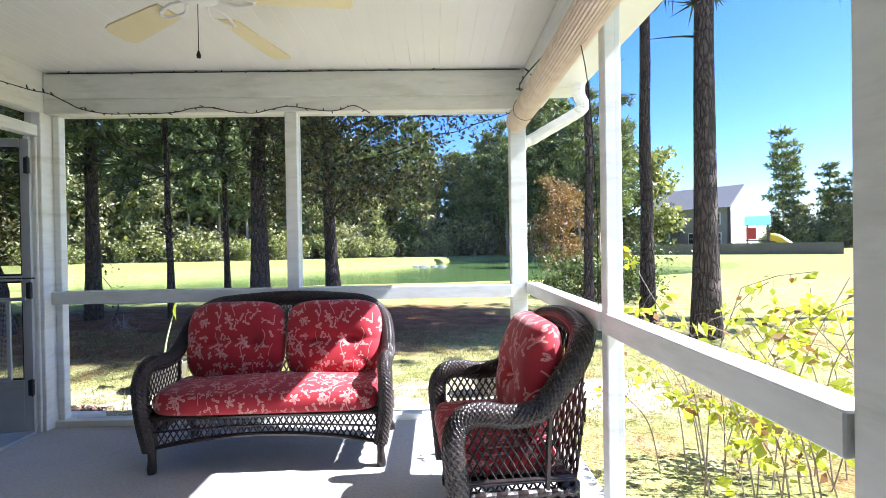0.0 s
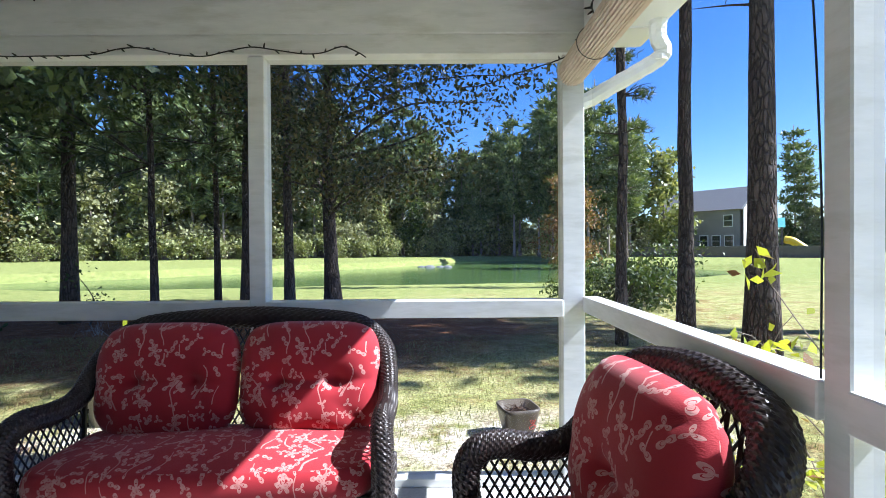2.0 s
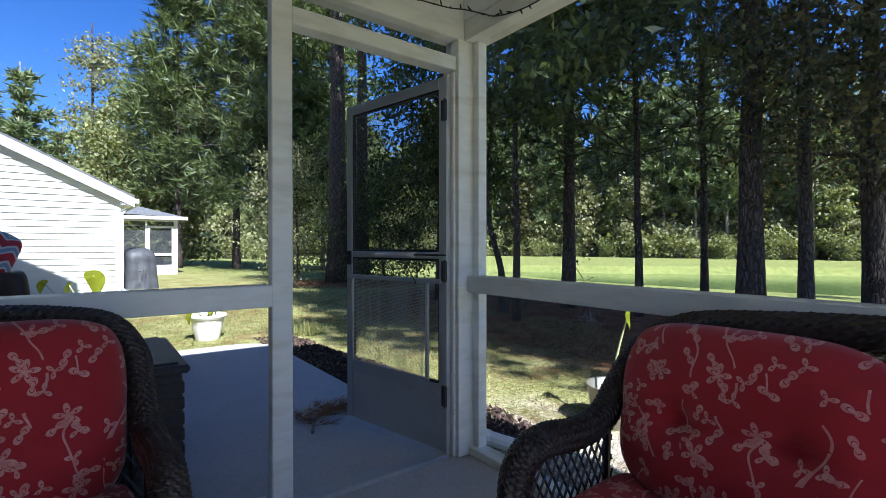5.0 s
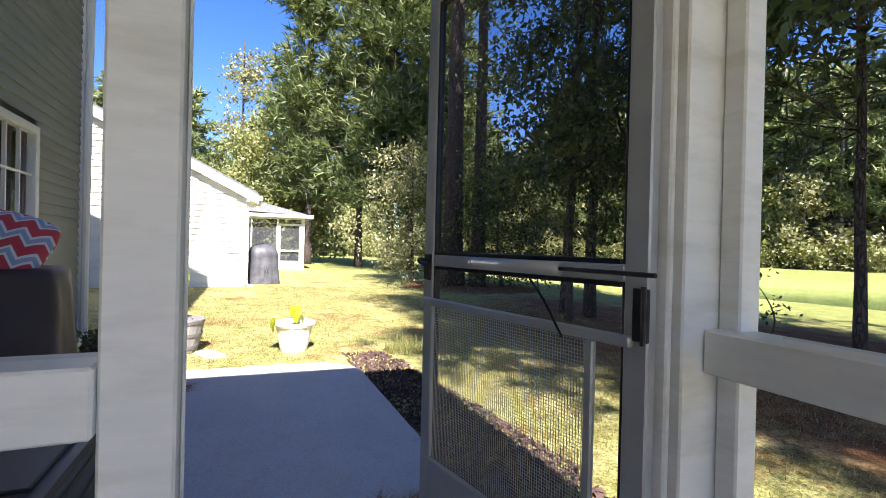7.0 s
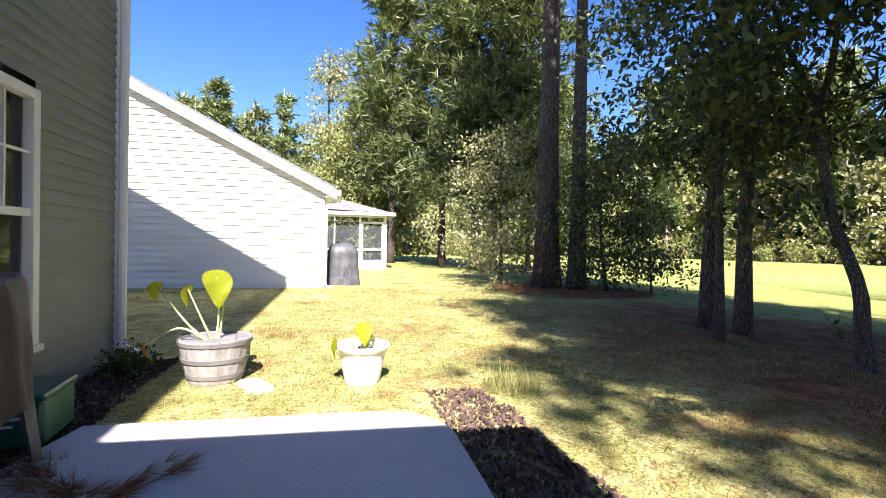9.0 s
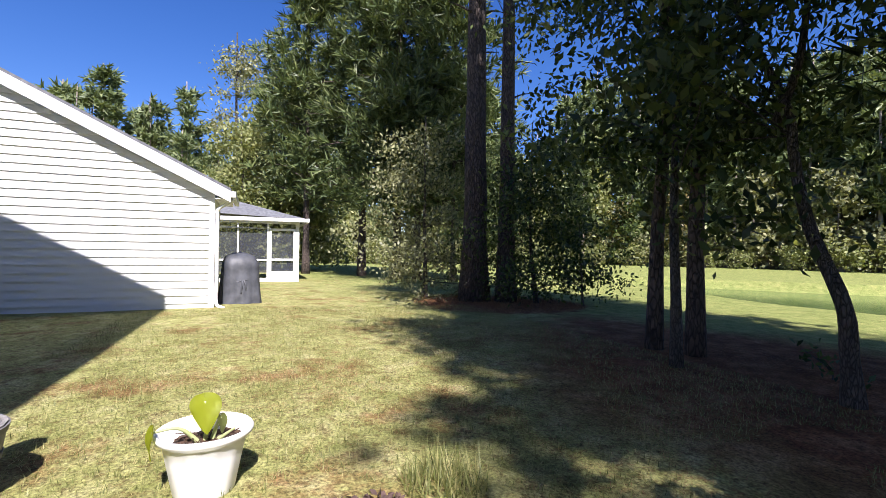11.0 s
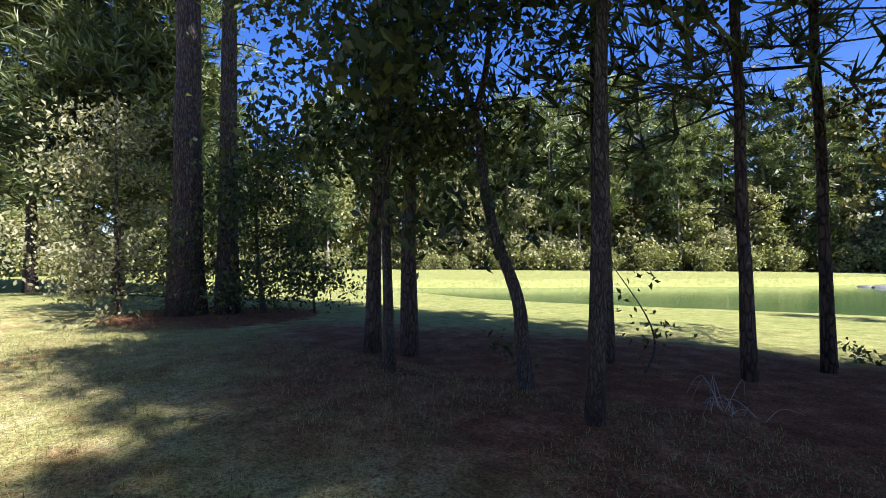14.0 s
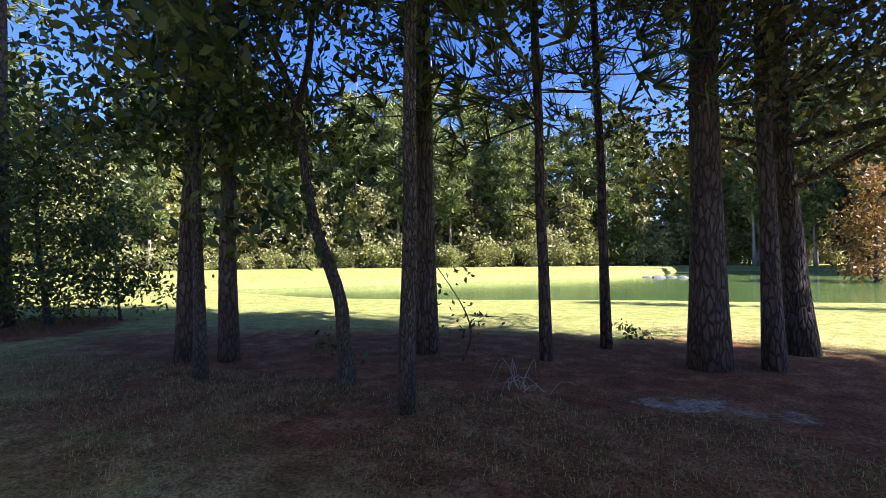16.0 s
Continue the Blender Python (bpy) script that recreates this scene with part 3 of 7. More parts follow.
right = thing("wall_right", "white-painted screened porch wall on the sunny side", "porch wall", kind="structure")
for y0, y1 in ((3.735, 3.8), (2.57, 2.66)):
    part("post", boxed(((XR, y0, 0.0), (XR + 0.065, y1, BEAM))), PAINT, right)
for y0, y1 in ((2.661, 3.734), (3.801, YF - 0.001)):
    part("rail", boxed(((XR - 0.012, y0, RAIL_B + 0.025), (XR + 0.07, y1, RAIL_T + 0.015))), PAINT, right)
    part("sill", boxed(((XR, y0, 0.0), (XR + 0.09, y1, 0.045))), PAINT, right)
part("beam", boxed(((XR - 0.01, YB + 0.001, BEAM + 0.002), (XR + 0.115, YF - 0.022, 2.6))), PAINT, right)

left = thing("wall_left", "white-painted screened porch wall with the door opening", "porch wall", kind="structure")
part("post", boxed(((-0.125, 4.265, 0.0), (XL, 4.352, BEAM))), PAINT, left)
part("post", boxed(((-0.17, 2.59, 0.0), (XL, 2.68, BEAM))), PAINT, left)
part("rail", boxed(((-0.155, 2.681, RAIL_B), (XL + 0.012, 4.264, RAIL_T))), PAINT, left)
part("sill", boxed(((-0.165, 2.681, 0.0), (XL - 0.005, 4.264, 0.07))), PAINT, left)
part("transom_bar", boxed(((-0.16, 4.353, 2.075), (XL - 0.004, 5.239, 2.15))), PAINT, left)
part("door_jamb", boxed(((-0.16, 5.212, 0.0), (-0.12, 5.238, 2.072)), ((-0.118, 5.222, 0.0), (-0.08, 5.239, 2.071))), PAINT, left)
part("door_stop", boxed(((-0.118, 4.353, 0.0), (-0.108, 4.358, 2.072))), PAINT, left)
part("threshold", boxed(((-0.19, 4.37, -0.02), (-0.09, 5.2, 0.02)), bevel=0.006), ALU, left, "grey metal threshold")
part("beam", boxed(((-0.18, YB + 0.001, BEAM + 0.002), (XL + 0.005, YF - 0.022, 2.6))), PAINT, left)

# screens in the openings
for name, a, b, c, d in (
        ("front_upper", (0.06, YF + 0.05, RAIL_T), (1.62, YF + 0.05, BEAM), None, 0), ("front_upper", (1.705, YF + 0.05, RAIL_T), (3.245, YF + 0.05, BEAM), None, 0),
        ("front_lower", (0.06, YF + 0.05, 0.045), (1.62, YF + 0.05, RAIL_B), None, 0), ("front_lower", (1.705, YF + 0.05, 0.045), (3.245, YF + 0.05, RAIL_B), None, 0),
        ("right", (XR + 0.04, 3.8, RAIL_T), (XR + 0.04, YF, BEAM), None, 0), ("right", (XR + 0.04, 3.8, 0.045), (XR + 0.04, YF, RAIL_B), None, 0),
        ("right", (XR + 0.04, 2.66, RAIL_T), (XR + 0.04, 3.735, BEAM), None, 0), ("right", (XR + 0.04, 2.66, 0.045), (XR + 0.04, 3.735, RAIL_B), None, 0),
        ("left", (-0.12, 2.68, RAIL_T), (-0.12, 4.265, BEAM), None, 0), ("left", (-0.12, 2.68, 0.07), (-0.12, 4.265, RAIL_B), None, 0),
        ("left", (-0.12, 4.353, 2.15), (-0.12, 5.24, BEAM), None, 0)):
    bm = bmesh.new()
    pts = [(a[0], a[1], a[2]), (b[0], b[1], a[2]), (b[0], b[1], b[2]), (a[0], a[1], b[2])]
    bm.faces.new([bm.verts.new(p) for p in pts])
    s = part("screen", bm, SCREEN, front if name.startswith("front") else right if name == "right" else left, "fine grey insect screen")
    s.visible_shadow = False

# ceiling of narrow boards
bm = bmesh.new()
x = -0.06
while x < XR - 0.015:
    add_box(bm, (x, YB + 0.005, CEILING), (min(x + 0.0995, XR - 0.011), YF - 0.022, CEILING + 0.02), 0.001)
    x += 0.1
tagged(part("ceiling", bm, CEIL), "off-white painted board ceiling of the porch", "ceiling", kind="structure")


def slab(name, pts, thick, material, label, category):
    """A roof plane: a quad with thickness."""
    bm = bmesh.new()
    top = [bm.verts.new(p) for p in pts]
    low = [bm.verts.new((p[0], p[1], p[2] - thick)) for p in pts]
    bm.faces.new(top)
    bm.faces.new(low[::-1])
    for i in range(len(pts)):
        bm.faces.new((top[i], low[i], low[(i + 1) % len(pts)], top[(i + 1) % len(pts)]))
    return tagged(part(name, bm, material), label, category, kind="structure")


# roof edge, out of view, is raised so its shadow reaches along the patio
slab("porch_roof", [(-0.6, 5.8, 3.3), (3.85, 5.8, 3.3), (3.85, 1.5, 3.5), (-0.6, 1.5, 3.5)], 0.14, SHINGLE, "low shingled roof over the porch", "roof")
structure("fascia", boxed(((-0.55, 5.7, 2.46), (3.8, 5.74, 2.62)), ((-0.59, 2.6, 2.46), (-0.55, 5.74, 2.64)), ((3.8, 2.0, 2.46), (3.84, 5.74, 2.64)),
                         ((-0.55, 5.44, 2.44), (3.8, 5.7, 2.46)), ((-0.55, 2.6, 2.44), (-0.19, 5.43, 2.46)), ((3.52, 2.0, 2.44), (3.8, 5.43, 2.46))), TRIM, "white fascia and soffit boards of the porch roof", "fascia")
# unseen boards added to close the gap under the raised roof
structure("frieze", boxed(((-0.17, YF, 2.602), (XR + 0.1, YF + 0.11, 3.3)), ((-0.17, 2.6, 2.602), (-0.07, YF - 0.002, 3.3)), ((XR, YB, 2.602), (XR + 0.1, YF - 0.002, 3.3)), bevel=0.003), TRIM, "unseen white boards added between the porch beams and the raised roof", "trim")


# ---------- own house ----------
def siding_wall(name, origin, along_v, out_v, length, z0, z1, material, label, top=None, course=0.112, holes=()):
    """Lapped boards on a wall. top: a function of the distance along it that gives the wall's height there."""
    o, u, w = Vector(origin), Vector(along_v), Vector(out_v)
    wall = thing(name, label, "wall", kind="structure")
    z = z0
    rows = []
    while z < z1 - 1e-6:
        rows.append((z, min(z + course, z1)))
        z += course
    body = bmesh.new()
    for za, zb in rows:
        spans = [(0.0, length)]
        if top:
            ok = [s for s in np.linspace(0, length, 400) if top(s) >= za]
            spans = [(min(ok), max(ok))] if ok else []
        for h0, h1, hz0, hz1 in holes:
            if zb > hz0 and za < hz1:
                spans = [q for s0, s1 in spans for q in ((s0, min(s1, h0)), (max(s0, h1), s1)) if q[1] - q[0] > 0.01]
        for s0, s1 in spans:
            quad = lambda d0, d1: [body.verts.new(o + u * s0 + w * d0 + Vector((0, 0, za))), body.verts.new(o + u * s1 + w * d0 + Vector((0, 0, za))),
                                   body.verts.new(o + u * s1 + w * d1 + Vector((0, 0, zb))), body.verts.new(o + u * s0 + w * d1 + Vector((0, 0, zb)))]
            f = quad(course * 0.2, 0.002)
            body.faces.new(f)
            lip = [body.verts.new(o + u * s0 + Vector((0, 0, za))), body.verts.new(o + u * s1 + Vector((0, 0, za)))]
            body.faces.new((f[0], lip[0], lip[1], f[1]))
            back = [body.verts.new(o + u * s - w * 0.12 + Vector((0, 0, q))) for s, q in ((s0, za), (s1, za), (s1, zb), (s0, zb))]
            body.faces.new(back)
    p = part("boards", body, material, wall)
    p["kind"] = "stuff"
    return wall


EAVE = 7.85
HX, HY = -6.4, 2.51     # corner of the house beside the patio
win_x, win_z = (-5.06, -4.12), (0.3, 2.19)
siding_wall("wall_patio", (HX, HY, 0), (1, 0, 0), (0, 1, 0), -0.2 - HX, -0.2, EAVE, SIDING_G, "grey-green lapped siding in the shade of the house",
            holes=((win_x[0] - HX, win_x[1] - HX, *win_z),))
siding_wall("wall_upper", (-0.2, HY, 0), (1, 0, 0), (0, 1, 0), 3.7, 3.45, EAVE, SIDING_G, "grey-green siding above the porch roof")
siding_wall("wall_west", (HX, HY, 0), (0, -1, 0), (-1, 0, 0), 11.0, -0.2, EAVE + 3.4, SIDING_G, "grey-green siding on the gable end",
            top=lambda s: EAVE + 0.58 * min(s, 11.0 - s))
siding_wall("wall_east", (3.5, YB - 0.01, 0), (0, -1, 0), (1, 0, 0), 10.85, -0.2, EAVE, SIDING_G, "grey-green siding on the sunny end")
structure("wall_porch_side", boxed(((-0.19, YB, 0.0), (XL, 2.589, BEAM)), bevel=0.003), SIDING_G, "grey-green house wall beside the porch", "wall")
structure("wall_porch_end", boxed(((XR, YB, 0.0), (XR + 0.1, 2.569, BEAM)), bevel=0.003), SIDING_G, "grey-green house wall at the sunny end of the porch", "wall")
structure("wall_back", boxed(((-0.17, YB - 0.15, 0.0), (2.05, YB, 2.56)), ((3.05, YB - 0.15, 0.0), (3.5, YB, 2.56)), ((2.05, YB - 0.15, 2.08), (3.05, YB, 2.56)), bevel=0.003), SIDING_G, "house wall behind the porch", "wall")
structure("door_1", boxed(((2.052, YB - 0.16, 0.0), (2.12, YB + 0.02, 2.06)), ((2.985, YB - 0.16, 0.0), (3.048, YB + 0.02, 2.06)), ((2.052, YB - 0.16, 2.0), (3.048, YB + 0.02, 2.078)), bevel=0.006), TRIM, "white frame of the open house door", "door frame")
structure("wall_room", boxed(((-0.2, -0.9, -0.2), (3.22, -0.8, 2.6)), ((-0.3, -0.9, -0.2), (-0.2, 1.58, 2.6)), ((-0.2, -0.9, 2.6), (3.22, 1.58, 2.7)), ((-0.2, -0.9, -0.2), (3.22, 1.59, 0.0)), bevel=0), ROOMDARK, "plain inner walls behind the open house door", "wall")
slab("roof_north", [(HX - 0.3, HY + 0.25, EAVE - 0.1), (3.85, HY + 0.25, EAVE - 0.1), (3.85, HY - 5.5, EAVE + 3.3), (HX - 0.3, HY - 5.5, EAVE + 3.3)], 0.16, SHINGLE, "shingled slope of the house roof", "roof")
slab("roof_south", [(HX - 0.3, HY - 11.3, EAVE - 0.1), (3.85, HY - 11.3, EAVE - 0.1), (3.85, HY - 5.5, EAVE + 3.3), (HX - 0.3, HY - 5.5, EAVE + 3.3)], 0.16, SHINGLE, "shingled back slope of the house roof", "roof")
structure("wall_south", boxed(((HX, HY - 11.1, -0.2), (3.5, HY - 11.0, EAVE)), bevel=0), SIDING_G, "back wall of the house", "wall")
structure("trim", boxed(((HX - 0.04, HY - 0.03, -0.2), (HX + 0.07, HY + 0.04, EAVE)), ((HX - 0.25, HY + 0.16, EAVE - 0.32), (3.6, HY + 0.24, EAVE - 0.16)), bevel=0.004), TRIM, "white corner board and gutter of the house", "trim")


def house_window():
    x0, x1, z0, z1, y = *win_x, *win_z, HY + 0.015
    w = tagged(new("window_1"), "white double-hung window with closed slatted blinds", "window", kind="structure")
    f = 0.075
    part("window_frame", boxed(((x0, y - 0.06, z0), (x0 + f, y + 0.03, z1)), ((x1 - f, y - 0.06, z0), (x1, y + 0.03, z1)), ((x0 + f, y - 0.06, z1 - f), (x1 - f, y + 0.03, z1)), ((x0 + f, y - 0.06, z0), (x1 - f, y + 0.03, z0 + f)),
                               ((x0 + f, y - 0.04, 1.25), (x1 - f, y + 0.015, 1.31))), TRIM, w)
    part("window_sill", boxed(((x0 - 0.03, y - 0.02, z0 - 0.05), (x1 + 0.03, y + 0.05, z0 - 0.002))), TRIM, w)
    bm = bmesh.new()
    wd = (x1 - x0 - 2 * f)
    for k in (1, 2):
        add_box(bm, (x0 + f + wd * k / 3 - 0.01, y - 0.03, 1.312), (x0 + f + wd * k / 3 + 0.01, y + 0.002, z1 - f - 0.001), 0.002)
    add_box(bm, (x0 + f, y - 0.028, 1.71), (x1 - f, y + 0.001, 1.73), 0.002)
    part("muntins", bm, TRIM, w)
    for za, zb in ((z0 + f, 1.25), (1.31, z1 - f)):
        part("pane", boxed(((x0 + f, y - 0.05, za), (x1 - f, y - 0.045, zb)), bevel=0), screen_glass, w)
    bm = bmesh.new()
    z = z0 + f + 0.02
    while z < z1 - f:
        vs = [bm.verts.new(p) for p in ((x0 + f, y - 0.075, z + 0.035), (x1 - f, y - 0.075, z + 0.035), (x1 - f, y - 0.1, z), (x0 + f, y - 0.1, z))]
        bm.faces.new(vs)
        z += 0.045
    part("blinds", bm, TRIM, w, "white slatted blinds")
    # black sheet added behind the blinds in place of the room's darkness
    part("backing", boxed(((x0 - 0.1, HY - 0.5, z0 - 0.1), (x1 + 0.1, HY - 0.47, z1 + 0.1)), bevel=0), DECKBOX, w)


def pane_glass():
    m, nt, b = mat("pane_glass")
    tr = nt.nodes.new("ShaderNodeBsdfTransparent")
    tr.inputs["Color"].default_value = (0.8, 0.85, 0.82, 1)
    gl = nt.nodes.new("ShaderNodeBsdfGlossy")
    gl.inputs["Roughness"].default_value = 0.02
    mx = nt.nodes.new("ShaderNodeMixShader")
    fr = nt.nodes.new("ShaderNodeFresnel")
    fr.inputs["IOR"].default_value = 2.0
    nt.links.new(fr.outputs[0], mx.inputs[0])
    nt.links.new(tr.outputs[0], mx.inputs[1])
    nt.links.new(gl.outputs[0], mx.inputs[2])
    nt.links.new(mx.outputs[0], nt.nodes["Material Output"].inputs["Surface"])
    return m


screen_glass = pane_glass()
house_window()


def downspout(name, pts, label, radius=0.036):
    d = thing(name, label, "downspout")
    p = smooth_path(pts, 46)
    bm = bmesh.new()
    add_tube(bm, p, [radius * (1.0 if i % 2 else 0.93) for i in range(len(p))], 10)
    part("pipe", bm, TRIM, d, smooth=False)
    for q in (0.3, 0.8):
        bm = bmesh.new()
        c = p[int(len(p) * q)]
        add_tube(bm, [c - Vector((0, 0, 0.012)), c + Vector((0, 0, 0.012))], radius * 1.15, 10)
        part("strap", bm, TRIM, d)
    return d


downspout("downspout", [(HX + 0.05, HY + 0.11, EAVE - 0.35), (HX + 0.05, HY + 0.09, 4.0), (HX + 0.05, HY + 0.08, 2.0), (HX + 0.05, HY + 0.08, 0.15), (HX + 0.03, HY + 0.1, -0.02), (HX - 0.05, HY + 0.23, -0.12)], "white metal downspout at the house corner", 0.045)
downspout("downspout", [(3.77, 5.36, 2.45), (3.77, 5.37, 2.36), (3.8, 5.38, 2.27), (3.68, 5.41, 2.19), (3.46, 5.46, 2.07), (3.345, 5.47, 1.97), (3.32, 5.47, 1.5), (3.32, 5.47, 0.1), (3.36, 5.58, -0.1)], "white ribbed downspout bending in to the porch post", 0.045)
downspout("downspout", [(-0.24, 5.5, 2.44), (-0.24, 5.5, 1.9), (-0.24, 5.5, 1.0), (-0.24, 5.5, 0.1), (-0.2, 5.55, 0.0), (-0.02, 5.75, -0.08)], "pale downspout beside the porch door", 0.045)


# ---------- neighbour's house ----------
def neighbour():
    x0, ycor, zg = -14.15, 4.34, -0.2
    wall_top = lambda s: 2.42 + 0.51 * min(s, 14 - s)
    siding_wall("wall_neighbour", (x0, ycor, 0), (0, -1, 0), (1, 0, 0), 14.0, zg, 6.0, SIDING_W, "pale lapped siding on the neighbour's sunlit gable end", top=wall_top, course=0.17)
    structure("wall_neighbour_side", boxed(((x0 - 1.74, ycor - 0.12, zg), (x0 - 0.125, ycor, 2.5)), ((x0 - 1.84, -10, zg), (x0 - 1.74, ycor, 2.5)), bevel=0.003), SIDING_W, "pale side wall of the neighbour's house", "wall")
    structure("trim_neighbour", boxed(((x0 - 0.1, ycor - 0.1, zg), (x0 + 0.03, ycor + 0.012, 2.4)), bevel=0.004), TRIM, "white corner board of the neighbour's house", "trim")
    ov = 0.34
    ye, ze = ycor + ov, 2.47
    yr, zr = ycor - 7.0, 2.47 + 0.51 * (7.0 + ov)
    slab("roof_neighbour", [(x0 + 0.22, ye, ze + 0.1), (x0 - 2.04, ye, ze + 0.1), (x0 - 2.04, yr, zr + 0.1), (x0 + 0.22, yr, zr + 0.1)], 0.07, SHINGLE, "shingled slope of the neighbour's roof", "roof")
    slab("roof_neighbour_back", [(x0 + 0.22, yr, zr + 0.1), (x0 - 2.04, yr, zr + 0.1), (x0 - 2.04, yr - 7.3, ze + 0.1), (x0 + 0.22, yr - 7.3, ze + 0.1)], 0.07, SHINGLE, "far slope of the neighbour's roof", "roof")
    # white rake board, soffit and gutter
    bm = bmesh.new()
    for dz0, dz1, xa, xb in ((-0.2, 0.03, x0 + 0.2, x0 + 0.235), (-0.22, -0.2, x0 + 0.02, x0 + 0.235)):
        lo = [bm.verts.new(p) for p in ((xa, ye, ze + dz0), (xb, ye, ze + dz0), (xb, yr, zr + dz0), (xa, yr, zr + dz0))]
        hi = [bm.verts.new(p) for p in ((xa, ye, ze + dz1), (xb, ye, ze + dz1), (xb, yr, zr + dz1), (xa, yr, zr + dz1))]
        bm.faces.new(lo[::-1]), bm.faces.new(hi)
        for i in range(4):
            bm.faces.new((lo[i], lo[(i + 1) % 4], hi[(i + 1) % 4], hi[i]))
    tagged(part("rake_board", bm, TRIM), "white rake board under the neighbour's roof edge", "trim", kind="structure")
    structure("gutter", boxed(((x0 - 2.04, ye + 0.005, ze - 0.12), (x0 + 0.25, ye + 0.11, ze + 0.02)), ((x0 - 1.74, ycor + 0.02, ze - 0.16), (x0 + 0.2, ye, ze - 0.14)), bevel=0.012), TRIM, "white gutter along the neighbour's eave", "gutter")
    downspout("downspout", [(x0 + 0.05, ye + 0.06, 2.4), (x0 + 0.04, ye + 0.02, 2.28), (x0 - 0.02, ycor + 0.08, 2.1), (x0 - 0.03, ycor + 0.06, 1.8), (x0 - 0.03, ycor + 0.06, 0.5), (x0 - 0.03, ycor + 0.06, -0.05), (x0 + 0.2, ycor + 0.22, -0.14)], "white downspout at the neighbour's corner", 0.04)
    # screened porch behind
    px, pz, py = -23.4, -0.2, 1.62
    porch = thing("neighbour_porch", "neighbour's white screened porch with a dark shingled roof", "porch")
    for y0, y1 in ((5.22, 5.36), (4.06, 4.14), (2.9, 2.96), (1.7, 1.76), (0.5, 0.56)):
        part("post", boxed(((px - 0.1, y0, pz), (px, y1, 2.3))), TRIM, porch)
    part("beam", boxed(((px - 0.14, -0.5, 2.3), (px + 0.03, 5.38, 2.52)), ((px - 4, 5.3, 2.3), (px - 0.14, 5.36, 2.52))), TRIM, porch)
    part("rail", boxed(((px - 0.08, -0.5, 0.72), (px - 0.01, 4.06, 0.8)), ((px - 0.08, -0.5, pz), (px - 0.01, 4.06, pz + 0.2))), TRIM, porch)
    door = part("door", boxed(((px - 0.05, 4.15, pz), (px + 0.015, 4.24, 2.1)), ((px - 0.05, 5.12, pz), (px + 0.015, 5.21, 2.1)), ((px - 0.05, 4.24, 2.0), (px + 0.015, 5.12, 2.1)),
                              ((px - 0.05, 4.24, 0.72), (px + 0.015, 5.12, 0.82)), ((px - 0.05, 4.24, pz), (px + 0.015, 5.12, 0.28))), TRIM, porch, "white screen door")
    part("handle", boxed(((px + 0.016, 4.18, 0.95), (px + 0.05, 4.2, 1.1))), DARKMETAL, door)
    for a, b in (((-0.5, 0.2), (4.06, 2.3)), ((4.2, 0.28), (5.2, 2.3))):
        bm = bmesh.new()
        bm.faces.new([bm.verts.new(p) for p in ((px - 0.06, a[0], a[1]), (px - 0.06, b[0], a[1]), (px - 0.06, b[0], b[1]), (px - 0.06, a[0], b[1]))])
        part("screen", bm, SCREEN_DARK, porch, "dark screen")
    part("back_wall", boxed(((px - 4.1, -0.5, pz), (px - 4.0, 0.0, 2.5)), ((px - 4.1, -0.5, pz), (px, -0.4, 2.5))), SIDING_W, porch)
    part("floor", boxed(((px - 4.0, -0.5, -0.4), (px + 0.1, 5.4, pz + 0.02)), bevel=0.01), PATIO_M, porch)
    bm = bmesh.new()
    a = [bm.verts.new(p) for p in ((px + 0.4, 5.7, 2.5), (px - 4.3, 5.7, 2.5), (px - 3.2, 2.4, 3.35), (px - 0.6, 2.4, 3.35), (px + 0.4, -0.6, 2.75), (px - 4.3, -0.6, 2.75))]
    bm.faces.new((a[0], a[1], a[2], a[3]))
    bm.faces.new((a[0], a[3], a[4]))
    bm.faces.new((a[3], a[2], a[5], a[4]))
    bm.faces.new((a[1], a[5], a[2]))
    bm.faces.new((a[0], a[4], a[5], a[1]))
    part("roof", bm, SHINGLE, porch, "dark shingled hip roof")
    part("fascia", boxed(((px + 0.38, -0.6, 2.38), (px + 0.42, 5.72, 2.53)), ((px - 4.3, 5.7, 2.38), (px + 0.38, 5.74, 2.53))), TRIM, porch)
    porch.location = (0, py, 0)


neighbour()


# ---------- wicker seats ----------
def add_strand(bm, a, b, r=0.0045, sides=4):
    add_tube(bm, [a, b], r, sides, cap=False)


def lattice(bm, origin, u, v, w, h, step, inside=None, slope=1.7):
    """Crossed diagonal strands over a panel w by h, kept where inside(s, t) is true."""
    o, u, v = Vector(origin), Vector(u), Vector(v)
    for sign in (1, -1):
        c = -h / slope
        while c < w + h / slope:
            run = None
            n = 24
            for i in range(n + 1):
                t = h * i / n
                s = c + t / slope if sign > 0 else c + (h - t) / slope
                ok = 0 <= s <= w and (inside is None or inside(s, t))
                if ok and run is None:
                    run = (s, t)
                if run is not None and (not ok or i == n):
                    e = last if not ok else (s, t)
                    if abs(e[1] - run[1]) > 0.02:
                        add_strand(bm, o + u * run[0] + v * run[1], o + u * e[0] + v * e[1])
                    run = None
                last = (s, t)
            c += step


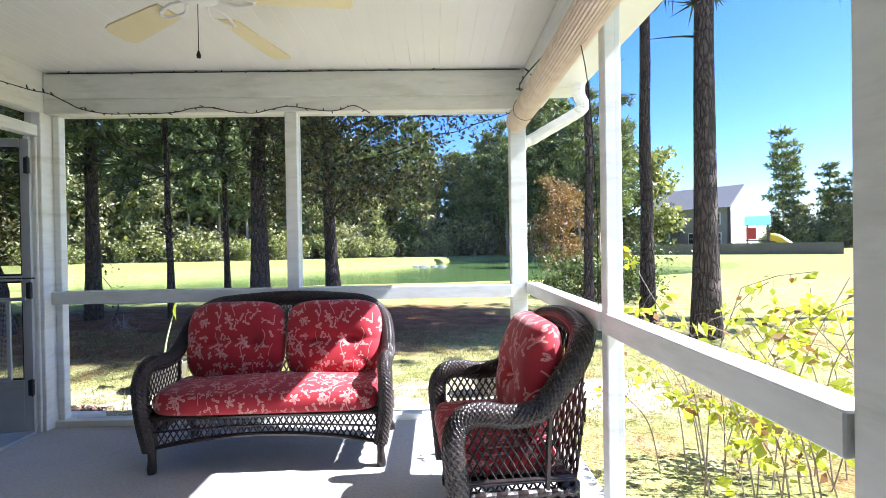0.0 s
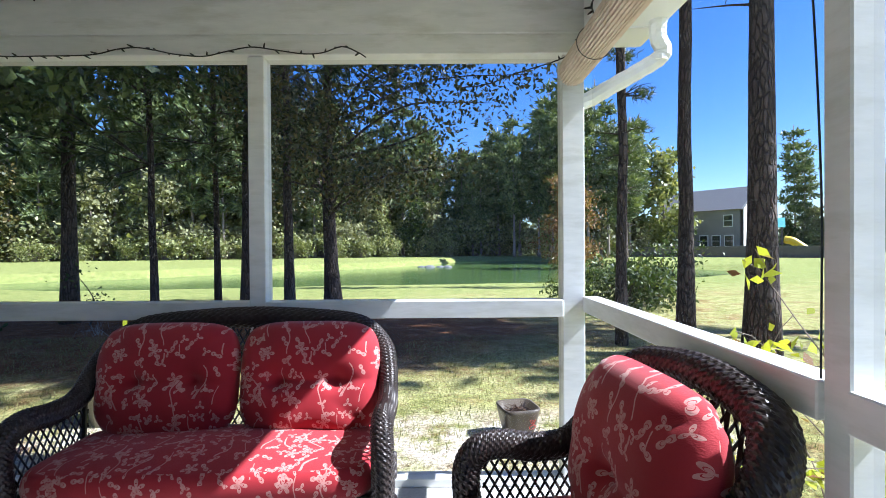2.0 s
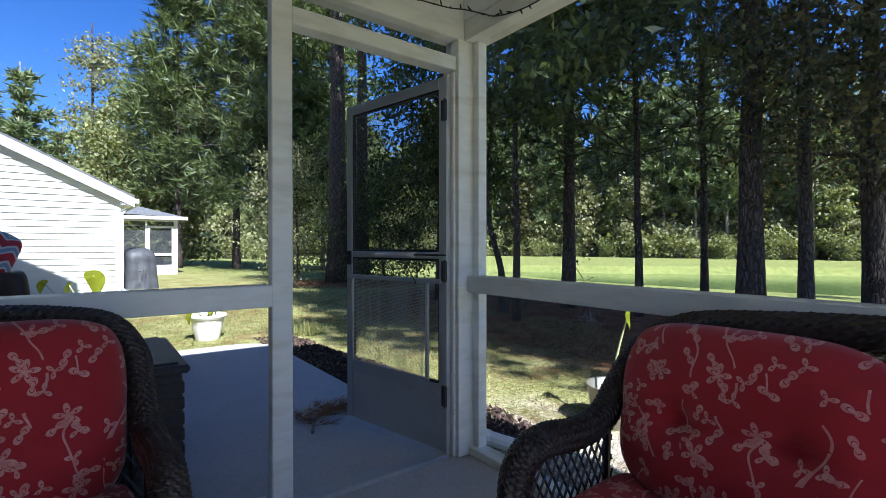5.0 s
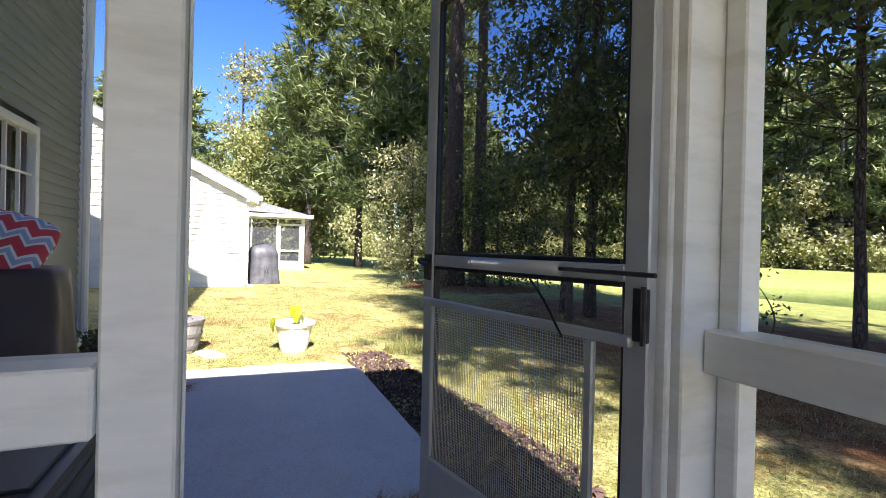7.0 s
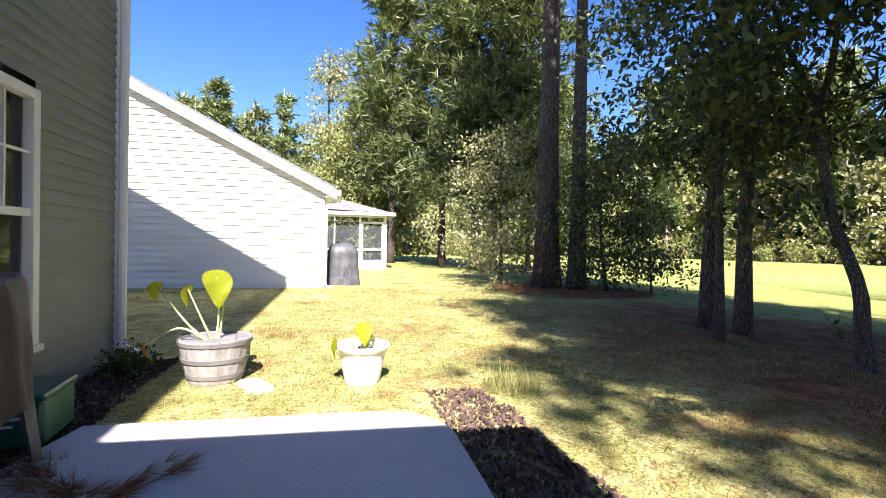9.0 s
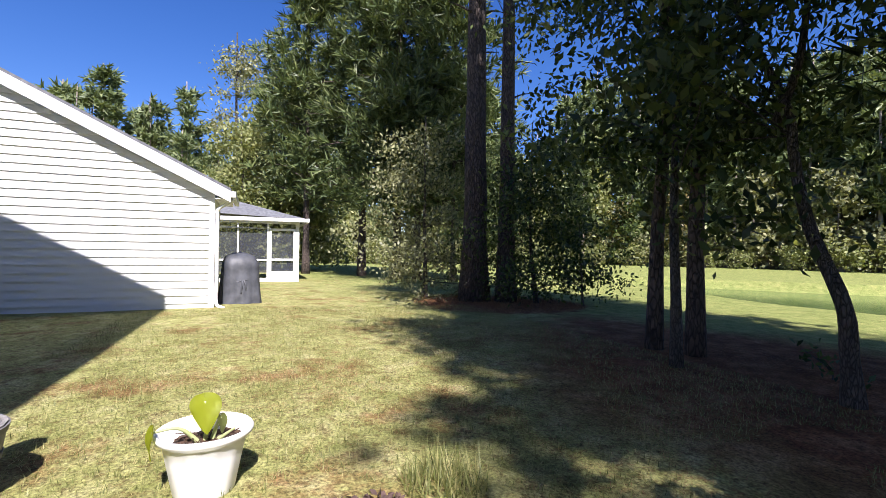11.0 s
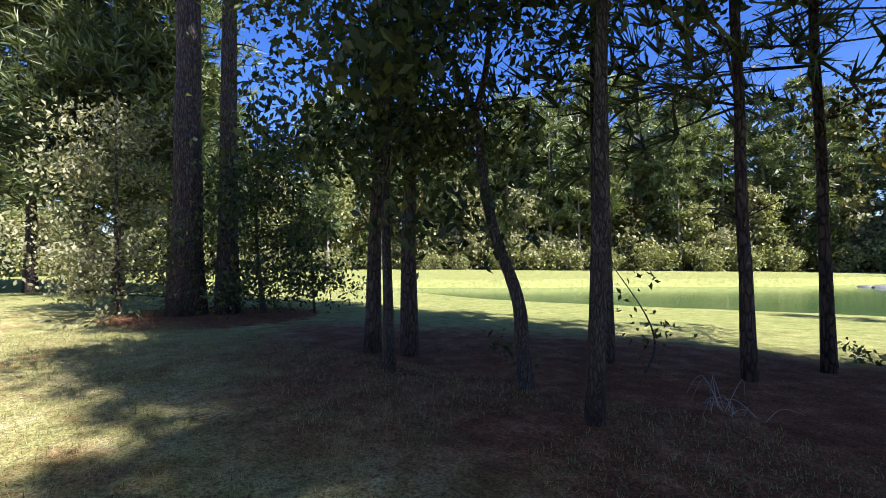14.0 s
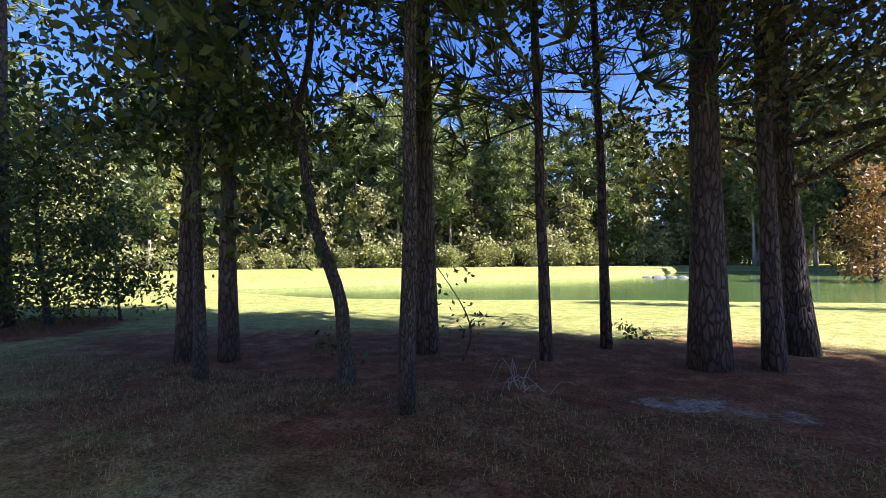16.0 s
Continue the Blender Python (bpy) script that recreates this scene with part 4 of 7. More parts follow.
def pillow(w, h, depth, buttons=(), corner=0.16, edge=0.5, nu=40, nv=30, drop=0.0):
    """A stuffed cushion in the x-z plane, its face towards -y, with buttoned hollows and creases. UVs are metres."""
    bm = bmesh.new()
    uvl = bm.loops.layers.uv.new("UVMap")
    grid = {}
    for side in (0, 1):
        for i in range(nu + 1):
            for j in range(nv + 1):
                a, b = i / nu * 2 - 1, j / nv * 2 - 1
                border = i in (0, nu) or j in (0, nv)
                # rounded outline
                k = 4.0
                norm = max(abs(a), abs(b), 1e-6)
                rr = (abs(a) ** k + abs(b) ** k) ** (1 / k)
                f = norm / max(rr, 1e-6)
                x, z = a * (1 - (1 - f) * 0.9) * w / 2, b * (1 - (1 - f) * 0.9) * h / 2
                d = (max(0.0, 1 - abs(a) ** 3.2) * max(0.0, 1 - abs(b) ** 3.2)) ** edge * depth / 2
                for bx, bz in buttons:
                    dx, dz = x - bx, z - bz
                    q = math.hypot(dx, dz)
                    d -= 0.035 * math.exp(-(q / 0.04) ** 2) + 0.02 * math.exp(-(q / 0.13) ** 2) + 0.022 * math.exp(-(abs(dz) / 0.018) ** 1.5) * max(0, 1 - abs(dx) / 0.26)
                d += 0.006 * noise.noise((x * 9, z * 9, side * 5 + w)) if not border else 0
                d = max(d, 0.0)
                y = -d if side == 0 else d
                if border and side == 1:
                    grid[side, i, j] = grid[0, i, j]
                else:
                    grid[side, i, j] = bm.verts.new((x, y - drop * b, z))
    for side in (0, 1):
        for i in range(nu):
            for j in range(nv):
                q = [grid[side, i, j], grid[side, i + 1, j], grid[side, i + 1, j + 1], grid[side, i, j + 1]]
                if len(set(q)) < 3:
                    continue
                try:
                    f = bm.faces.new(q if side == 0 else q[::-1])
                except ValueError:
                    continue
                for l in f.loops:
                    l[uvl].uv = (l.vert.co.x + side * 2 + w * 3.3, l.vert.co.z + (l.vert.co.y if h < 0.2 else 0))
    return bm


def box_cushion(w, d, h, dome=0.03):
    """A flat seat cushion with rounded sides, on z = 0, from y = 0 back to d."""
    bm = bmesh.new()
    uvl = bm.loops.layers.uv.new("UVMap")
    nu, nv, rings = 30, 20, []
    prof = [(0.0, -0.012), (0.04, 0.0), (0.25, 0.012), (0.5, 0.016), (0.75, 0.012), (0.96, 0.0), (1.0, -0.012)]
    def outline(off):
        pts = []
        for i in range(96):
            a = 2 * math.pi * i / 96
            c, s = math.cos(a), math.sin(a)
            k = 7.0
            r = (abs(c) ** k + abs(s) ** k) ** (-1 / k)
            pts.append((c * r * (w / 2 + off), d / 2 + s * r * (d / 2 + off)))
        return pts
    for t, off in prof:
        rings.append([bm.verts.new((x, y, h * t)) for x, y in outline(off)])
    for a, b in zip(rings, rings[1:]):
        for i in range(96):
            f = bm.faces.new((a[i], a[(i + 1) % 96], b[(i + 1) % 96], b[i]))
            for l in f.loops:
                l[uvl].uv = (l.vert.co.x + l.vert.co.y * 0.3, l.vert.co.z + 5 + l.vert.co.y * 0.2)
    prev = rings[-1]
    for q in (0.92, 0.75, 0.5, 0.25, 0.05):
        ring = [bm.verts.new((v.co.x * q, d / 2 + (v.co.y - d / 2) * q, h + dome * (1 - q * q) + 0.005 * noise.noise((v.co.x * q * 7, v.co.y * q * 7, 1)))) for v in rings[-1]]
        for i in range(96):
            f = bm.faces.new((prev[i], prev[(i + 1) % 96], ring[(i + 1) % 96], ring[i]))
            for l in f.loops:
                l[uvl].uv = (l.vert.co.x + 9, l.vert.co.y)
        prev = ring
    f = bm.faces.new(prev)
    for l in f.loops:
        l[uvl].uv = (l.vert.co.x + 9, l.vert.co.y)
    bm.faces.new(rings[0][::-1])
    return bm


def wicker_seat(name, label, category, width, depth, cushions, group=""):
    """Faces -y; its origin is on the floor under the middle of its front."""
    t = thing(name, label, category, group)
    hw = width / 2 - 0.065
    arm_z, back_z = 0.60, 0.915
    lean = 0.10
    # rolled rim: up one front corner, back along the arm, over the back and down the other side
    half = [(hw - 0.03, 0.03, 0.14), (hw, 0.015, 0.32), (hw + 0.005, 0.0, 0.50), (hw, 0.035, 0.585), (hw, 0.12, arm_z + 0.005), (hw, depth * 0.45, arm_z - 0.01), (hw - 0.005, depth * 0.68, arm_z + 0.01)]
    rise = [(hw - 0.015, depth * 0.85, 0.70), (hw * 0.93, depth * 0.95 + 0.02, 0.79), (hw * 0.76, depth + 0.05, 0.875), (hw * 0.42, depth + 0.075, back_z - 0.012), (0, depth + 0.08, back_z)]
    line = half + rise
    line = line + [(-x, y, z) for x, y, z in line[-2::-1]]
    n = int(620 * (width + 1.2) / 2.7)
    pts = smooth_path(line, n)
    bm = bmesh.new()
    radii = []
    for p in pts:
        k = min(max((p.z - 0.6) / 0.3, 0), 1)
        radii.append(0.046 + 0.008 * k)
    add_tube(bm, pts, radii, 36, weave=0.07, strands=24, flat=0.9)
    part("rolled_rim", bm, WICKER, t, "thick woven dark rim", smooth=False)
    # side panels
    for sx in (1, -1):
        bm = bmesh.new()
        lattice(bm, (sx * hw, 0.05, 0.2), (0, 1, 0), (0, 0, 1), depth * 0.72, 0.37, 0.034)
        for zz in (0.2, 0.33, 0.34):
            add_tube(bm, [(sx * hw, 0.03, zz), (sx * hw, depth * 0.95, zz)], 0.009, 6)
        add_tube(bm, [(sx * hw, depth * 0.72, 0.18), (sx * hw, depth * 0.76, arm_z)], 0.012, 6)
        part("side_lattice", bm, WICKER, t)
    # back panel, under the arch
    bm = bmesh.new()
    arch = lambda s: 0.895 - 0.3 * abs((s - hw) / hw) ** 3.0
    nrm = Vector((0, lean, 0.62)).normalized()
    lattice(bm, (-hw, depth - 0.02, 0.3), (1, 0, 0), tuple(nrm), 2 * hw, 0.68, 0.04, lambda s, q: 0.3 + q * nrm.z < arch(s) - 0.01)
    for k in range(13):
        s = 2 * hw * (k + 0.5) / 13
        top = arch(s) - 0.02
        add_strand(bm, (-hw + s, depth - 0.02, 0.25), (-hw + s, depth - 0.02 + (top - 0.3) * nrm.y / nrm.z, top), 0.007)
    part("back_lattice", bm, WICKER, t)
    # front apron with an arched lower edge
    bm = bmesh.new()
    low = lambda s: 0.14 + 0.075 * (1 - ((s - hw) / hw) ** 2)
    lattice(bm, (-hw, 0.02, 0.13), (1, 0, 0), (0, 0, 1), 2 * hw, 0.2, 0.034, lambda s, q: 0.13 + q > low(s))
    add_tube(bm, [(-hw + 2 * hw * i / 30, 0.02, low(2 * hw * i / 30)) for i in range(31)], 0.013, 8)
    add_tube(bm, [(-hw + 2 * hw * i / 30, 0.018, 0.235 + 0.03 * (1 - (i / 15 - 1) ** 2)) for i in range(31)], 0.006, 6)
    add_tube(bm, [(-hw, 0.015, 0.325), (hw, 0.015, 0.325)], 0.016, 8, weave=0.1, strands=6)
    part("front_apron", bm, WICKER, t)
    # woven braid round the base of the back and sides
    bm = bmesh.new()
    for zz in (0.2, 0.24, 0.28):
        loop = smooth_path([(hw, 0.06, zz), (hw, depth * 0.7, zz), (hw * 0.9, depth - 0.01, zz), (0, depth, zz), (-hw * 0.9, depth - 0.01, zz), (-hw, depth * 0.7, zz), (-hw, 0.06, zz)], 90)
        add_tube(bm, loop, 0.02, 10, weave=0.25, strands=4)
    part("base_braid", bm, WICKER, t)
    part("seat_deck", boxed(((-hw + 0.02, 0.03, 0.315), (hw - 0.02, depth - 0.03, 0.335))), WICKER, t)
    for sx in (1, -1):
        for y, out, back in ((0.04, 0.0, 0.0), (depth - 0.06, 0.02, 0.09)):
            bm = bmesh.new()
            add_tube(bm, [(sx * (hw - 0.03), y, 0.34), (sx * (hw - 0.03), y, 0.17), (sx * (hw - 0.03 + out * 0.5), y + back * 0.5, 0.08), (sx * (hw - 0.028 + out), y + back, 0.03), (sx * (hw - 0.028 + out), y + back, 0.0)], [0.028, 0.026, 0.021, 0.026, 0.024], 12)
            part("leg", bm, WICKER, t, smooth=True)
    cw = width - 0.22
    c = part("seat_cushion", box_cushion(cw, depth - 0.06, 0.115), FLORAL, t, "red floral seat cushion", smooth=True)
    c.location = (0, -0.015, 0.336)
    bw = cw / cushions
    for k in range(cushions):
        x = (k - (cushions - 1) / 2) * bw
        hb = 0.5 if cushions == 2 else 0.52
        b = [(-bw * 0.2, -0.01), (bw * 0.2, -0.01)] if cushions == 2 else [(0.0, -0.03)]
        p = part("back_cushion", pillow(bw - 0.004, hb, 0.22, b), FLORAL, t, "tufted red floral back cushion", smooth=True)
        p.location = (x, depth - 0.115, 0.45 + hb / 2 - 0.03)
        p.rotation_euler = (radians(-11), 0, 0)
    return t


sofa = wicker_seat("wicker_loveseat", "dark brown wicker loveseat with red floral cushions", "loveseat", 1.48, 0.55, 2)
sofa.matrix_world = pose(1.715, 4.56, 0, 0, 0, 1.5)
chair = wicker_seat("wicker_armchair", "dark brown wicker armchair with a round-backed red floral cushion", "armchair", 0.82, 0.51, 1, "wicker armchairs")
chair.matrix_world = pose(2.72, 4.07, 0, 0, 0, -85)
other = copy_thing(chair, pose(0.66, 3.47, 0, 0, 0, 92))
other["label"] = "dark brown wicker armchair in the shade beside the screen"


# ---------- screen door ----------
def screen_door():
    """Hinged on the x = 0 edge, closed along +x; 0.84 m wide."""
    w, h = 0.875, 2.02
    d = tagged(new("door_2"), "grey aluminium screen door standing wide open", "screen door", kind="structure")
    st, th = 0.058, 0.032
    y0, y1 = -th / 2, th / 2
    part("stile", boxed(((0, y0, 0), (st, y1, h))), ALU, d)
    part("stile", boxed(((w - st, y0, 0), (w, y1, h))), ALU, d)
    part("top_rail", boxed(((st, y0 + 0.001, h - 0.06), (w - st, y1 - 0.001, h))), ALU, d)
    part("middle_rail", boxed(((st, y0 + 0.001, 1.04), (w - st, y1 - 0.001, 1.078))), ALU, d)
    part("kick_panel", boxed(((st, y0 + 0.005, 0), (w - st, y1 - 0.005, 0.345)), ((st, y0 + 0.001, 0.30), (w - st, y1 - 0.001, 0.36))), ALU, d, "solid grey kick panel")
    for z0, z1, m, nm in ((1.078, h - 0.06, SCREEN_DENSE, "upper_screen"), (0.36, 1.04, SCREEN, "lower_screen")):
        bm = bmesh.new()
        bm.faces.new([bm.verts.new(p) for p in ((st, 0, z0), (w - st, 0, z0), (w - st, 0, z1), (st, 0, z1))])
        s = part(nm, bm, m, d, "dark screen")
        s.visible_shadow = False
        bm = boxed(((st, -0.012, z0), (st + 0.008, 0.012, z1)), ((w - st - 0.008, -0.012, z0), (w - st, 0.012, z1)), ((st + 0.012, -0.012, z0), (w - st - 0.012, 0.012, z0 + 0.012)), ((st + 0.012, -0.012, z1 - 0.012), (w - st - 0.012, 0.012, z1)), bevel=0.002)
        part("gasket", bm, DARKMETAL, d, "black screen gasket")
    # guard frame with a coarse mesh over the lower part
    g = part("guard_frame", boxed(((0.12, y0 - 0.02, 0.385), (0.145, y0 - 0.004, 0.905)), ((w - st - 0.03, y0 - 0.02, 0.385), (w - st - 0.008, y0 - 0.004, 0.905)), ((st - 0.03, y0 - 0.022, 0.905), (w - st + 0.03, y0 - 0.004, 0.93)), ((0.12, y0 - 0.02, 0.365), (w - st - 0.008, y0 - 0.004, 0.385))), ALU, d, "pale metal guard frame")
    bm = bmesh.new()
    x = 0.15
    while x < w - st - 0.03:
        add_strand(bm, (x, y0 - 0.013, 0.385), (x, y0 - 0.013, 0.905), 0.0009, 3)
        x += 0.0085
    z = 0.39
    while z < 0.905:
        add_strand(bm, (0.145, y0 - 0.012, z), (w - st - 0.03, y0 - 0.012, z), 0.0009, 3)
        z += 0.0085
    gm = part("guard_mesh", bm, ALU, g, "coarse wire mesh")
    # closer, hinges, latch
    c = bmesh.new()
    add_tube(c, [(0.2, y0 - 0.045, 1.062), (0.52, y0 - 0.045, 1.062)], 0.017, 14)
    add_tube(c, [(0.52, y0 - 0.045, 1.062), (0.55, y0 - 0.04, 1.062)], [0.012, 0.008], 10)
    cl = part("closer", c, ALU, d, "grey pneumatic door closer", smooth=True)
    c = bmesh.new()
    add_tube(c, [(0.2, y0 - 0.045, 1.062), (-0.06, y0 - 0.075, 1.062)], 0.005, 8)
    part("closer_rod", c, DARKMETAL, cl)
    c = bmesh.new()
    add_tube(c, smooth_path([(0.32, y0 - 0.03, 1.04), (0.26, y0 - 0.03, 0.98), (0.2, y0 - 0.03, 0.9)], 9), 0.003, 5)
    part("hold_chain", c, DARKMETAL, cl)
    for z in (0.25, 0.92, 1.78):
        c = boxed(((-0.006, y0 - 0.012, z), (0.03, y0 - 0.002, z + 0.11)), bevel=0.002)
        add_tube(c, [(0.002, y0 - 0.014, z - 0.005), (0.002, y0 - 0.014, z + 0.115)], 0.006, 8)
        part("hinge", c, DARKMETAL, d, "dark hinge")
    for s in (-1, 1):
        c = boxed(((w - 0.055, s * 0.017, 0.99), (w - 0.02, s * 0.03, 1.08)), bevel=0.003)
        add_tube(c, smooth_path([(w - 0.038, s * 0.03, 1.06), (w - 0.038, s * 0.06, 1.06), (w - 0.06, s * 0.065, 1.05), (w - 0.1, s * 0.062, 1.045)], 10), 0.007, 8)
        part("handle", c, DARKMETAL, d, "black latch handle")
    # guard, closer and hinges sit on the porch side
    for o in list(d.children_recursive):
        if o.name.split(".")[0] in ("guard_frame", "guard_mesh", "closer", "closer_rod", "hold_chain", "hinge"):
            o.data.transform(Matrix.Diagonal((1, -1, 1, 1)))
            o.data.flip_normals()
    return d


door = screen_door()
door.matrix_world = pose(-0.1, 5.205, 0.025, 0, 0, 191.3)

# ---------- porch fittings ----------
fan = thing("ceiling_fan", "white ceiling fan with cream blades and a pull chain", "ceiling fan", m=pose(1.72, 3.87, 0.07))
part("canopy", lathe([(0.0, 2.458), (0.07, 2.457), (0.065, 2.42), (0.02, 2.405), (0.0, 2.404)][::-1], 24), TRIM, fan, smooth=True)
part("motor", lathe([(0.0, 2.215), (0.05, 2.218), (0.09, 2.24), (0.1, 2.28), (0.09, 2.33), (0.04, 2.36), (0.016, 2.38), (0.016, 2.41), (0.0, 2.412)], 28), TRIM, fan, smooth=True)
for k in range(5):
    a = radians(4 + 72 * k)
    bm = bmesh.new()
    prof = [(0.19, 0.05), (0.24, 0.056), (0.4, 0.062), (0.58, 0.07), (0.62, 0.062), (0.64, 0.04)]
    top = [bm.verts.new((r, s * w, 2.225 + s * w * 0.18 + dz)) for dz in (0.0, 0.008) for s in (1, -1) for r, w in (prof if s > 0 else prof[::-1])]
    n = len(prof) * 2
    bm.faces.new(top[:n][::-1])
    bm.faces.new(top[n:])
    for i in range(n):
        bm.faces.new((top[i], top[(i + 1) % n], top[n + (i + 1) % n], top[n + i]))
    bl = part("blade", bm, BLADE, fan, "cream blade")
    bl.rotation_euler = (0, 0, a)
    bm = bmesh.new()
    for s in (1, -1):
        add_tube(bm, smooth_path([(0.08, s * 0.01, 2.235), (0.13, s * 0.035, 2.222), (0.18, s * 0.03, 2.219), (0.24, s * 0.012, 2.221)], 10), 0.007, 6)
    add_tube(bm, smooth_path([(0.2, 0.03, 2.219), (0.235, 0.0, 2.218), (0.2, -0.03, 2.219)], 8), 0.006, 6)
    part("bracket", bm, TRIM, bl, "white scrolled bracket")
bm = bmesh.new()
add_tube(bm, [(0.0, 0.02, 2.22), (0.0, 0.02, 2.02)], 0.0018, 5)
ch = part("pull_chain", bm, DARKMETAL, fan)
pc = part("chain_knob", lathe([(0.0, -0.015), (0.008, -0.012), (0.009, 0.0), (0.004, 0.016), (0.0, 0.018)], 10), DARKMETAL, ch)
pc.location = (0, 0.02, 2.005)


def string_lights(pts, n, spacing, label):
    t = thing("string_lights", label, "string lights", "string lights")
    p = smooth_path(pts, n)
    bm = bmesh.new()
    add_tube(bm, p, 0.0035, 5)
    part("wire", bm, WIRE, t)
    me = None
    run = 0.0
    rng = random.Random(len(pts))
    for a, b in zip(p, p[1:]):
        run += (b - a).length
        if run > spacing:
            run = 0.0
            if me is None:
                bm = bmesh.new()
                add_tube(bm, [(0, 0, 0), (0, 0, 0.012), (0, 0, 0.026), (0, 0, 0.032)], [0.004, 0.0045, 0.0035, 0.001], 6)
                me = finish(bm, "bulb", WIRE, True)
            o = new("bulb", me)
            o.parent = t
            o.location = b
            o.rotation_euler = (rng.uniform(-2.2, 2.2), rng.uniform(-2.2, 2.2), 0)
    return t


yb = YF - 0.045
string_lights([(-0.02, 2.7, 2.33), (-0.03, 3.3, 2.31), (-0.03, 3.9, 2.335), (-0.03, 4.3, 2.345), (-0.03, 4.7, 2.335), (-0.02, 5.1, 2.355), (0.0, 5.24, 2.37), (0.1, yb + 0.01, 2.32), (0.2, yb + 0.01, 2.27), (0.38, yb + 0.01, 2.235), (0.6, yb, 2.23), (0.85, yb, 2.235), (0.98, yb, 2.262), (1.08, yb, 2.27), (1.18, yb, 2.255), (1.28, yb, 2.235), (1.42, yb, 2.225), (1.54, yb, 2.25), (1.66, yb, 2.27), (1.78, yb, 2.255), (1.92, yb, 2.235), (2.02, yb, 2.24), (2.12, yb, 2.27), (2.2, yb, 2.24), (2.24, yb, 2.215)], 260, 0.055, "dark mini-light string draped along the porch beams")
string_lights([(2.72, yb, 2.06), (2.85, yb, 2.075), (3.0, yb, 2.13), (3.235, yb - 0.02, 2.2), (3.285, yb - 0.1, 2.245), (3.305, 5.0, 2.28), (3.315, 4.6, 2.3), (3.315, 4.2, 2.28), (3.315, 3.8, 2.31), (3.315, 3.3, 2.29), (3.315, 2.7, 2.31)], 170, 0.05, "dark mini-light string over the rolled shade")
string_lights([(3.275, 4.9, 2.25), (3.205, 4.7, 2.2), (3.215, 4.55, 2.215), (3.275, 4.4, 2.26)], 40, 0.06, "loose dark loop of mini-lights on the rolled shade")
string_lights([(-0.03, YF - 0.04, CEILING - 0.012), (0.8, YF - 0.042, CEILING - 0.012), (1.7, YF - 0.042, CEILING - 0.012), (2.5, YF - 0.042, CEILING - 0.012), (3.315, YF - 0.042, CEILING - 0.012)], 90, 0.125, "thin dark light string along the ceiling edge")

shade = thing("rolled_shade", "rolled-up tan slatted porch shade under the beam", "porch shade")
bm = bmesh.new()
add_tube(bm, [(3.28, 2.7, 2.13), (3.28, 5.24, 2.13)], 0.066, 22)
part("roll", bm, BAMBOO, shade)
bm = bmesh.new()
for k in range(30):
    a = 2 * math.pi * k / 30
    add_tube(bm, [(3.28 + 0.067 * math.cos(a), 2.69, 2.13 + 0.067 * math.sin(a)), (3.28 + 0.067 * math.cos(a), 5.25, 2.13 + 0.067 * math.sin(a))], 0.0055, 5)
tagged(part("slats", bm, BAMBOO, shade), kind="stuff")
for y in (3.1, 4.9):
    bm = bmesh.new()
    add_tube(bm, [(3.28 + 0.079 * math.cos(a), y, 2.13 + 0.075 * math.sin(a)) for a in np.linspace(0, 6.28, 20)], 0.002, 5)
    part("cord", bm, WIRE, shade)
bm = bmesh.new()
add_tube(bm, smooth_path([(3.26, 3.8, 2.2), (3.31, 3.78, 1.9), (3.34, 3.78, 1.4), (3.34, 3.78, 1.0)], 20), 0.0022, 5)
part("pull_cord", bm, WIRE, shade)


# ---------- patio things ----------
def deck_box():
    t = thing("storage_box", "black resin storage bench with a slatted wood-grain lid on the patio", "storage box", m=pose(-1.05, 3.48, -0.07))
    hx, hy = 0.43, 0.57
    bm = boxed(((-hx + 0.03, -hy + 0.03, 0.0), (hx - 0.03, hy - 0.03, 0.6)), bevel=0.012)
    body = part("body", bm, DECKBOX, t)
    for k in range(7):
        z = 0.05 + k * 0.075
        part("side_board", boxed(((-hx + 0.022, -hy + 0.022, z), (hx - 0.022, hy - 0.022, z + 0.06)), bevel=0.006), DECKBOX, body)
    lid = part("lid", boxed(((-hx, -hy, 0.6), (hx, hy, 0.64)), bevel=0.012), DECKBOX, t)
    n = 6
    for k in range(n):
        y0 = -hy + 0.04 + (2 * hy - 0.08) * k / n
        part("slat", boxed(((-hx + 0.04, y0 + 0.006, 0.641), (hx - 0.04, y0 + (2 * hy - 0.08) / n - 0.006, 0.653)), bevel=0.004), DECKBOX, lid)
    return t


deck_box()


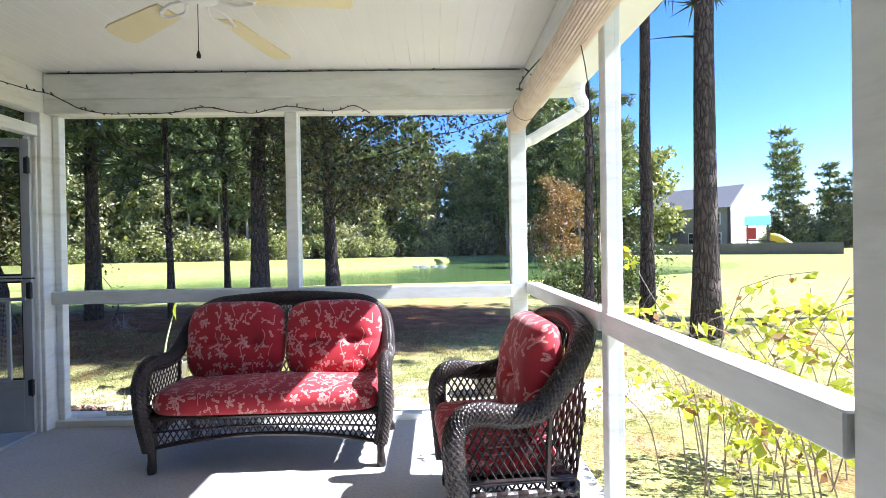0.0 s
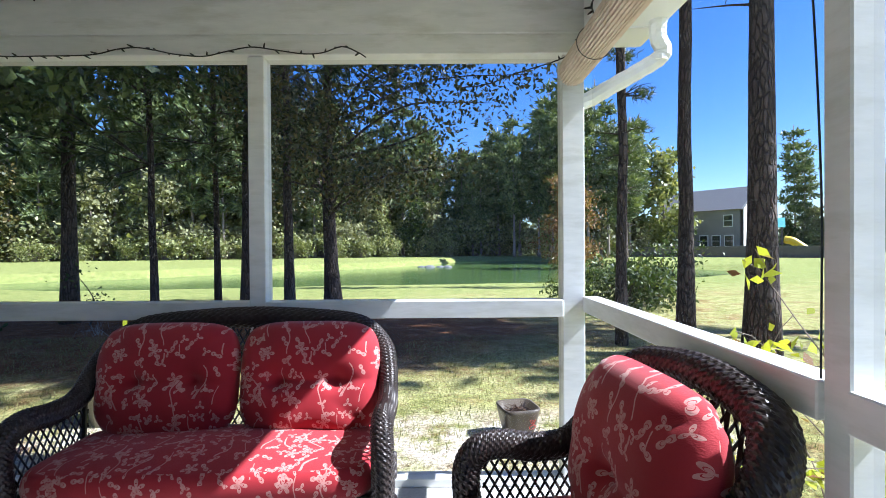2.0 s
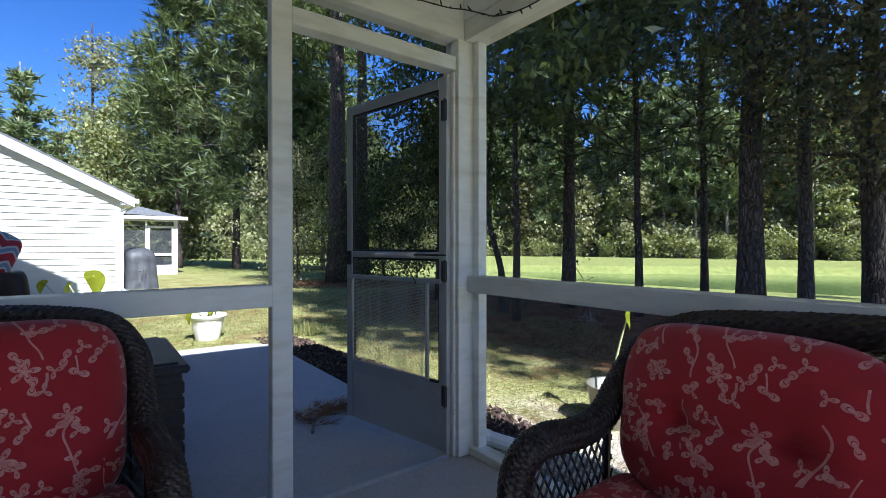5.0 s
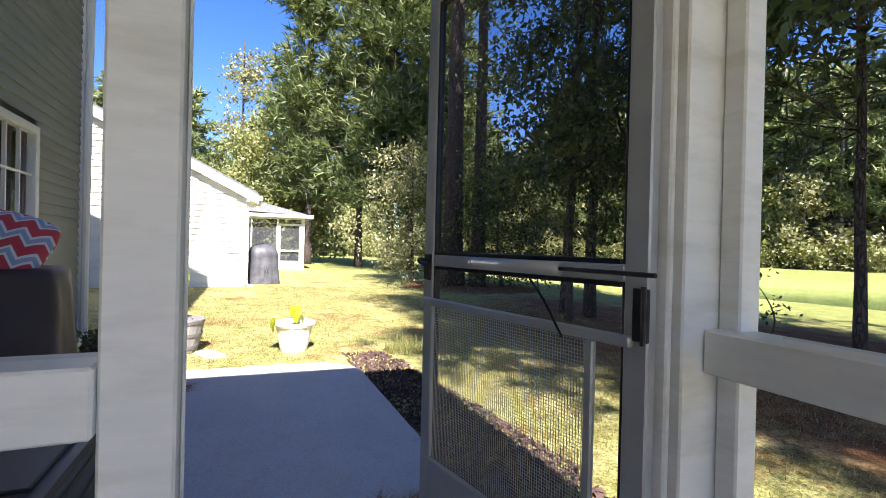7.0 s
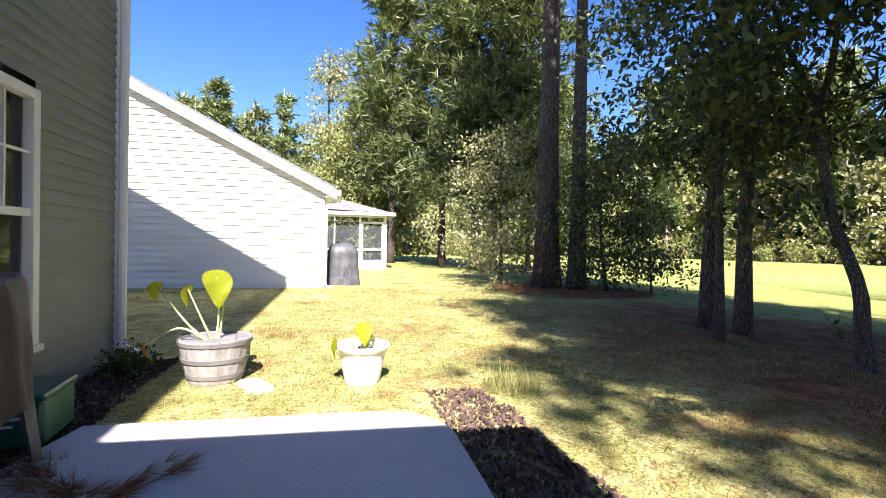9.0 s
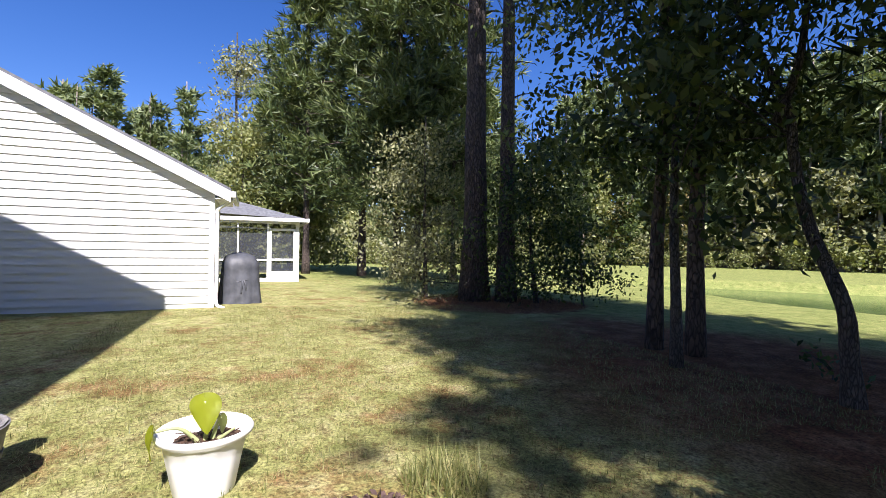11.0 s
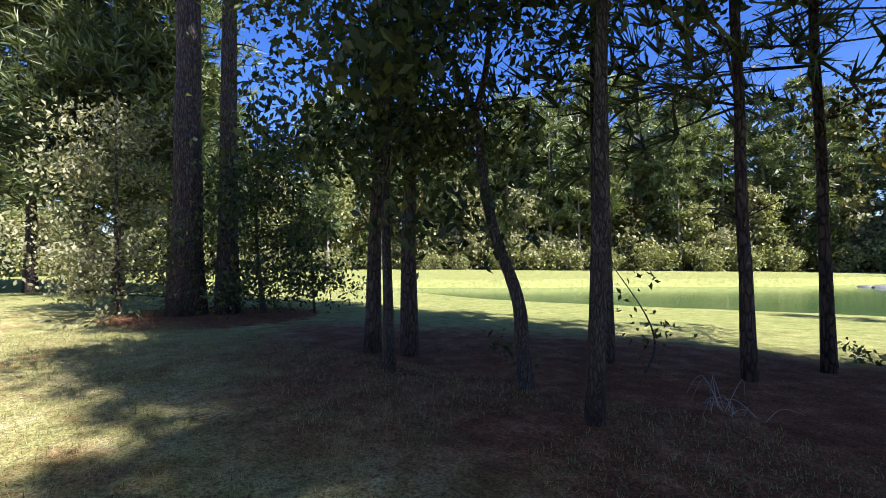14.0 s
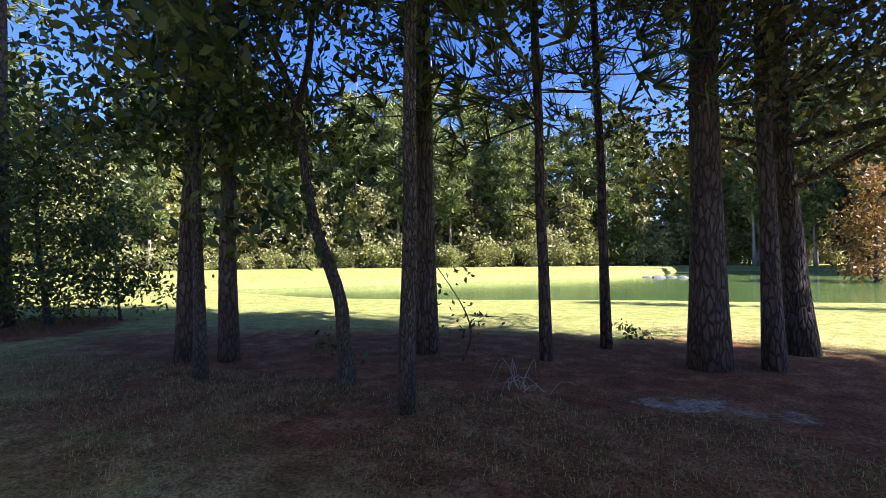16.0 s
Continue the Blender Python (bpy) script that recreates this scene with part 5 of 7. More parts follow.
def drape(w, d, h, flare, rng, top_r=0.25, nseg=72, nz=16, slump=0.0):
    """A loose cover hanging over a box: domed top, folds that deepen towards the hem."""
    bm = bmesh.new()
    ph = [rng.uniform(0, 6.28) for _ in range(6)]
    rings = []
    for j in range(nz + 1):
        v = j / nz
        z = h * v
        shrink = 1.0 if v < 0.75 else 1 - (1 - math.sqrt(max(0, 1 - ((v - 0.75) / 0.25) ** 2))) * top_r
        ring = []
        for i in range(nseg):
            a = 2 * math.pi * i / nseg
            c, s = math.cos(a), math.sin(a)
            k = 4.5
            r = (abs(c) ** k + abs(s) ** k) ** (-1 / k)
            fold = 1 + (1 - v) ** 1.2 * (flare + 0.05 * math.sin(5 * a + ph[0]) + 0.035 * math.sin(9 * a + ph[1]) + 0.02 * math.sin(16 * a + ph[2])) + 0.012 * math.sin(7 * a + 9 * v + ph[3])
            ring.append(bm.verts.new((c * r * w / 2 * fold * shrink, s * r * d / 2 * fold * shrink, z - slump * (1 + c) * v + (0.02 * math.sin(6 * a + ph[4]) if j == 0 else 0))))
        rings.append(ring)
    for a, b in zip(rings, rings[1:]):
        for i in range(nseg):
            bm.faces.new((a[i], a[(i + 1) % nseg], b[(i + 1) % nseg], b[i]))
    mid = bm.verts.new((0, 0, h - slump + 0.02))
    for i in range(nseg):
        bm.faces.new((rings[-1][i], rings[-1][(i + 1) % nseg], mid))
    return bm


rng = random.Random(4)
g = thing("covered_grill", "barbecue grill under a tied black fabric cover", "grill", m=pose(-15.3, 4.86, -0.2, 0, 0, 10))
part("cover", drape(0.86, 0.78, 1.3, 0.24, rng, 0.6), COVER_B, g, smooth=True)
bm = bmesh.new()
add_tube(bm, [(0.49 * math.cos(a), 0.44 * math.sin(a), 0.62 + 0.03 * math.sin(3 * a)) for a in np.linspace(0, 6.28, 40)], 0.014, 6)
add_tube(bm, smooth_path([(0.49, -0.02, 0.64), (0.53, -0.03, 0.5), (0.53, -0.05, 0.32)], 10), 0.02, 6)
add_tube(bm, smooth_path([(0.49, 0.02, 0.64), (0.53, 0.05, 0.52), (0.52, 0.06, 0.4)], 10), 0.018, 6)
part("tie", bm, COVER_B, g, "knotted black tie")
structure("pavement", boxed(((-16.2, 4.4, -0.3), (-14.6, 5.4, -0.17)), bevel=0.01), PATIO_M, "small concrete pad beside the neighbour's wall", "pavement")

cv = thing("covered_patio_chair", "patio chair under a brown vinyl cover, on pale wooden legs", "patio chair", m=pose(-3.47, 2.93, -0.07, 0, 0, 6))
o = part("cover", drape(0.8, 0.62, 0.66, 0.1, rng, 0.1), COVER_P, cv, "wrinkled brown vinyl cover", smooth=True)
o.location = (0, 0, 0.33)
for sx in (1, -1):
    for sy in (1, -1):
        bm = bmesh.new()
        add_tube(bm, [(sx * 0.28, sy * 0.26, 0.5), (sx * 0.33, sy * 0.31, 0.0)], [0.04, 0.03], 4)
        part("leg", bm, PALEWOOD, cv)
cu = new("cushion", finish(pillow(0.56, 0.54, 0.22, ()), "cushion", CHEVRON, True))
cu.matrix_world = pose(-3.4, 2.9, 1.07, -38, 14, 82)
tagged(cu, "red, white and blue chevron cushion on the covered chair", "cushion")

gb = thing("green_box", "dark green plastic box with pale writing under the window", "box", m=pose(-4.32, 2.9, -0.12, 0, 0, 6))
part("body", boxed(((-0.22, -0.16, 0.0), (0.22, 0.16, 0.27)), bevel=0.02), GREENBOX, gb)
part("lid", boxed(((-0.235, -0.175, 0.271), (0.235, 0.175, 0.31)), bevel=0.012), GREENBOX, gb)
part("writing", boxed(((0.222, -0.1, 0.17), (0.225, 0.06, 0.19)), ((0.222, -0.1, 0.13), (0.225, 0.02, 0.145)), bevel=0), TRIM, gb, "pale line of lettering")


# ---------- pots and plants ----------
def elephant_leaf(size, droop, rng):
    """A heart-shaped leaf with a folded midrib; its stalk meets it at the origin, tip along +x."""
    bm = bmesh.new()
    n, rows = 22, []
    for i in range(n + 1):
        u = i / n
        x = -0.28 + 1.28 * u
        half = 0.5 * (math.sin(math.pi * min(u * 1.0, 1) ** 0.62)) ** 0.8 * (1 - 0.15 * u)
        row = []
        for j in range(9):
            v = j / 4 - 1
            notch = 0.22 * max(0, 1 - abs(v) * 2.4) if u < 0.22 else 0
            y = half * v
            z = 0.16 * abs(v) ** 1.3 * half - droop * u * u + 0.03 * math.sin(u * 9 + v * 3) * abs(v)
            row.append(bm.verts.new(((x + notch * (1 - u / 0.22)) * size, y * size, z * size)))
        rows.append(row)
    for a, b in zip(rows, rows[1:]):
        for j in range(8):
            bm.faces.new((a[j], a[j + 1], b[j + 1], b[j]))
    bmesh.ops.solidify(bm, geom=list(bm.faces), thickness=0.0012)
    return bm


def stalk_leaf(t, base, mid, tip, size, yaw, tilt, material=BIGLEAF, droop=0.25):
    bm = bmesh.new()
    p = smooth_path([base, mid, tip], 14)
    add_tube(bm, p, [0.014 - 0.009 * i / 13 for i in range(14)], 7)
    s = part("stalk", bm, STEM, t, smooth=True)
    if size:
        l = part("leaf", elephant_leaf(size, droop, random), material, s, smooth=True)
        l.matrix_basis = pose(*tip, 0, tilt, yaw)


def soil(t, r, z, seed):
    rr = random.Random(seed)
    bm = bmesh.new()
    rings = [[bm.verts.new((r * q * math.cos(a), r * q * math.sin(a), z + 0.02 * (1 - q) + rr.uniform(-0.008, 0.012))) for a in np.linspace(0, 2 * math.pi, 25)[:-1]] for q in (1.0, 0.75, 0.5, 0.25)]
    for a, b in zip(rings, rings[1:]):
        for k in range(24):
            bm.faces.new((a[k], a[(k + 1) % 24], b[(k + 1) % 24], b[k]))
    bm.faces.new(rings[-1])
    for k in range(26):
        q, a = rr.uniform(0, r * 0.8), rr.uniform(0, 6.28)
        c = Vector((q * math.cos(a), q * math.sin(a), z + 0.025))
        d = Vector((rr.uniform(-1, 1), rr.uniform(-1, 1), rr.uniform(0, 0.5))).normalized() * 0.05
        add_tube(bm, [c - d, c + d], 0.003, 4)
    part("soil", bm, SOIL, t)


b = thing("half_barrel_planter", "weathered half-barrel planter holding a large elephant-ear plant", "planter", m=pose(-5.5, 3.68, ground_z(-5.5, 3.68) - 0.005))
bm = lathe([(0.0, 0.0), (0.215, 0.0), (0.225, 0.02), (0.262, 0.16), (0.288, 0.29), (0.302, 0.375), (0.302, 0.39), (0.28, 0.39), (0.276, 0.33), (0.0, 0.325)], 40)
for v in bm.verts:
    k = round(math.atan2(v.co.y, v.co.x) / (2 * math.pi / 40))
    if v.co.xy.length > 0.2 and k % 2:
        v.co.xy *= 0.985
part("tub", bm, BARREL, b)
for z0, r0 in ((0.06, 0.238), (0.2, 0.274), (0.345, 0.3)):
    part("hoop", lathe([(r0 - 0.012, z0), (r0 + 0.004, z0), (r0 + 0.011, z0 + 0.035), (r0 - 0.006, z0 + 0.035)], 40), BAND, b, "dark hoop")
soil(b, 0.277, 0.335, 3)
stalk_leaf(b, (0.0, 0.0, 0.33), (0.05, 0.03, 0.6), (0.1, 0.02, 0.93), 0.27, 35, 62)
stalk_leaf(b, (0.0, -0.02, 0.33), (0.06, -0.1, 0.55), (0.05, -0.22, 0.82), 0.15, 250, 70)
stalk_leaf(b, (0.02, -0.03, 0.33), (0.1, -0.2, 0.52), (0.08, -0.46, 0.86), 0.14, 230, 60)
stalk_leaf(b, (0.02, 0.02, 0.33), (0.0, 0.05, 0.6), (0.0, 0.06, 0.88), 0.12, 90, 50)
stalk_leaf(b, (0.03, -0.02, 0.33), (0.16, -0.25, 0.5), (0.22, -0.5, 0.37), 0.13, 280, 85, WILT, 0.6)

w = thing("white_pot", "white resin flower pot with a small yellow-leaved plant", "flower pot", m=pose(-5.22, 4.96, ground_z(-5.22, 4.96) - 0.004))
bm = lathe([(0.0, 0.0), (0.148, 0.0), (0.155, 0.012), (0.192, 0.2), (0.21, 0.29), (0.243, 0.315), (0.25, 0.335), (0.238, 0.35), (0.222, 0.335), (0.2, 0.26), (0.0, 0.255)], 44)
for v in bm.verts:
    k = round(math.atan2(v.co.y, v.co.x) / (2 * math.pi / 44))
    if 0.01 < v.co.z < 0.295 and v.co.xy.length > 0.14 and k % 4 == 0:
        v.co.xy *= 0.965
part("pot", bm, POTW, w, smooth=True)
soil(w, 0.2, 0.262, 5)
stalk_leaf(w, (0, 0, 0.26), (0.02, 0.01, 0.4), (0.04, 0.0, 0.5), 0.17, 20, 60)
stalk_leaf(w, (0.01, -0.02, 0.26), (0.05, -0.12, 0.37), (0.1, -0.24, 0.38), 0.14, 290, 75)
stalk_leaf(w, (0, 0.03, 0.26), (0.0, 0.06, 0.36), (0.03, 0.08, 0.4), 0.09, 60, 70, LEAF_LIGHT)
stalk_leaf(w, (0.0, 0.04, 0.26), (0.02, 0.1, 0.3), (0.05, 0.15, 0.34), 0, 0, 0)

m_ = thing("metal_bucket_planter", "dull metal bucket with a long-stalked elephant-ear plant", "planter", m=pose(-0.08, 6.73, ground_z(-0.08, 6.73) - 0.004))
part("bucket", lathe([(0.0, 0.0), (0.15, 0.0), (0.155, 0.01), (0.2, 0.27), (0.21, 0.285), (0.205, 0.295), (0.192, 0.285), (0.18, 0.2), (0.0, 0.195)], 36), POTM, m_, smooth=True)
soil(m_, 0.178, 0.2, 7)
stalk_leaf(m_, (-0.03, 0.0, 0.2), (0.0, 0.02, 0.5), (0.08, 0.06, 0.86), 0.16, 200, 75)
stalk_leaf(m_, (0.05, 0.03, 0.2), (0.08, 0.02, 0.27), (0.1, 0.0, 0.33), 0, 0, 0)
stalk_leaf(m_, (0.06, 0.05, 0.2), (0.12, 0.06, 0.28), (0.17, 0.02, 0.24), 0, 0, 0)

s = thing("small_square_pot", "small dark glazed square pot with a red painted motif", "flower pot", m=pose(3.17, 6.32, ground_z(3.17, 6.32) - 0.004, 0, 0, 12))
bm = bmesh.new()
prof = [(0.085, 0.0), (0.115, 0.1), (0.135, 0.2), (0.14, 0.23), (0.125, 0.23), (0.11, 0.17)]
rings = []
for r, z in prof:
    rings.append([bm.verts.new((r * math.cos(a) * (abs(math.cos(a)) ** 5 + abs(math.sin(a)) ** 5) ** -0.2, r * math.sin(a) * (abs(math.cos(a)) ** 5 + abs(math.sin(a)) ** 5) ** -0.2, z)) for a in np.linspace(0, 2 * math.pi, 41)[:-1]])
for a, c in zip(rings, rings[1:]):
    for k in range(40):
        bm.faces.new((a[k], a[(k + 1) % 40], c[(k + 1) % 40], c[k]))
bm.faces.new(rings[0][::-1]), bm.faces.new(rings[-1])
part("pot", bm, POTD, s, smooth=True)
soil(s, 0.1, 0.175, 9)
bm = bmesh.new()
add_tube(bm, [(0.06 + 0.022 * math.cos(a), -0.128 - 0.02 * math.sin(a), 0.11 + 0.022 * math.sin(a)) for a in np.linspace(0, 6.28, 18)], 0.003, 5)
for q in (-0.02, 0, 0.02):
    add_tube(bm, [(0.06 + q * 0.4, -0.133, 0.135), (0.06 + q, -0.14, 0.165)], 0.003, 5)
part("motif", bm, REDPLASTIC, s, "red painted motif")


# ---------- trees ----------
def trunk_mesh(bm, path, r0, r1, sides=12, knobs=0.06, flare=1.35):
    n = max(10, int(len(path) * 5))
    p = smooth_path(path, n)
    p = [q + Vector((noise.noise((q.z * 0.6, q.x, 1)), noise.noise((q.z * 0.6, q.y, 7)), 0)) * 0.05 * min(1, i / 4) for i, q in enumerate(p)]
    rad = [(r0 + (r1 - r0) * i / (n - 1)) * (1 + knobs * noise.noise((i * 0.7, r0 * 9, 2))) * (1 + (flare - 1) * max(0, 1 - i / (n * 0.06 + 1))) for i in range(n)]
    add_tube(bm, p, rad, sides)
    return p, rad


def limb(bm, a, b, r0, sag, rng, sides=6):
    a, b = Vector(a), Vector(b)
    m = (a + b) / 2 + Vector((rng.uniform(-1, 1), rng.uniform(-1, 1), rng.uniform(-0.2, 1) + sag)) * (b - a).length * 0.12
    p = smooth_path([a, m, b], 8)
    add_tube(bm, p, [r0 * (1 - 0.85 * i / 7) for i in range(8)], sides)
    return p


def pine(x, y, h, r, crown_from, label, seed, spread=3.2, limbs=62, tufts=17, size=0.3, group="pines by the pond", lean=(0, 0), dead=5, material=NEEDLE, per=12, width=0.045, top=0.45, bare_side=0.0):
    rng, nr = random.Random(seed), np.random.default_rng(seed)
    t = thing("pine_tree", label, "pine tree", group)
    zb = ground_z(x, y) - 0.12
    bm = bmesh.new()
    p, rad = trunk_mesh(bm, [(x, y, zb), (x + lean[0] * 0.3, y + lean[1] * 0.3, zb + h * 0.3), (x + lean[0] * 0.7, y + lean[1] * 0.7, zb + h * 0.65), (x + lean[0], y + lean[1], zb + h)], r, r * 0.28, 14)
    cs, ds = [], []
    for k in range(limbs + dead):
        alive = k < limbs
        f = rng.uniform(crown_from, 0.98) if alive else rng.uniform(crown_from * 0.55, crown_from)
        i = min(int(f * (len(p) - 1)), len(p) - 1)
        a = rng.uniform(0, 6.28) if f > bare_side else rng.uniform(-0.3, 3.44)
        L = spread * (top + (1.1 - top) * (1 - (f - crown_from) / (1 - crown_from + 1e-6))) * rng.uniform(0.6, 1.1) if alive else rng.uniform(0.4, 1.1)
        e = p[i] + Vector((math.cos(a) * L, math.sin(a) * L, L * rng.uniform(-0.25, 0.35)))
        q = limb(bm, p[i], e, rad[i] * (0.3 if alive else 0.16), 0.1, rng)
        if alive:
            for _ in range(tufts):
                u = rng.uniform(0.35, 1.0)
                c = q[min(int(u * 7), 7)] + Vector((rng.gauss(0, 0.32), rng.gauss(0, 0.32), rng.gauss(0, 0.22))) * (spread / 2.6)
                cs.append(c)
                ds.append((c - p[i]).normalized() * 0.8 + Vector((0, 0, 0.35)))
    part("trunk", bm, BARK, t, smooth=True)
    if cs:
        me = quads_mesh("crown", tuft_tris(nr, np.array(cs), np.array(ds), size, per, 0.7, width), material, True)
        c = new("crown", me)
        c.parent = t
    return t


def broadleaf(x, y, h, r, label, seed, path=None, clumps=(), limbs=14, crown_from=0.35, spread=2.4, leaves=260, size=0.13, material=LEAF, bark=BARK_S, clump_r=0.55, group="", name="broadleaf_tree", second=None, narrow=0.5, droop=0.5):
    """A leafy tree. clumps: further places (x, y, z) that a limb reaches; leaves: on each limb's clump."""
    rng, nr = random.Random(seed), np.random.default_rng(seed)
    t = thing(name, label, "tree", group)
    zb = ground_z(x, y) - 0.12
    bm = bmesh.new()
    path = path or [(x, y, zb), (x + rng.uniform(-0.2, 0.2), y + rng.uniform(-0.2, 0.2), zb + h * 0.4), (x + rng.uniform(-0.4, 0.4), y + rng.uniform(-0.4, 0.4), zb + h)]
    p, rad = trunk_mesh(bm, path, r, r * 0.2, 12)
    if second:
        trunk_mesh(bm, second, r * 0.62, r * 0.15, 10, flare=1.0)
    ends = []
    for k in range(limbs):
        f = rng.uniform(crown_from, 0.98)
        i = int(f * (len(p) - 1))
        a = rng.uniform(0, 6.28)
        L = spread * rng.uniform(0.4, 1.0) * (1.15 - 0.6 * f)
        e = p[i] + Vector((math.cos(a) * L, math.sin(a) * L, L * rng.uniform(-0.2, 0.5)))
        ends.append((limb(bm, p[i], e, rad[i] * 0.25, 0.2, rng), L))
    for c in clumps:
        c = Vector(c)
        i = min(range(len(p)), key=lambda j: (p[j] - c).length + abs(p[j].z - c.z + 0.5))
        ends.append((limb(bm, p[i], c, max(rad[i] * 0.3, 0.012), 0.3, rng), (c - p[i]).length))
    pts = []
    for q, L in ends:
        for _ in range(leaves):
            u = min(1.0, abs(rng.gauss(0.85, 0.3)))
            c = q[min(int(u * 7), 7)]
            pts.append((c.x + rng.gauss(0, clump_r * 0.6), c.y + rng.gauss(0, clump_r * 0.6), c.z + rng.gauss(0, clump_r * 0.38)))
    part("trunk", bm, bark, t, smooth=True)
    c = new("crown", quads_mesh("crown", leaf_quads(nr, pts, size, droop, narrow), material))
    c.parent = t
    return t


# the stand of trees between the porch and the pond
pine(-7.65, 10.75, 15, 0.105, 0.5, "tall pine with dark plated bark in a clump of three", 11, limbs=34, lean=(0.3, 0.2), size=0.45, width=0.08)
pine(-7.1, 10.95, 17, 0.11, 0.5, "stout pine with dark bark in a clump of three", 12, limbs=34, lean=(-0.2, 0.1), size=0.45, width=0.08)
broadleaf(-6.67, 10.1, 9, 0.07, "slender hardwood between two pines, with drooping leaves", 13, limbs=16, crown_from=0.33, spread=2.6, leaves=230, size=0.14, clumps=[(-9.2, 9.6, 3.3), (-6.2, 9.8, 3.6), (-8.6, 9.4, 2.7), (-6.6, 10.4, 2.6), (-9.6, 11.4, 2.9), (-7.0, 8.9, 4.2), (-9.8, 10.2, 5.2), (-10.4, 10.8, 4.4), (-9.4, 11.2, 6.2), (-10.6, 10.0, 5.9), (-8.8, 9.8, 5.2), (-10.2, 11.6, 6.9), (-9.0, 12.0, 5.0)])
CX, CY = -4.95, 10.4
zt = ground_z(CX, CY)
broadleaf(CX, CY, 8, 0.085, "crooked hardwood that kinks near its foot and forks above", 14,
          path=[(-4.95, 10.4, zt - 0.1), (-4.97, 10.37, zt + 0.5), (-5.01, 10.35, zt + 0.95), (-5.30, 10.37, zt + 1.7), (-5.50, 10.43, zt + 2.5), (-5.60, 10.45, zt + 3.0), (-6.20, 10.55, zt + 4.3), (-6.65, 10.65, zt + 5.6), (-6.75, 10.75, zt + 7.5)],
          second=[(-5.71, 10.45, zt + 2.85), (-5.5, 10.5, zt + 3.5), (-5.38, 10.55, zt + 4.6), (-5.28, 10.65, zt + 6.5)],
          limbs=16, crown_from=0.5, spread=2.2, leaves=230, size=0.125, narrow=0.36, droop=1.1, clumps=[(-5.98, 9.75, 3.6), (-4.88, 9.95, 3.8), (-6.98, 9.95, 3.9), (-5.58, 9.55, 4.6), (-6.48, 10.05, 4.9)])
# clumps above about 6 m are added overhead to shade the lawn
broadleaf(-3.97, 9.72, 11, 0.07, "hardwood with pale worn bark standing close before a pine", 15, crown_from=0.42, limbs=34, spread=4.0, leaves=300, size=0.13, clump_r=0.6, clumps=[(-3.4, 10.9, 4.9), (-2.7, 11.2, 5.2), (-2.2, 10.8, 4.7), (-3.0, 10.4, 5.5), (-3.0, 8.2, 6.2), (-2.0, 7.4, 6.8), (-4.2, 7.2, 6.4), (-1.0, 7.0, 7.2), (-0.2, 7.8, 6.6), (-2.8, 6.6, 7.2), (0.6, 7.0, 7.4), (-1.6, 8.8, 6.0), (-3.2, 9.2, 3.4), (-3.0, 10.0, 4.0), (-2.4, 9.6, 3.8), (1.2, 7.6, 8.0), (-1.4, 7.9, 8.2), (-3.4, 8.0, 7.6), (-2.4, 8.6, 7.0), (0.0, 8.6, 8.4), (-4.6, 8.6, 5.6)])
pine(-4.8, 12.25, 19, 0.14, 0.45, "thick old pine with deeply plated bark", 16, spread=3.8, limbs=92, tufts=20, size=0.5, per=18, width=0.055)
pine(-3.13, 12.3, 14, 0.072, 0.3, "slim pine with dark bark and dead branch stubs", 17, dead=12, lean=(-0.3, 0), size=0.4, width=0.06)
pine(-2.4, 13.44, 14, 0.072, 0.3, "slim dark pine with low needled branches", 18, dead=12, spread=2.2, lean=(-0.25, 0.1))
pine(-1.23, 12.4, 19, 0.19, 0.42, "thick dark pine near the water", 19, spread=3.8, limbs=92, tufts=20, size=0.5, per=18, width=0.055)
pine(-0.52, 12.6, 13, 0.105, 0.5, "slim dark pine beside a thick one", 20, lean=(-0.15, 0.1), spread=3.8, limbs=62, tufts=20, size=0.5, per=18, width=0.055)
# the high clumps towards the porch are added as shade casters
broadleaf(0.11, 13.8, 11, 0.19, "oak with a wide crown of turning leaves over the bank", 21, crown_from=0.3, limbs=40, spread=3.8, leaves=420, size=0.11, material=LEAF_OAK, bark=BARK, clump_r=0.65,
          clumps=[(2.6, 11.2, 3.4), (3.6, 11.6, 3.9), (3.0, 12.4, 2.9), (4.4, 11.5, 4.4), (2.0, 11.0, 4.4), (-0.6, 11.3, 3.6), (0.2, 11.0, 3.0), (1.8, 11.4, 2.6), (-1.2, 12.0, 4.4), (0.5, 8.6, 6.8), (-0.6, 8.0, 7.4), (1.4, 7.8, 7.2), (2.2, 9.0, 7.6), (0.2, 9.6, 6.2), (1.6, 9.4, 6.6), (3.0, 8.2, 8.0), (2.4, 10.2, 5.8)])
pine(5.25, 9.7, 16, 0.075, 0.5, "pine beside the porch lawn with low needled branches", 22, spread=3.0, limbs=30)
pine(6.5, 10.3, 17, 0.12, 0.55, "tall straight pine on the sunny lawn", 23, spread=3.8, limbs=120, tufts=20, size=0.5, per=18, width=0.055)
# unseen crown, dense and one-sided low down, shaped for where its shade lands
pine(6.77, 8.93, 20, 0.175, 0.46, "thick pine with rough grey-brown bark on the lawn", 24, lean=(0.1, 0.1), spread=3.7, limbs=180, tufts=22, size=0.5, per=20, width=0.055, top=0.85, bare_side=0.6, dead=2)
# added east of the view, only for the shade it throws westward
pine(12.6, 10.2, 22, 0.26, 0.42, "unseen tall pine added to shade the lawn", 31, spread=3.6, limbs=150, tufts=20, size=0.5, per=12, width=0.08)
pine(9.9, 21.5, 14, 0.2, 0.35, "bushy pine towards the pond", 25, spread=1.2, limbs=34)
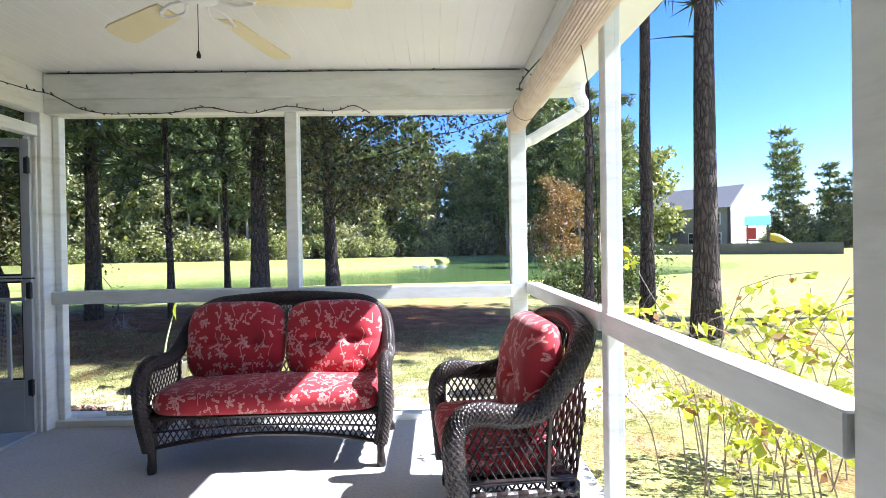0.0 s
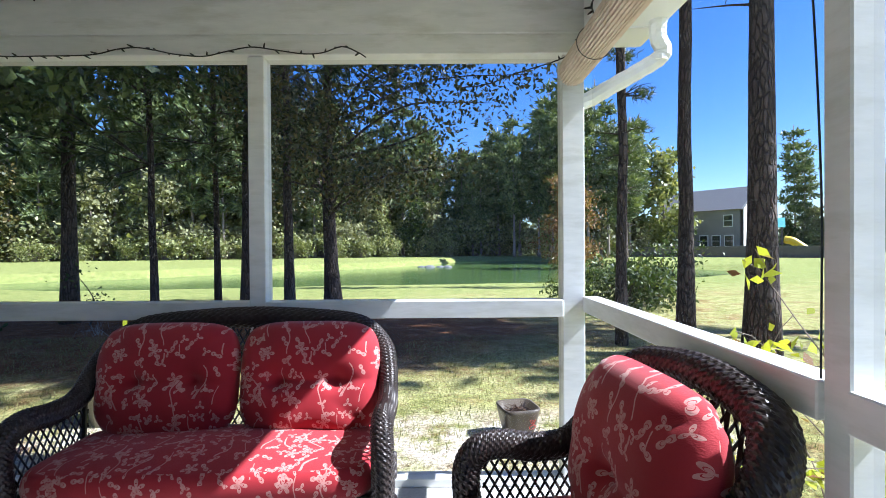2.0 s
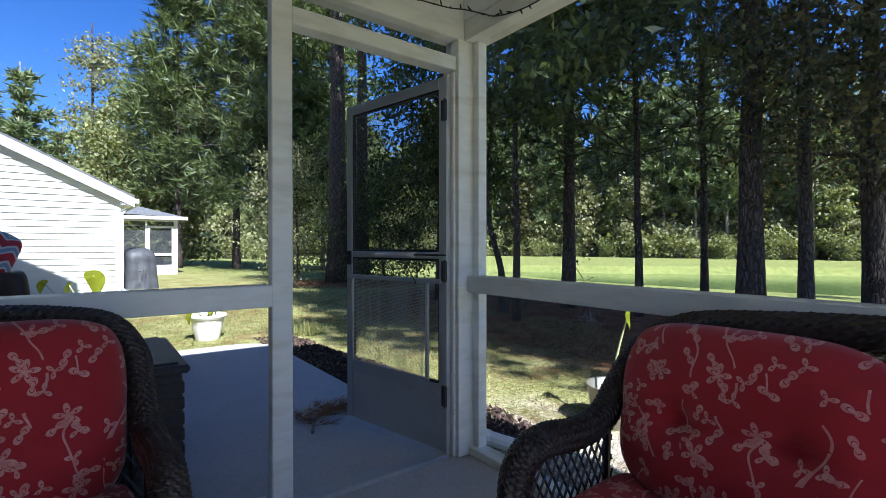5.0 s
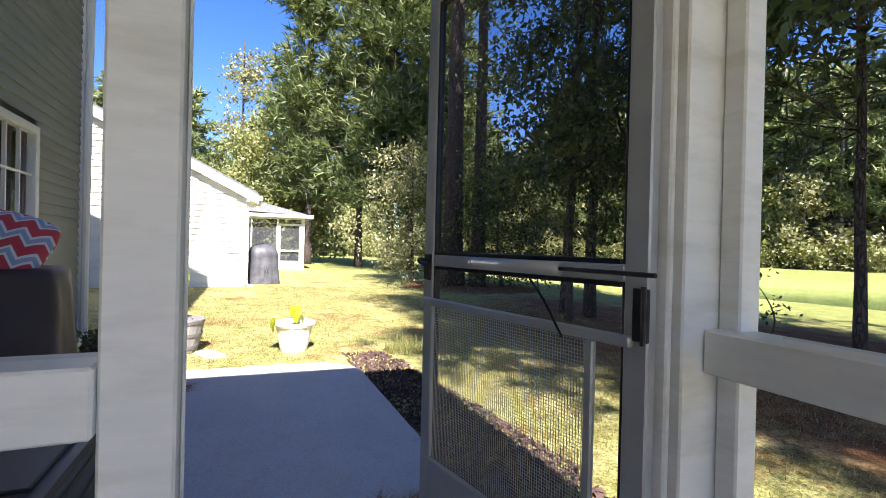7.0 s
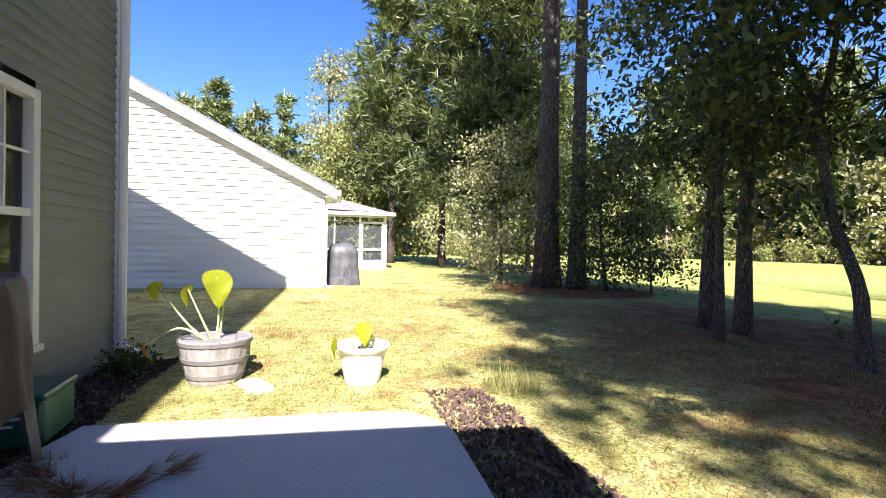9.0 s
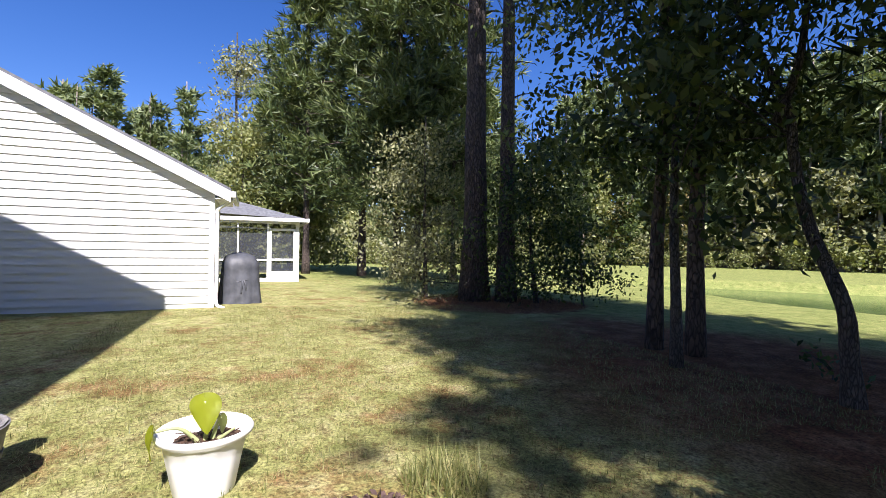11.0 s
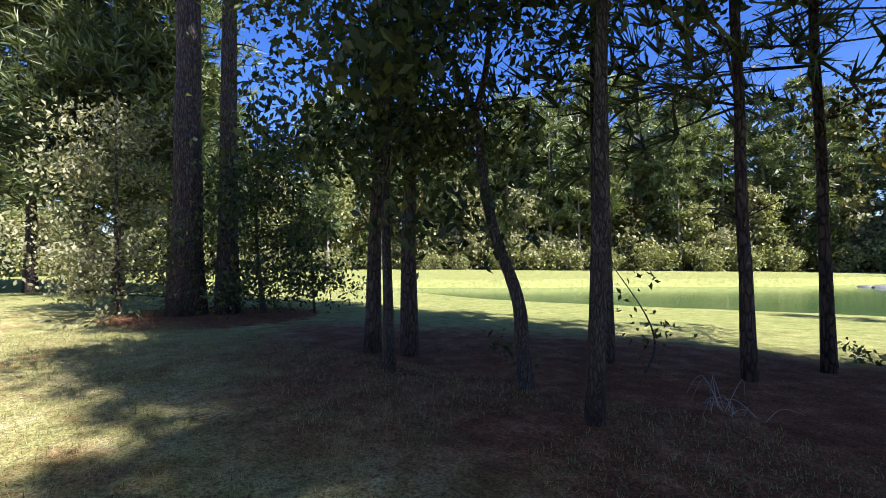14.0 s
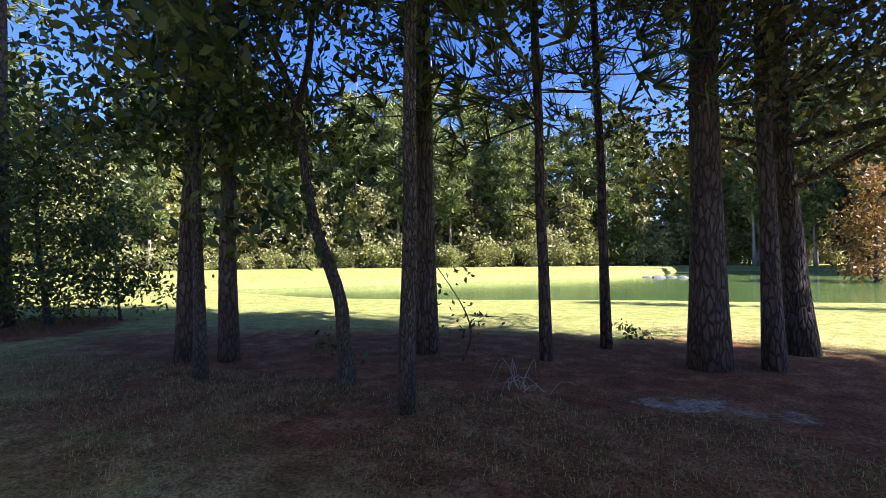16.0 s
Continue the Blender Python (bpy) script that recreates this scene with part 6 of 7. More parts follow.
# to the west: twin pines in a bed of straw, with shrubs round their feet
pine(-14.75, 11.2, 22, 0.37, 0.55, "massive pine standing in a bed of pine straw", 26, spread=4.2, limbs=90, tufts=16, size=0.4)
pine(-14.2, 11.95, 21, 0.25, 0.55, "second pine in the same straw bed", 27, spread=3.6, limbs=80, tufts=16, size=0.4)
broadleaf(-13.6, 12.6, 5.2, 0.07, "dense dark evergreen shrub round the twin pines", 28, crown_from=0.12, limbs=42, spread=2.6, leaves=230, size=0.12, clump_r=0.6, name="evergreen_shrub")
broadleaf(-15.9, 10.1, 5.6, 0.07, "loose grey-green shrub beside the twin pines", 29, crown_from=0.12, limbs=40, spread=2.3, leaves=190, size=0.12, material=LEAF_GREY, clump_r=0.55, name="grey_green_shrub")
broadleaf(-12.7, 13.5, 2.6, 0.035, "small drooping shrub at the edge of the straw bed", 30, crown_from=0.2, limbs=16, spread=1.5, leaves=90, size=0.14, clump_r=0.4, name="drooping_shrub")
for k, (x, y, h, r) in enumerate(((-26.3, 12.2, 19, 0.24), (-25.9, 13.2, 17, 0.2), (-28.5, 10.8, 18, 0.22), (-31, 8.0, 16, 0.2), (-24.8, 14.8, 13, 0.13))):
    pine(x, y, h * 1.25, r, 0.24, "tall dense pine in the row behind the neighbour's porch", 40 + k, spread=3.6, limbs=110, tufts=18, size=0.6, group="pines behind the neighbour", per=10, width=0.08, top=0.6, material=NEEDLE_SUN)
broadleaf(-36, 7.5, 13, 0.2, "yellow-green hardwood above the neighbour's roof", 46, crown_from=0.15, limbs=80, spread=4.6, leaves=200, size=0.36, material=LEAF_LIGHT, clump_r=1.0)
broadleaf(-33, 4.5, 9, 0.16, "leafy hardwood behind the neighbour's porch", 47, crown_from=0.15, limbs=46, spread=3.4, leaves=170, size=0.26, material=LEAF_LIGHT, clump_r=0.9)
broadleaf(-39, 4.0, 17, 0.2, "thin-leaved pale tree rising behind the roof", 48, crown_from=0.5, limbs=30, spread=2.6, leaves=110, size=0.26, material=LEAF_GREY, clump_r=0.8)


# ---------- the wood round the pond ----------
def forest_kinds():
    """A few far trees of each sort, each mesh built once at the origin."""
    kinds = []
    for k in range(6):
        rng, nr = random.Random(100 + k), np.random.default_rng(100 + k)
        h = rng.uniform(17, 22)
        bm = bmesh.new()
        p, rad = trunk_mesh(bm, [(0, 0, -0.2), (0.1, 0.1, h * 0.4), (0.2, -0.1, h)], 0.22, 0.05, 7)
        cs, ds = [], []
        for j in range(46):
            f = rng.uniform(0.42, 0.99)
            i = int(f * (len(p) - 1))
            a, L = rng.uniform(0, 6.28), 3.1 * math.sin(math.pi * (0.12 + 0.8 * (0.99 - f) / 0.57)) * rng.uniform(0.4, 1.15)
            for _ in range(14):
                u = rng.uniform(0.25, 1)
                c = p[i] + Vector((math.cos(a) * L * u + rng.gauss(0, 0.4), math.sin(a) * L * u + rng.gauss(0, 0.4), L * u * 0.15 + rng.gauss(0, 0.35)))
                cs.append(c), ds.append(Vector((math.cos(a), math.sin(a), 0.5)))
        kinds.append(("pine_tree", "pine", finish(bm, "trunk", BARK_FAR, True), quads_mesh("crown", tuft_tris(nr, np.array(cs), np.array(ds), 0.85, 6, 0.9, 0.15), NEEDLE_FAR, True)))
    for k in range(6):
        rng, nr = random.Random(200 + k), np.random.default_rng(200 + k)
        h = rng.uniform(11, 17)
        bm = bmesh.new()
        p, rad = trunk_mesh(bm, [(0, 0, -0.2), (rng.uniform(-0.3, 0.3), 0.1, h * 0.4), (rng.uniform(-0.6, 0.6), -0.1, h)], 0.16, 0.03, 7)
        pts = []
        for j in range(40):
            f = rng.uniform(0.14, 0.99)
            i = int(f * (len(p) - 1))
            a, L = rng.uniform(0, 6.28), 3.0 * rng.uniform(0.25, 1.0) * (1.1 - 0.6 * f)
            e = p[i] + Vector((math.cos(a) * L, math.sin(a) * L, 0.3 * L))
            for _ in range(64):
                pts.append((e.x + rng.gauss(0, 0.6), e.y + rng.gauss(0, 0.6), e.z + rng.gauss(0, 0.42)))
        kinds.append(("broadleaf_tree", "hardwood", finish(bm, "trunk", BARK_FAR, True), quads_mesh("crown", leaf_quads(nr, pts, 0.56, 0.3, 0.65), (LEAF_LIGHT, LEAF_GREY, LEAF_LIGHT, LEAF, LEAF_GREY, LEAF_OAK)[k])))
    for k in range(3):
        rng, nr = random.Random(300 + k), np.random.default_rng(300 + k)
        pts = []
        bm = bmesh.new()
        for j in range(22):
            a, q, z = rng.uniform(0, 6.28), rng.uniform(0.2, 1.7), rng.uniform(0.3, 2.6)
            limb(bm, (0, 0, -0.15), (math.cos(a) * q, math.sin(a) * q, z), 0.03, 0.2, rng, 4)
            for _ in range(50):
                pts.append((math.cos(a) * q + rng.gauss(0, 0.4), math.sin(a) * q + rng.gauss(0, 0.4), max(0, z + rng.gauss(0, 0.3))))
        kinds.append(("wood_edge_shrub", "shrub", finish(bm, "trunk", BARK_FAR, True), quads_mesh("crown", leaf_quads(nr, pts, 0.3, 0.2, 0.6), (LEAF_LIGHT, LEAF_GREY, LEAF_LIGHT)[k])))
    return kinds


KINDS = forest_kinds()


def far_tree(k, x, y, s, rz, label, group, crown=None):
    name, cat, tr, cr = KINDS[k]
    t = thing(name, label, "tree" if cat != "shrub" else "shrub", group, m=Matrix.LocRotScale((x, y, ground_z(x, y)), Euler((0, 0, rz)), (s, s, s * 1.0)))
    a, b = new("trunk", tr), new("crown", cr)
    a.parent = b.parent = t
    return t


def forest(line, rows, gap, seed, group, scale=1.0, shrubs=(-2.2, 0.6, 4.0), pines=False):
    rng = random.Random(seed)
    for (x0, y0), (x1, y1) in zip(line, line[1:]):
        L = math.hypot(x1 - x0, y1 - y0)
        nx, ny = -(y1 - y0) / L, (x1 - x0) / L
        for row in range(rows):
            n = max(1, int(L / (gap * (1 + 0.12 * row))))
            for i in range(n):
                u = (i + rng.uniform(0.1, 0.9)) / n
                d = row * 3.2 + rng.uniform(-1.4, 1.4)
                x, y = x0 + (x1 - x0) * u + nx * d, y0 + (y1 - y0) * u + ny * d
                k = rng.choice((0, 1, 2, 3, 4, 5, 6, 7, 8, 9, 10)) if row else rng.choice((0, 2, 4, 6, 7, 8, 9, 10, 11))
                k = k % 6 if pines and row < 3 else k
                lab = "tall bare-stemmed pine at the edge of the wood" if k < 6 else "leafy hardwood at the sunlit edge of the wood"
                far_tree(k, x, y, (scale + 0.1 * row) * rng.uniform(0.85, 1.25) * (0.8 if row == 0 and k > 5 else 1.0), rng.uniform(0, 6.28), lab, group)
        if shrubs:
            n = int(L / 1.5)
            for i in range(n):
                u = (i + rng.uniform(0.1, 0.9)) / n
                d = shrubs[i % 3] + rng.uniform(-0.6, 0.6)
                far_tree(12 + i % 3, x0 + (x1 - x0) * u + nx * d, y0 + (y1 - y0) * u + ny * d, rng.uniform(0.8, 1.3) * (1, 1.5, 2.3)[i % 3], rng.uniform(0, 6.28), "leafy shrub along the foot of the wood", "shrubs at the wood's edge")


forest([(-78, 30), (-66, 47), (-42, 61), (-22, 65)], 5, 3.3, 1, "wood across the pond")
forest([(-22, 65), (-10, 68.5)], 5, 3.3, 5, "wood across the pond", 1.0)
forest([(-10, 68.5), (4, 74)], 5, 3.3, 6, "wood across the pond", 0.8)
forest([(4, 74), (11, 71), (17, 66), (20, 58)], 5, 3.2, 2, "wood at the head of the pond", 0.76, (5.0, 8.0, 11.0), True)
forest([(-52, -30), (-50, -8), (-58, 12), (-78, 30)], 3, 2.7, 3, "wood behind the neighbour", 0.6)
forest([(68, 93), (84, 80), (97, 62), (104, 46)], 3, 4.5, 4, "wood behind the far house", 0.78)
for k_, (x_, y_) in enumerate(((3, 80), (6, 77), (8, 80), (10, 76), (12, 79), (1, 76), (14, 75), (17, 72), (19, 69), (21, 66), (23, 62), (24, 57))):
    far_tree(k_ % 11, x_, y_, 0.86, k_ * 1.3, "tall tree at the head of the pond", "wood at the head of the pond")
for k_ in range(9):
    far_tree(12 + k_ % 3, 0.5 + k_ * 1.3, 77.5 - 0.3 * k_, 2.0 + 0.1 * (k_ % 3), k_ * 2.1, "leafy shrub at the foot of the wood", "shrubs at the wood's edge")
# a russet tree and bushes by the water on the sunny side
broadleaf(14.6, 46, 9, 0.16, "russet autumn tree beyond the pond's end", 61, crown_from=0.2, limbs=40, spread=3.6, leaves=110, size=0.3, material=LEAF_AUT, clump_r=0.9)
for k, (x, y, h) in enumerate(((7.0, 14.2, 1.5), (8.0, 14.8, 1.4), (6.4, 15.4, 1.3))):
    broadleaf(x, y, h, 0.04, "dark bushy shrub beside the pond lawn", 62 + k, crown_from=0.08, limbs=22, spread=1.3, leaves=120, size=0.11, clump_r=0.4, name="lawn_shrub", group="bushes by the lawn")


# ---------- far house, fence and play set ----------
def far_house():
    t = thing("far_house", "grey two-storey house beyond the lawn with a gable end with its sunlit side put into a paler colour", "house", m=pose(39.2, 66.0, -0.1, 0, 0, -55))
    part("wall", boxed(((-5.2, -4, 0), (5.2, 4, 5.6)), bevel=0.02), SIDING_FAR, t)
    bm = bmesh.new()
    v = [bm.verts.new(p) for p in ((-5.6, -4.5, 5.5), (5.6, -4.5, 5.5), (5.6, 4.5, 5.5), (-5.6, 4.5, 5.5), (-5.6, 0, 8.6), (5.6, 0, 8.6))]
    bm.faces.new((v[0], v[1], v[5], v[4])), bm.faces.new((v[2], v[3], v[4], v[5])), bm.faces.new((v[0], v[4], v[3])), bm.faces.new((v[1], v[2], v[5])), bm.faces.new((v[0], v[3], v[2], v[1]))
    part("roof", bm, SHINGLE, t, "dark shingled roof")
    # paler sheet over the gable: sunlit end against shaded grey front, done in colour
    bm = bmesh.new()
    q = [bm.verts.new(p) for p in ((5.63, -4.0, 0.0), (5.63, 4.0, 0.0), (5.63, 4.0, 5.5), (5.63, 0, 8.4), (5.63, -4.0, 5.5))]
    bm.faces.new(q)
    part("gable", bm, SIDING_W, t, "gable end with its sunlit side put into a paler colour")
    for x, z in ((-3.6, 3.4), (-0.6, 3.4), (3.9, 3.4), (1.0, 0.9), (2.5, 0.9), (4.0, 0.9)):
        w = part("window", boxed(((x - 0.55, -4.06, z), (x + 0.55, -4.0, z + 1.5)), bevel=0.01), TRIM, t)
        part("pane", boxed(((x - 0.45, -4.08, z + 0.1), (x + 0.45, -4.061, z + 0.72)), ((x - 0.45, -4.08, z + 0.78), (x + 0.45, -4.061, z + 1.4)), bevel=0), GLASS, w)
    bm = bmesh.new()
    v = [bm.verts.new(p) for p in ((-5, -6.8, 2.4), (-0.6, -6.8, 2.4), (-0.6, -4, 3.2), (-5, -4, 3.2), (-2.8, -6.8, 3.1), (-2.8, -4, 3.3))]
    bm.faces.new((v[0], v[4], v[5], v[3])), bm.faces.new((v[4], v[1], v[2], v[5])), bm.faces.new((v[0], v[1], v[4]))
    part("porch_roof", bm, SHINGLE, t)
    for x in (-4.9, -2.8, -0.7):
        part("porch_post", boxed(((x - 0.08, -6.75, 0), (x + 0.08, -6.6, 2.45))), TRIM, t)


far_house()
f = thing("board_fence", "low weathered board fence along the far lawn", "fence")
me = finish(boxed(((-0.07, -0.012, 0.0), (0.07, 0.012, 1.35)), bevel=0.004), "board", FENCE)
for k in range(130):
    u = k / 129
    x, y = 27 + 19 * u, 62 - 11 * u
    o = new("board", me)
    o.parent = f
    o.matrix_basis = pose(x, y, ground_z(x, y) - 0.05, 0, 0, -30) @ Matrix.Diagonal((1.2, 1, 1 + 0.03 * math.sin(k * 3.7), 1))
ps = thing("play_set", "garden play set with a yellow slide and teal canopy", "play set", m=pose(41.0, 57.0, -0.25, 0, 0, -35))
for x in (-1, 1):
    for y in (-1, 1):
        part("post", boxed(((x - 0.08, y - 0.08, 0), (x + 0.08, y + 0.08, 3.4))), FENCE, ps)
part("deck", boxed(((-1.2, -1.2, 1.4), (1.2, 1.2, 1.55))), FENCE, ps)
bm = bmesh.new()
v = [bm.verts.new(p) for p in ((-1.3, -1.3, 3.3), (1.3, -1.3, 3.3), (1.3, 1.3, 3.3), (-1.3, 1.3, 3.3), (-1.3, 0, 4.4), (1.3, 0, 4.4))]
bm.faces.new((v[0], v[1], v[5], v[4])), bm.faces.new((v[2], v[3], v[4], v[5]))
part("canopy", bm, TEAL, ps, "teal canopy")
bm = bmesh.new()
add_tube(bm, smooth_path([(1.2, 0, 1.9), (2.0, 0, 1.7), (3.0, 0, 0.9), (3.8, 0, 0.5)], 20), 0.45, 14)
part("slide", bm, YELLOW, ps, "yellow tube slide", smooth=True)
part("panel", boxed(((-1.1, -1.25, 1.6), (-0.1, -1.2, 3.0))), REDPLASTIC, ps, "red panel")


# ---------- small growth and litter ----------
def bush_by_porch():
    """Straggly rose-like bush by the sunny side of the porch, thin canes and yellow-green leaves."""
    rng, nr = random.Random(71), np.random.default_rng(71)
    t = thing("straggly_bush", "straggly thin-caned bush with yellow-green leaves against the porch", "bush")
    bm = bmesh.new()
    pts = []
    for k in range(58):
        x, y = 4.5 + rng.uniform(-0.45, 0.6), 4.1 + rng.uniform(-0.8, 0.7)
        z = ground_z(x, y)
        a, h = rng.uniform(0, 6.28), rng.uniform(0.5, 1.25)
        L = rng.uniform(0.15, 0.45)
        q = smooth_path([(x, y, z - 0.03), (x + math.cos(a) * L * 0.3, y + math.sin(a) * L * 0.3, z + h * 0.6), (x + math.cos(a) * L, y + math.sin(a) * L, z + h)], 9)
        add_tube(bm, q, [0.0045 - 0.0003 * i for i in range(9)], 5)
        for _ in range(5):
            c = q[rng.randrange(3, 9)]
            e = c + Vector((rng.uniform(-0.18, 0.25), rng.gauss(0, 0.14), rng.uniform(-0.02, 0.16)))
            add_tube(bm, [c, (c + e) / 2 + Vector((0, 0, 0.02)), e], 0.0018, 4)
            for _ in range(6):
                pts.append(tuple(c + (e - c) * rng.uniform(0.3, 1.1) + Vector((rng.gauss(0, 0.03), rng.gauss(0, 0.03), rng.gauss(0, 0.03)))))
    part("canes", bm, STICK, t)
    a, b = pts[::5], [p for i, p in enumerate(pts) if i % 5]
    part_me = quads_mesh("leaves", leaf_quads(nr, b, 0.062, 0.1, 0.66), BIGLEAF)
    o = new("leaves", part_me)
    o.parent = t
    o = new("turning_leaves", quads_mesh("turning_leaves", leaf_quads(nr, a, 0.06, 0.1, 0.6), LEAF_AUT))
    o.parent = t
    tagged(o, "orange turning leaves")


bush_by_porch()
broadleaf(-5.7, 2.85, 0.34, 0.012, "low dark shrub in the mulch by the house corner", 73, crown_from=0.1, limbs=16, spread=0.35, leaves=60, size=0.05, clump_r=0.13, name="foundation_shrub")
broadleaf(-4.2, 11.9, 1.5, 0.018, "thin sapling with a few leaves beside a pine", 74, crown_from=0.3, limbs=8, spread=0.5, leaves=12, size=0.075, clump_r=0.2, name="sapling")
broadleaf(-1.9, 14.6, 0.35, 0.012, "tiny leafy seedling on the lawn", 75, crown_from=0.2, limbs=7, spread=0.35, leaves=8, size=0.1, clump_r=0.12, name="seedling")
broadleaf(-5.6, 11.2, 0.5, 0.012, "tiny leafy seedling under the pines", 76, crown_from=0.2, limbs=7, spread=0.35, leaves=6, size=0.1, clump_r=0.12, name="seedling")


def litter(name, label, category, cx, cy, n, L, r, spread, seed, material, z=None, rise=0.1):
    rng = random.Random(seed)
    t = thing(name, label, category)
    bm = bmesh.new()
    for k in range(n):
        a = rng.uniform(0, 6.28)
        x, y = cx + rng.gauss(0, spread), cy + rng.gauss(0, spread)
        z0 = (ground_z(x, y) if z is None else z) + 0.006
        l = L * rng.uniform(0.5, 1.1)
        q = smooth_path([(x, y, z0), (x + math.cos(a) * l * 0.5, y + math.sin(a) * l * 0.5, z0 + rise * rng.uniform(0.2, 1)), (x + math.cos(a + rng.uniform(-0.6, 0.6)) * l, y + math.sin(a) * l, z0 + rng.uniform(0, 0.3) * rise)], 7)
        add_tube(bm, q, [r * (1 - 0.1 * i) for i in range(7)], 4)
    part("twigs", bm, material, t)
    return t


litter("fallen_twigs", "small heap of pale dry twigs on pine straw", "twigs", -3.1, 10.75, 16, 0.34, 0.003, 0.1, 81, CHIP, rise=0.3)


def fallen_branch(name, label, pts, seed, needles, z):
    rng, nr = random.Random(seed), np.random.default_rng(seed)
    t = thing(name, label, "branch")
    bm = bmesh.new()
    p = smooth_path([(x, y, z + 0.014) for x, y in pts], 24)
    add_tube(bm, p, [0.011 - 0.0003 * i for i in range(24)], 6)
    cs, ds = [], []
    for k in range(30):
        c = p[rng.randrange(4, 24)]
        a = rng.uniform(0, 6.28)
        e = c + Vector((math.cos(a), math.sin(a), 0.1)) * rng.uniform(0.03, 0.11)
        add_tube(bm, [c, e], 0.003, 4)
        for _ in range(3):
            cs.append(e + Vector((rng.gauss(0, 0.025), rng.gauss(0, 0.025), 0.012)))
            ds.append(((p[-1] - p[0]).normalized()) * 0.9 + Vector((math.cos(a) * 0.45, math.sin(a) * 0.45, 0.05)))
    part("stem", bm, STICK, t)
    v = tuft_tris(nr, np.array(cs), np.array(ds), 0.13, needles, 0.3, 0.014)
    v[:, 2] = np.clip(v[:, 2], z + 0.004, z + 0.06)
    o = new("needles", quads_mesh("needles", v, STRAW, True))
    o.parent = t


fallen_branch("pine_branch", "dry brown pine branch fallen on the patio", [(-3.02, 3.38), (-3.2, 3.6), (-3.38, 3.82), (-3.6, 4.0)], 82, 9, -0.07)
fallen_branch("pine_branch", "dry brown pine branch lying by the covered chair", [(-3.25, 3.66), (-3.5, 3.45), (-3.7, 3.2)], 83, 9, -0.07)
fallen_branch("pine_branch", "clump of dry pine needles by the door", [(-1.0, 4.8), (-1.2, 4.9), (-1.35, 5.06), (-1.25, 5.2)], 84, 12, -0.07)
cs_ = thing("flat_stone", "pale flat stone lying by the planter", "stone", m=pose(-5.22, 4.06, ground_z(-5.22, 4.06) - 0.01, 0, 0, 30))
part("slab", drape(0.42, 0.2, 0.04, 0.1, random.Random(6), 0.2, 28, 5), CHIP, cs_)
for k, (x, y, s_) in enumerate(((1.5, 51, 0.7), (2.6, 51.5, 0.55), (3.3, 50.7, 0.6), (0.6, 51.6, 0.5))):
    r_ = thing("pond_rock", "grey rock standing in the pond", "rock", "rocks in the pond")
    bm = bmesh.new()
    bmesh.ops.create_icosphere(bm, subdivisions=2, radius=0.7 * s_)
    for v in bm.verts:
        v.co = Vector((v.co.x * 1.3, v.co.y, v.co.z * 0.6)) * (1 + 0.25 * noise.noise(v.co * 2 + Vector((k, 0, 0))))
    part("stone", bm, ROCK, r_)
    r_.location = (x, y, -1.05)

# mulch of bark chips beside the patio
rng, nr = random.Random(90), np.random.default_rng(90)
pts = []
while len(pts) < 5200:
    x, y = rng.uniform(-4.85, -0.25), rng.uniform(5.47, 6.3)
    if y < 6.22 - 0.35 * max(0, -2.2 - x) * 0.3 + 0.1 * noise.noise((x * 2, 0, 0)) and not (x < -4.2 and y < 5.64 and rng.random() < 0.4):
        pts.append((x, y, ground_z(x, y) + 0.012))
for _ in range(2600):
    x, y = rng.uniform(-6.3, -3.8), rng.uniform(2.57, 3.15)
    pts.append((x, y, ground_z(x, y) + 0.012))
v = leaf_quads(nr, pts, 0.05, 0.0, 0.5)
me = quads_mesh("bark_mulch", v, grained("bark_mulch_chips", (0.035, 0.022, 0.02), (0.14, 0.085, 0.07), 14, 0.9))
tagged(new("bark_mulch", me), "dark bark mulch along the patio and the house wall", "mulch", kind="stuff")

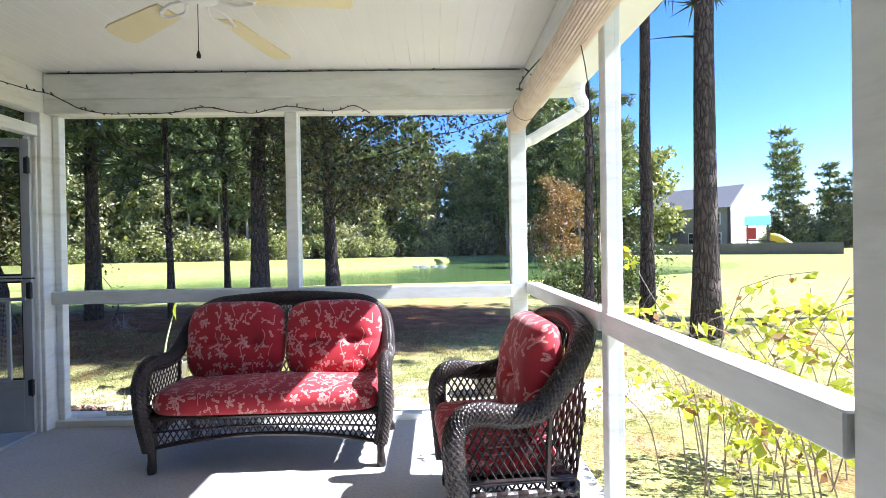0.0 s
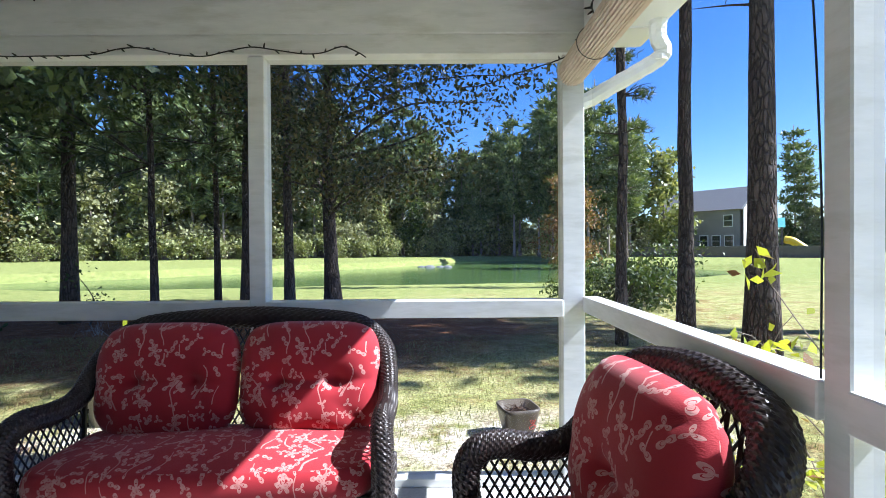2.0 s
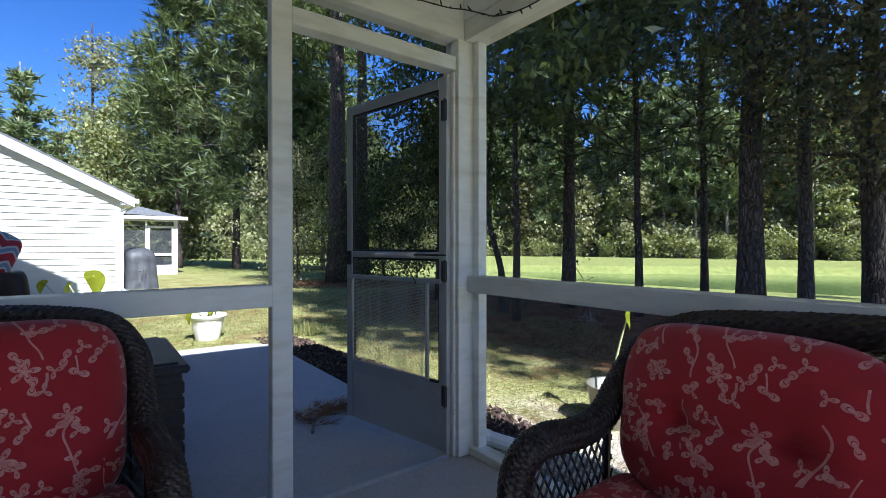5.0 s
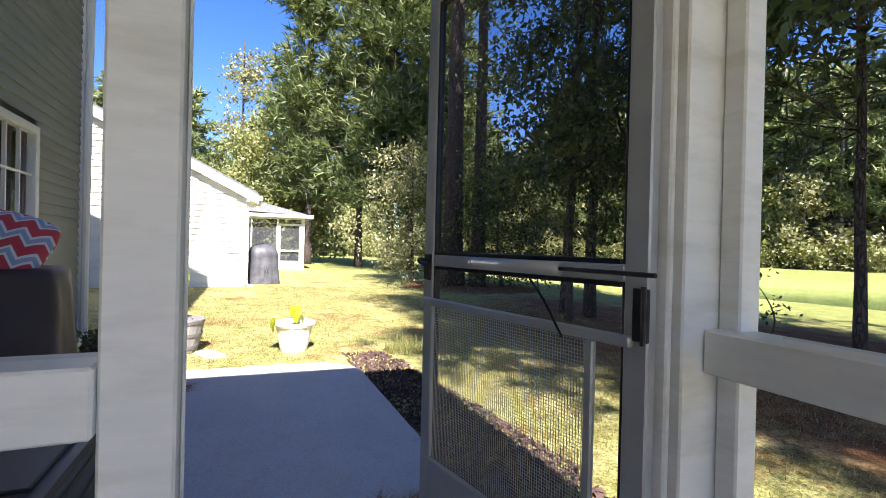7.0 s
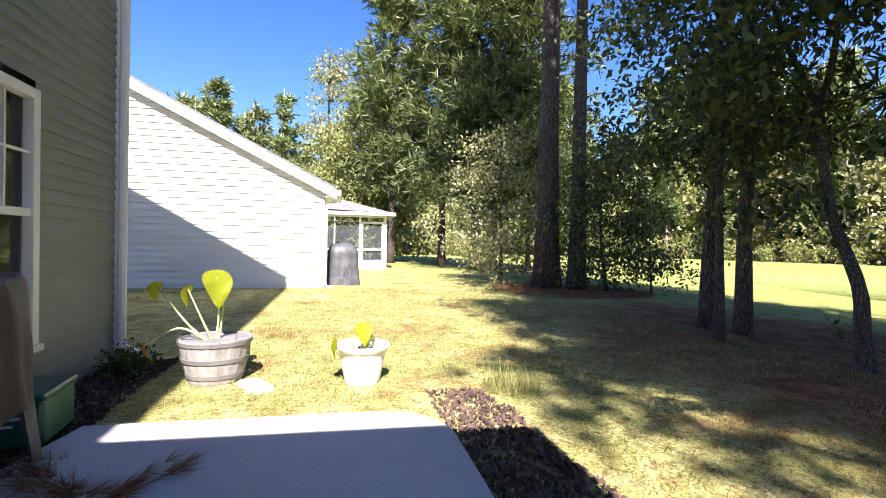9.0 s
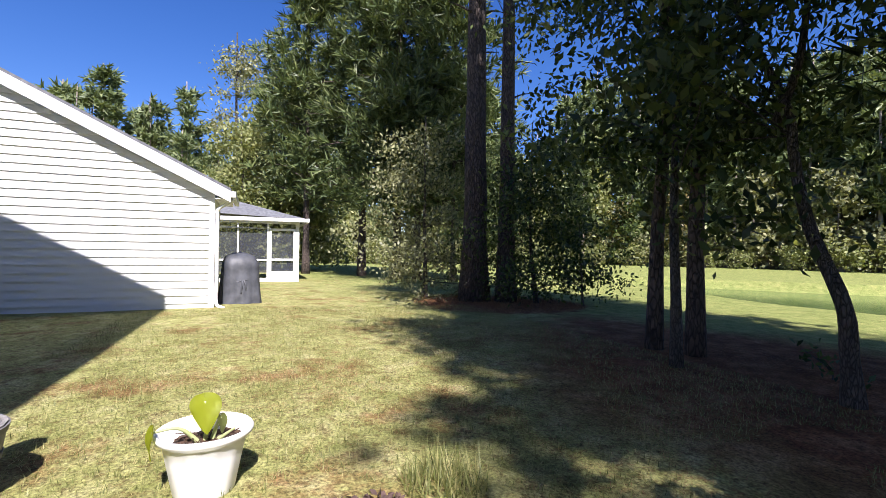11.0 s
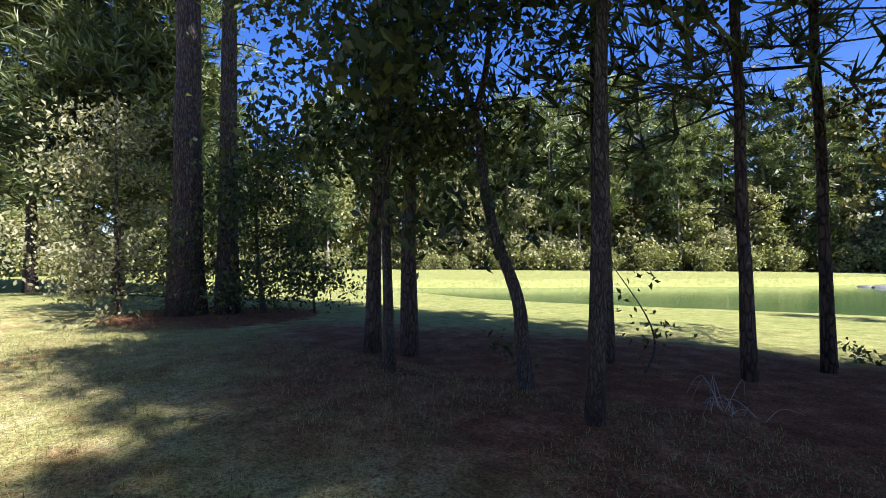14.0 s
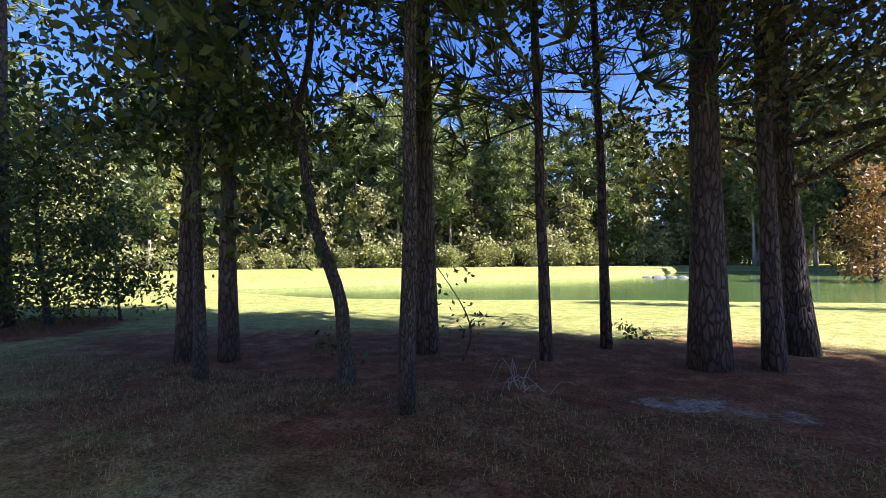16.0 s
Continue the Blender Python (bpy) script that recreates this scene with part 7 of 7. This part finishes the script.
# blades of grass and loose needles on the lawn near the walk
def strew(name, label, n, area, size, material, seed, lie, keep=None, width=0.06):
    nr = np.random.default_rng(seed)
    x0, y0, x1, y1 = area
    xy = nr.uniform((x0, y0), (x1, y1), (n, 2))
    if keep is not None:
        xy = xy[[keep(x, y) for x, y in xy]]
    z = np.array([ground_z(x, y) for x, y in xy])
    n = len(xy)
    d = nr.normal(size=(n, 3))
    d[:, 2] = np.abs(d[:, 2]) * lie + 0.02
    d /= np.linalg.norm(d, axis=1)[:, None]
    s = np.cross(d, np.array([0, 0, 1.0]))
    s /= np.linalg.norm(s, axis=1)[:, None] + 1e-9
    L = (size * nr.uniform(0.5, 1.3, n))[:, None]
    c = np.column_stack([xy, z + 0.004])
    v = np.stack([c - s * L * width, c + s * L * width, c + d * L], 1).reshape(-1, 3)
    tagged(new(name, quads_mesh(name, v, material, True)), label, category="grass" if "grass" in name else "pine straw", kind="stuff")


on_lawn = lambda x, y: not (-4.4 < x < 3.5 and y < 5.5) and not (-6.5 < x < -3.7 and y < 3.2) and not (-4.6 < x < -0.2 and y < 6.25) and not (x > 3.4 and y < 5.4 and x < 3.5)
sparse = lambda x, y: on_lawn(x, y) and noise.noise((x * 0.8, y * 0.8, 5)) > -0.25
strew("grass_blades", "short sparse lawn grass, half of it dry", 95000, (-13.8, 2.9, -3.9, 10.5), 0.045, GRASS_BLADE, 91, 1.6, sparse)
strew("grass_blades", "short dry lawn grass before the porch", 60000, (-3.9, 5.45, 6.5, 10.5), 0.045, GRASS_BLADE, 92, 1.6, sparse)
strew("fallen_needles", "brown pine needles strewn over the lawn", 60000, (-10.5, 3.0, 5.5, 12.5), 0.09, STRAW, 93, 0.12, lambda x, y: on_lawn(x, y) and noise.noise((x * 0.5, y * 0.5, 9)) > -0.1 + 0.4 * (y < 7), 0.018)
strew("straw_mound", "rust-brown pine straw round the twin pines", 26000, (-17.0, 9.2, -11.8, 14.0), 0.13, STRAW, 94, 0.35, lambda x, y: ((x + 14.1) / 2.5) ** 2 + ((y - 11.6) / 2.4) ** 2 < 1, 0.025)
strew("grass_tuft", "clump of long grass at the patio corner", 700, (-5.1, 5.95, -4.5, 6.5), 0.2, GRASS_BLADE, 95, 1.8, lambda x, y: (x + 4.8) ** 2 + (y - 6.22) ** 2 < 0.06, 0.018)
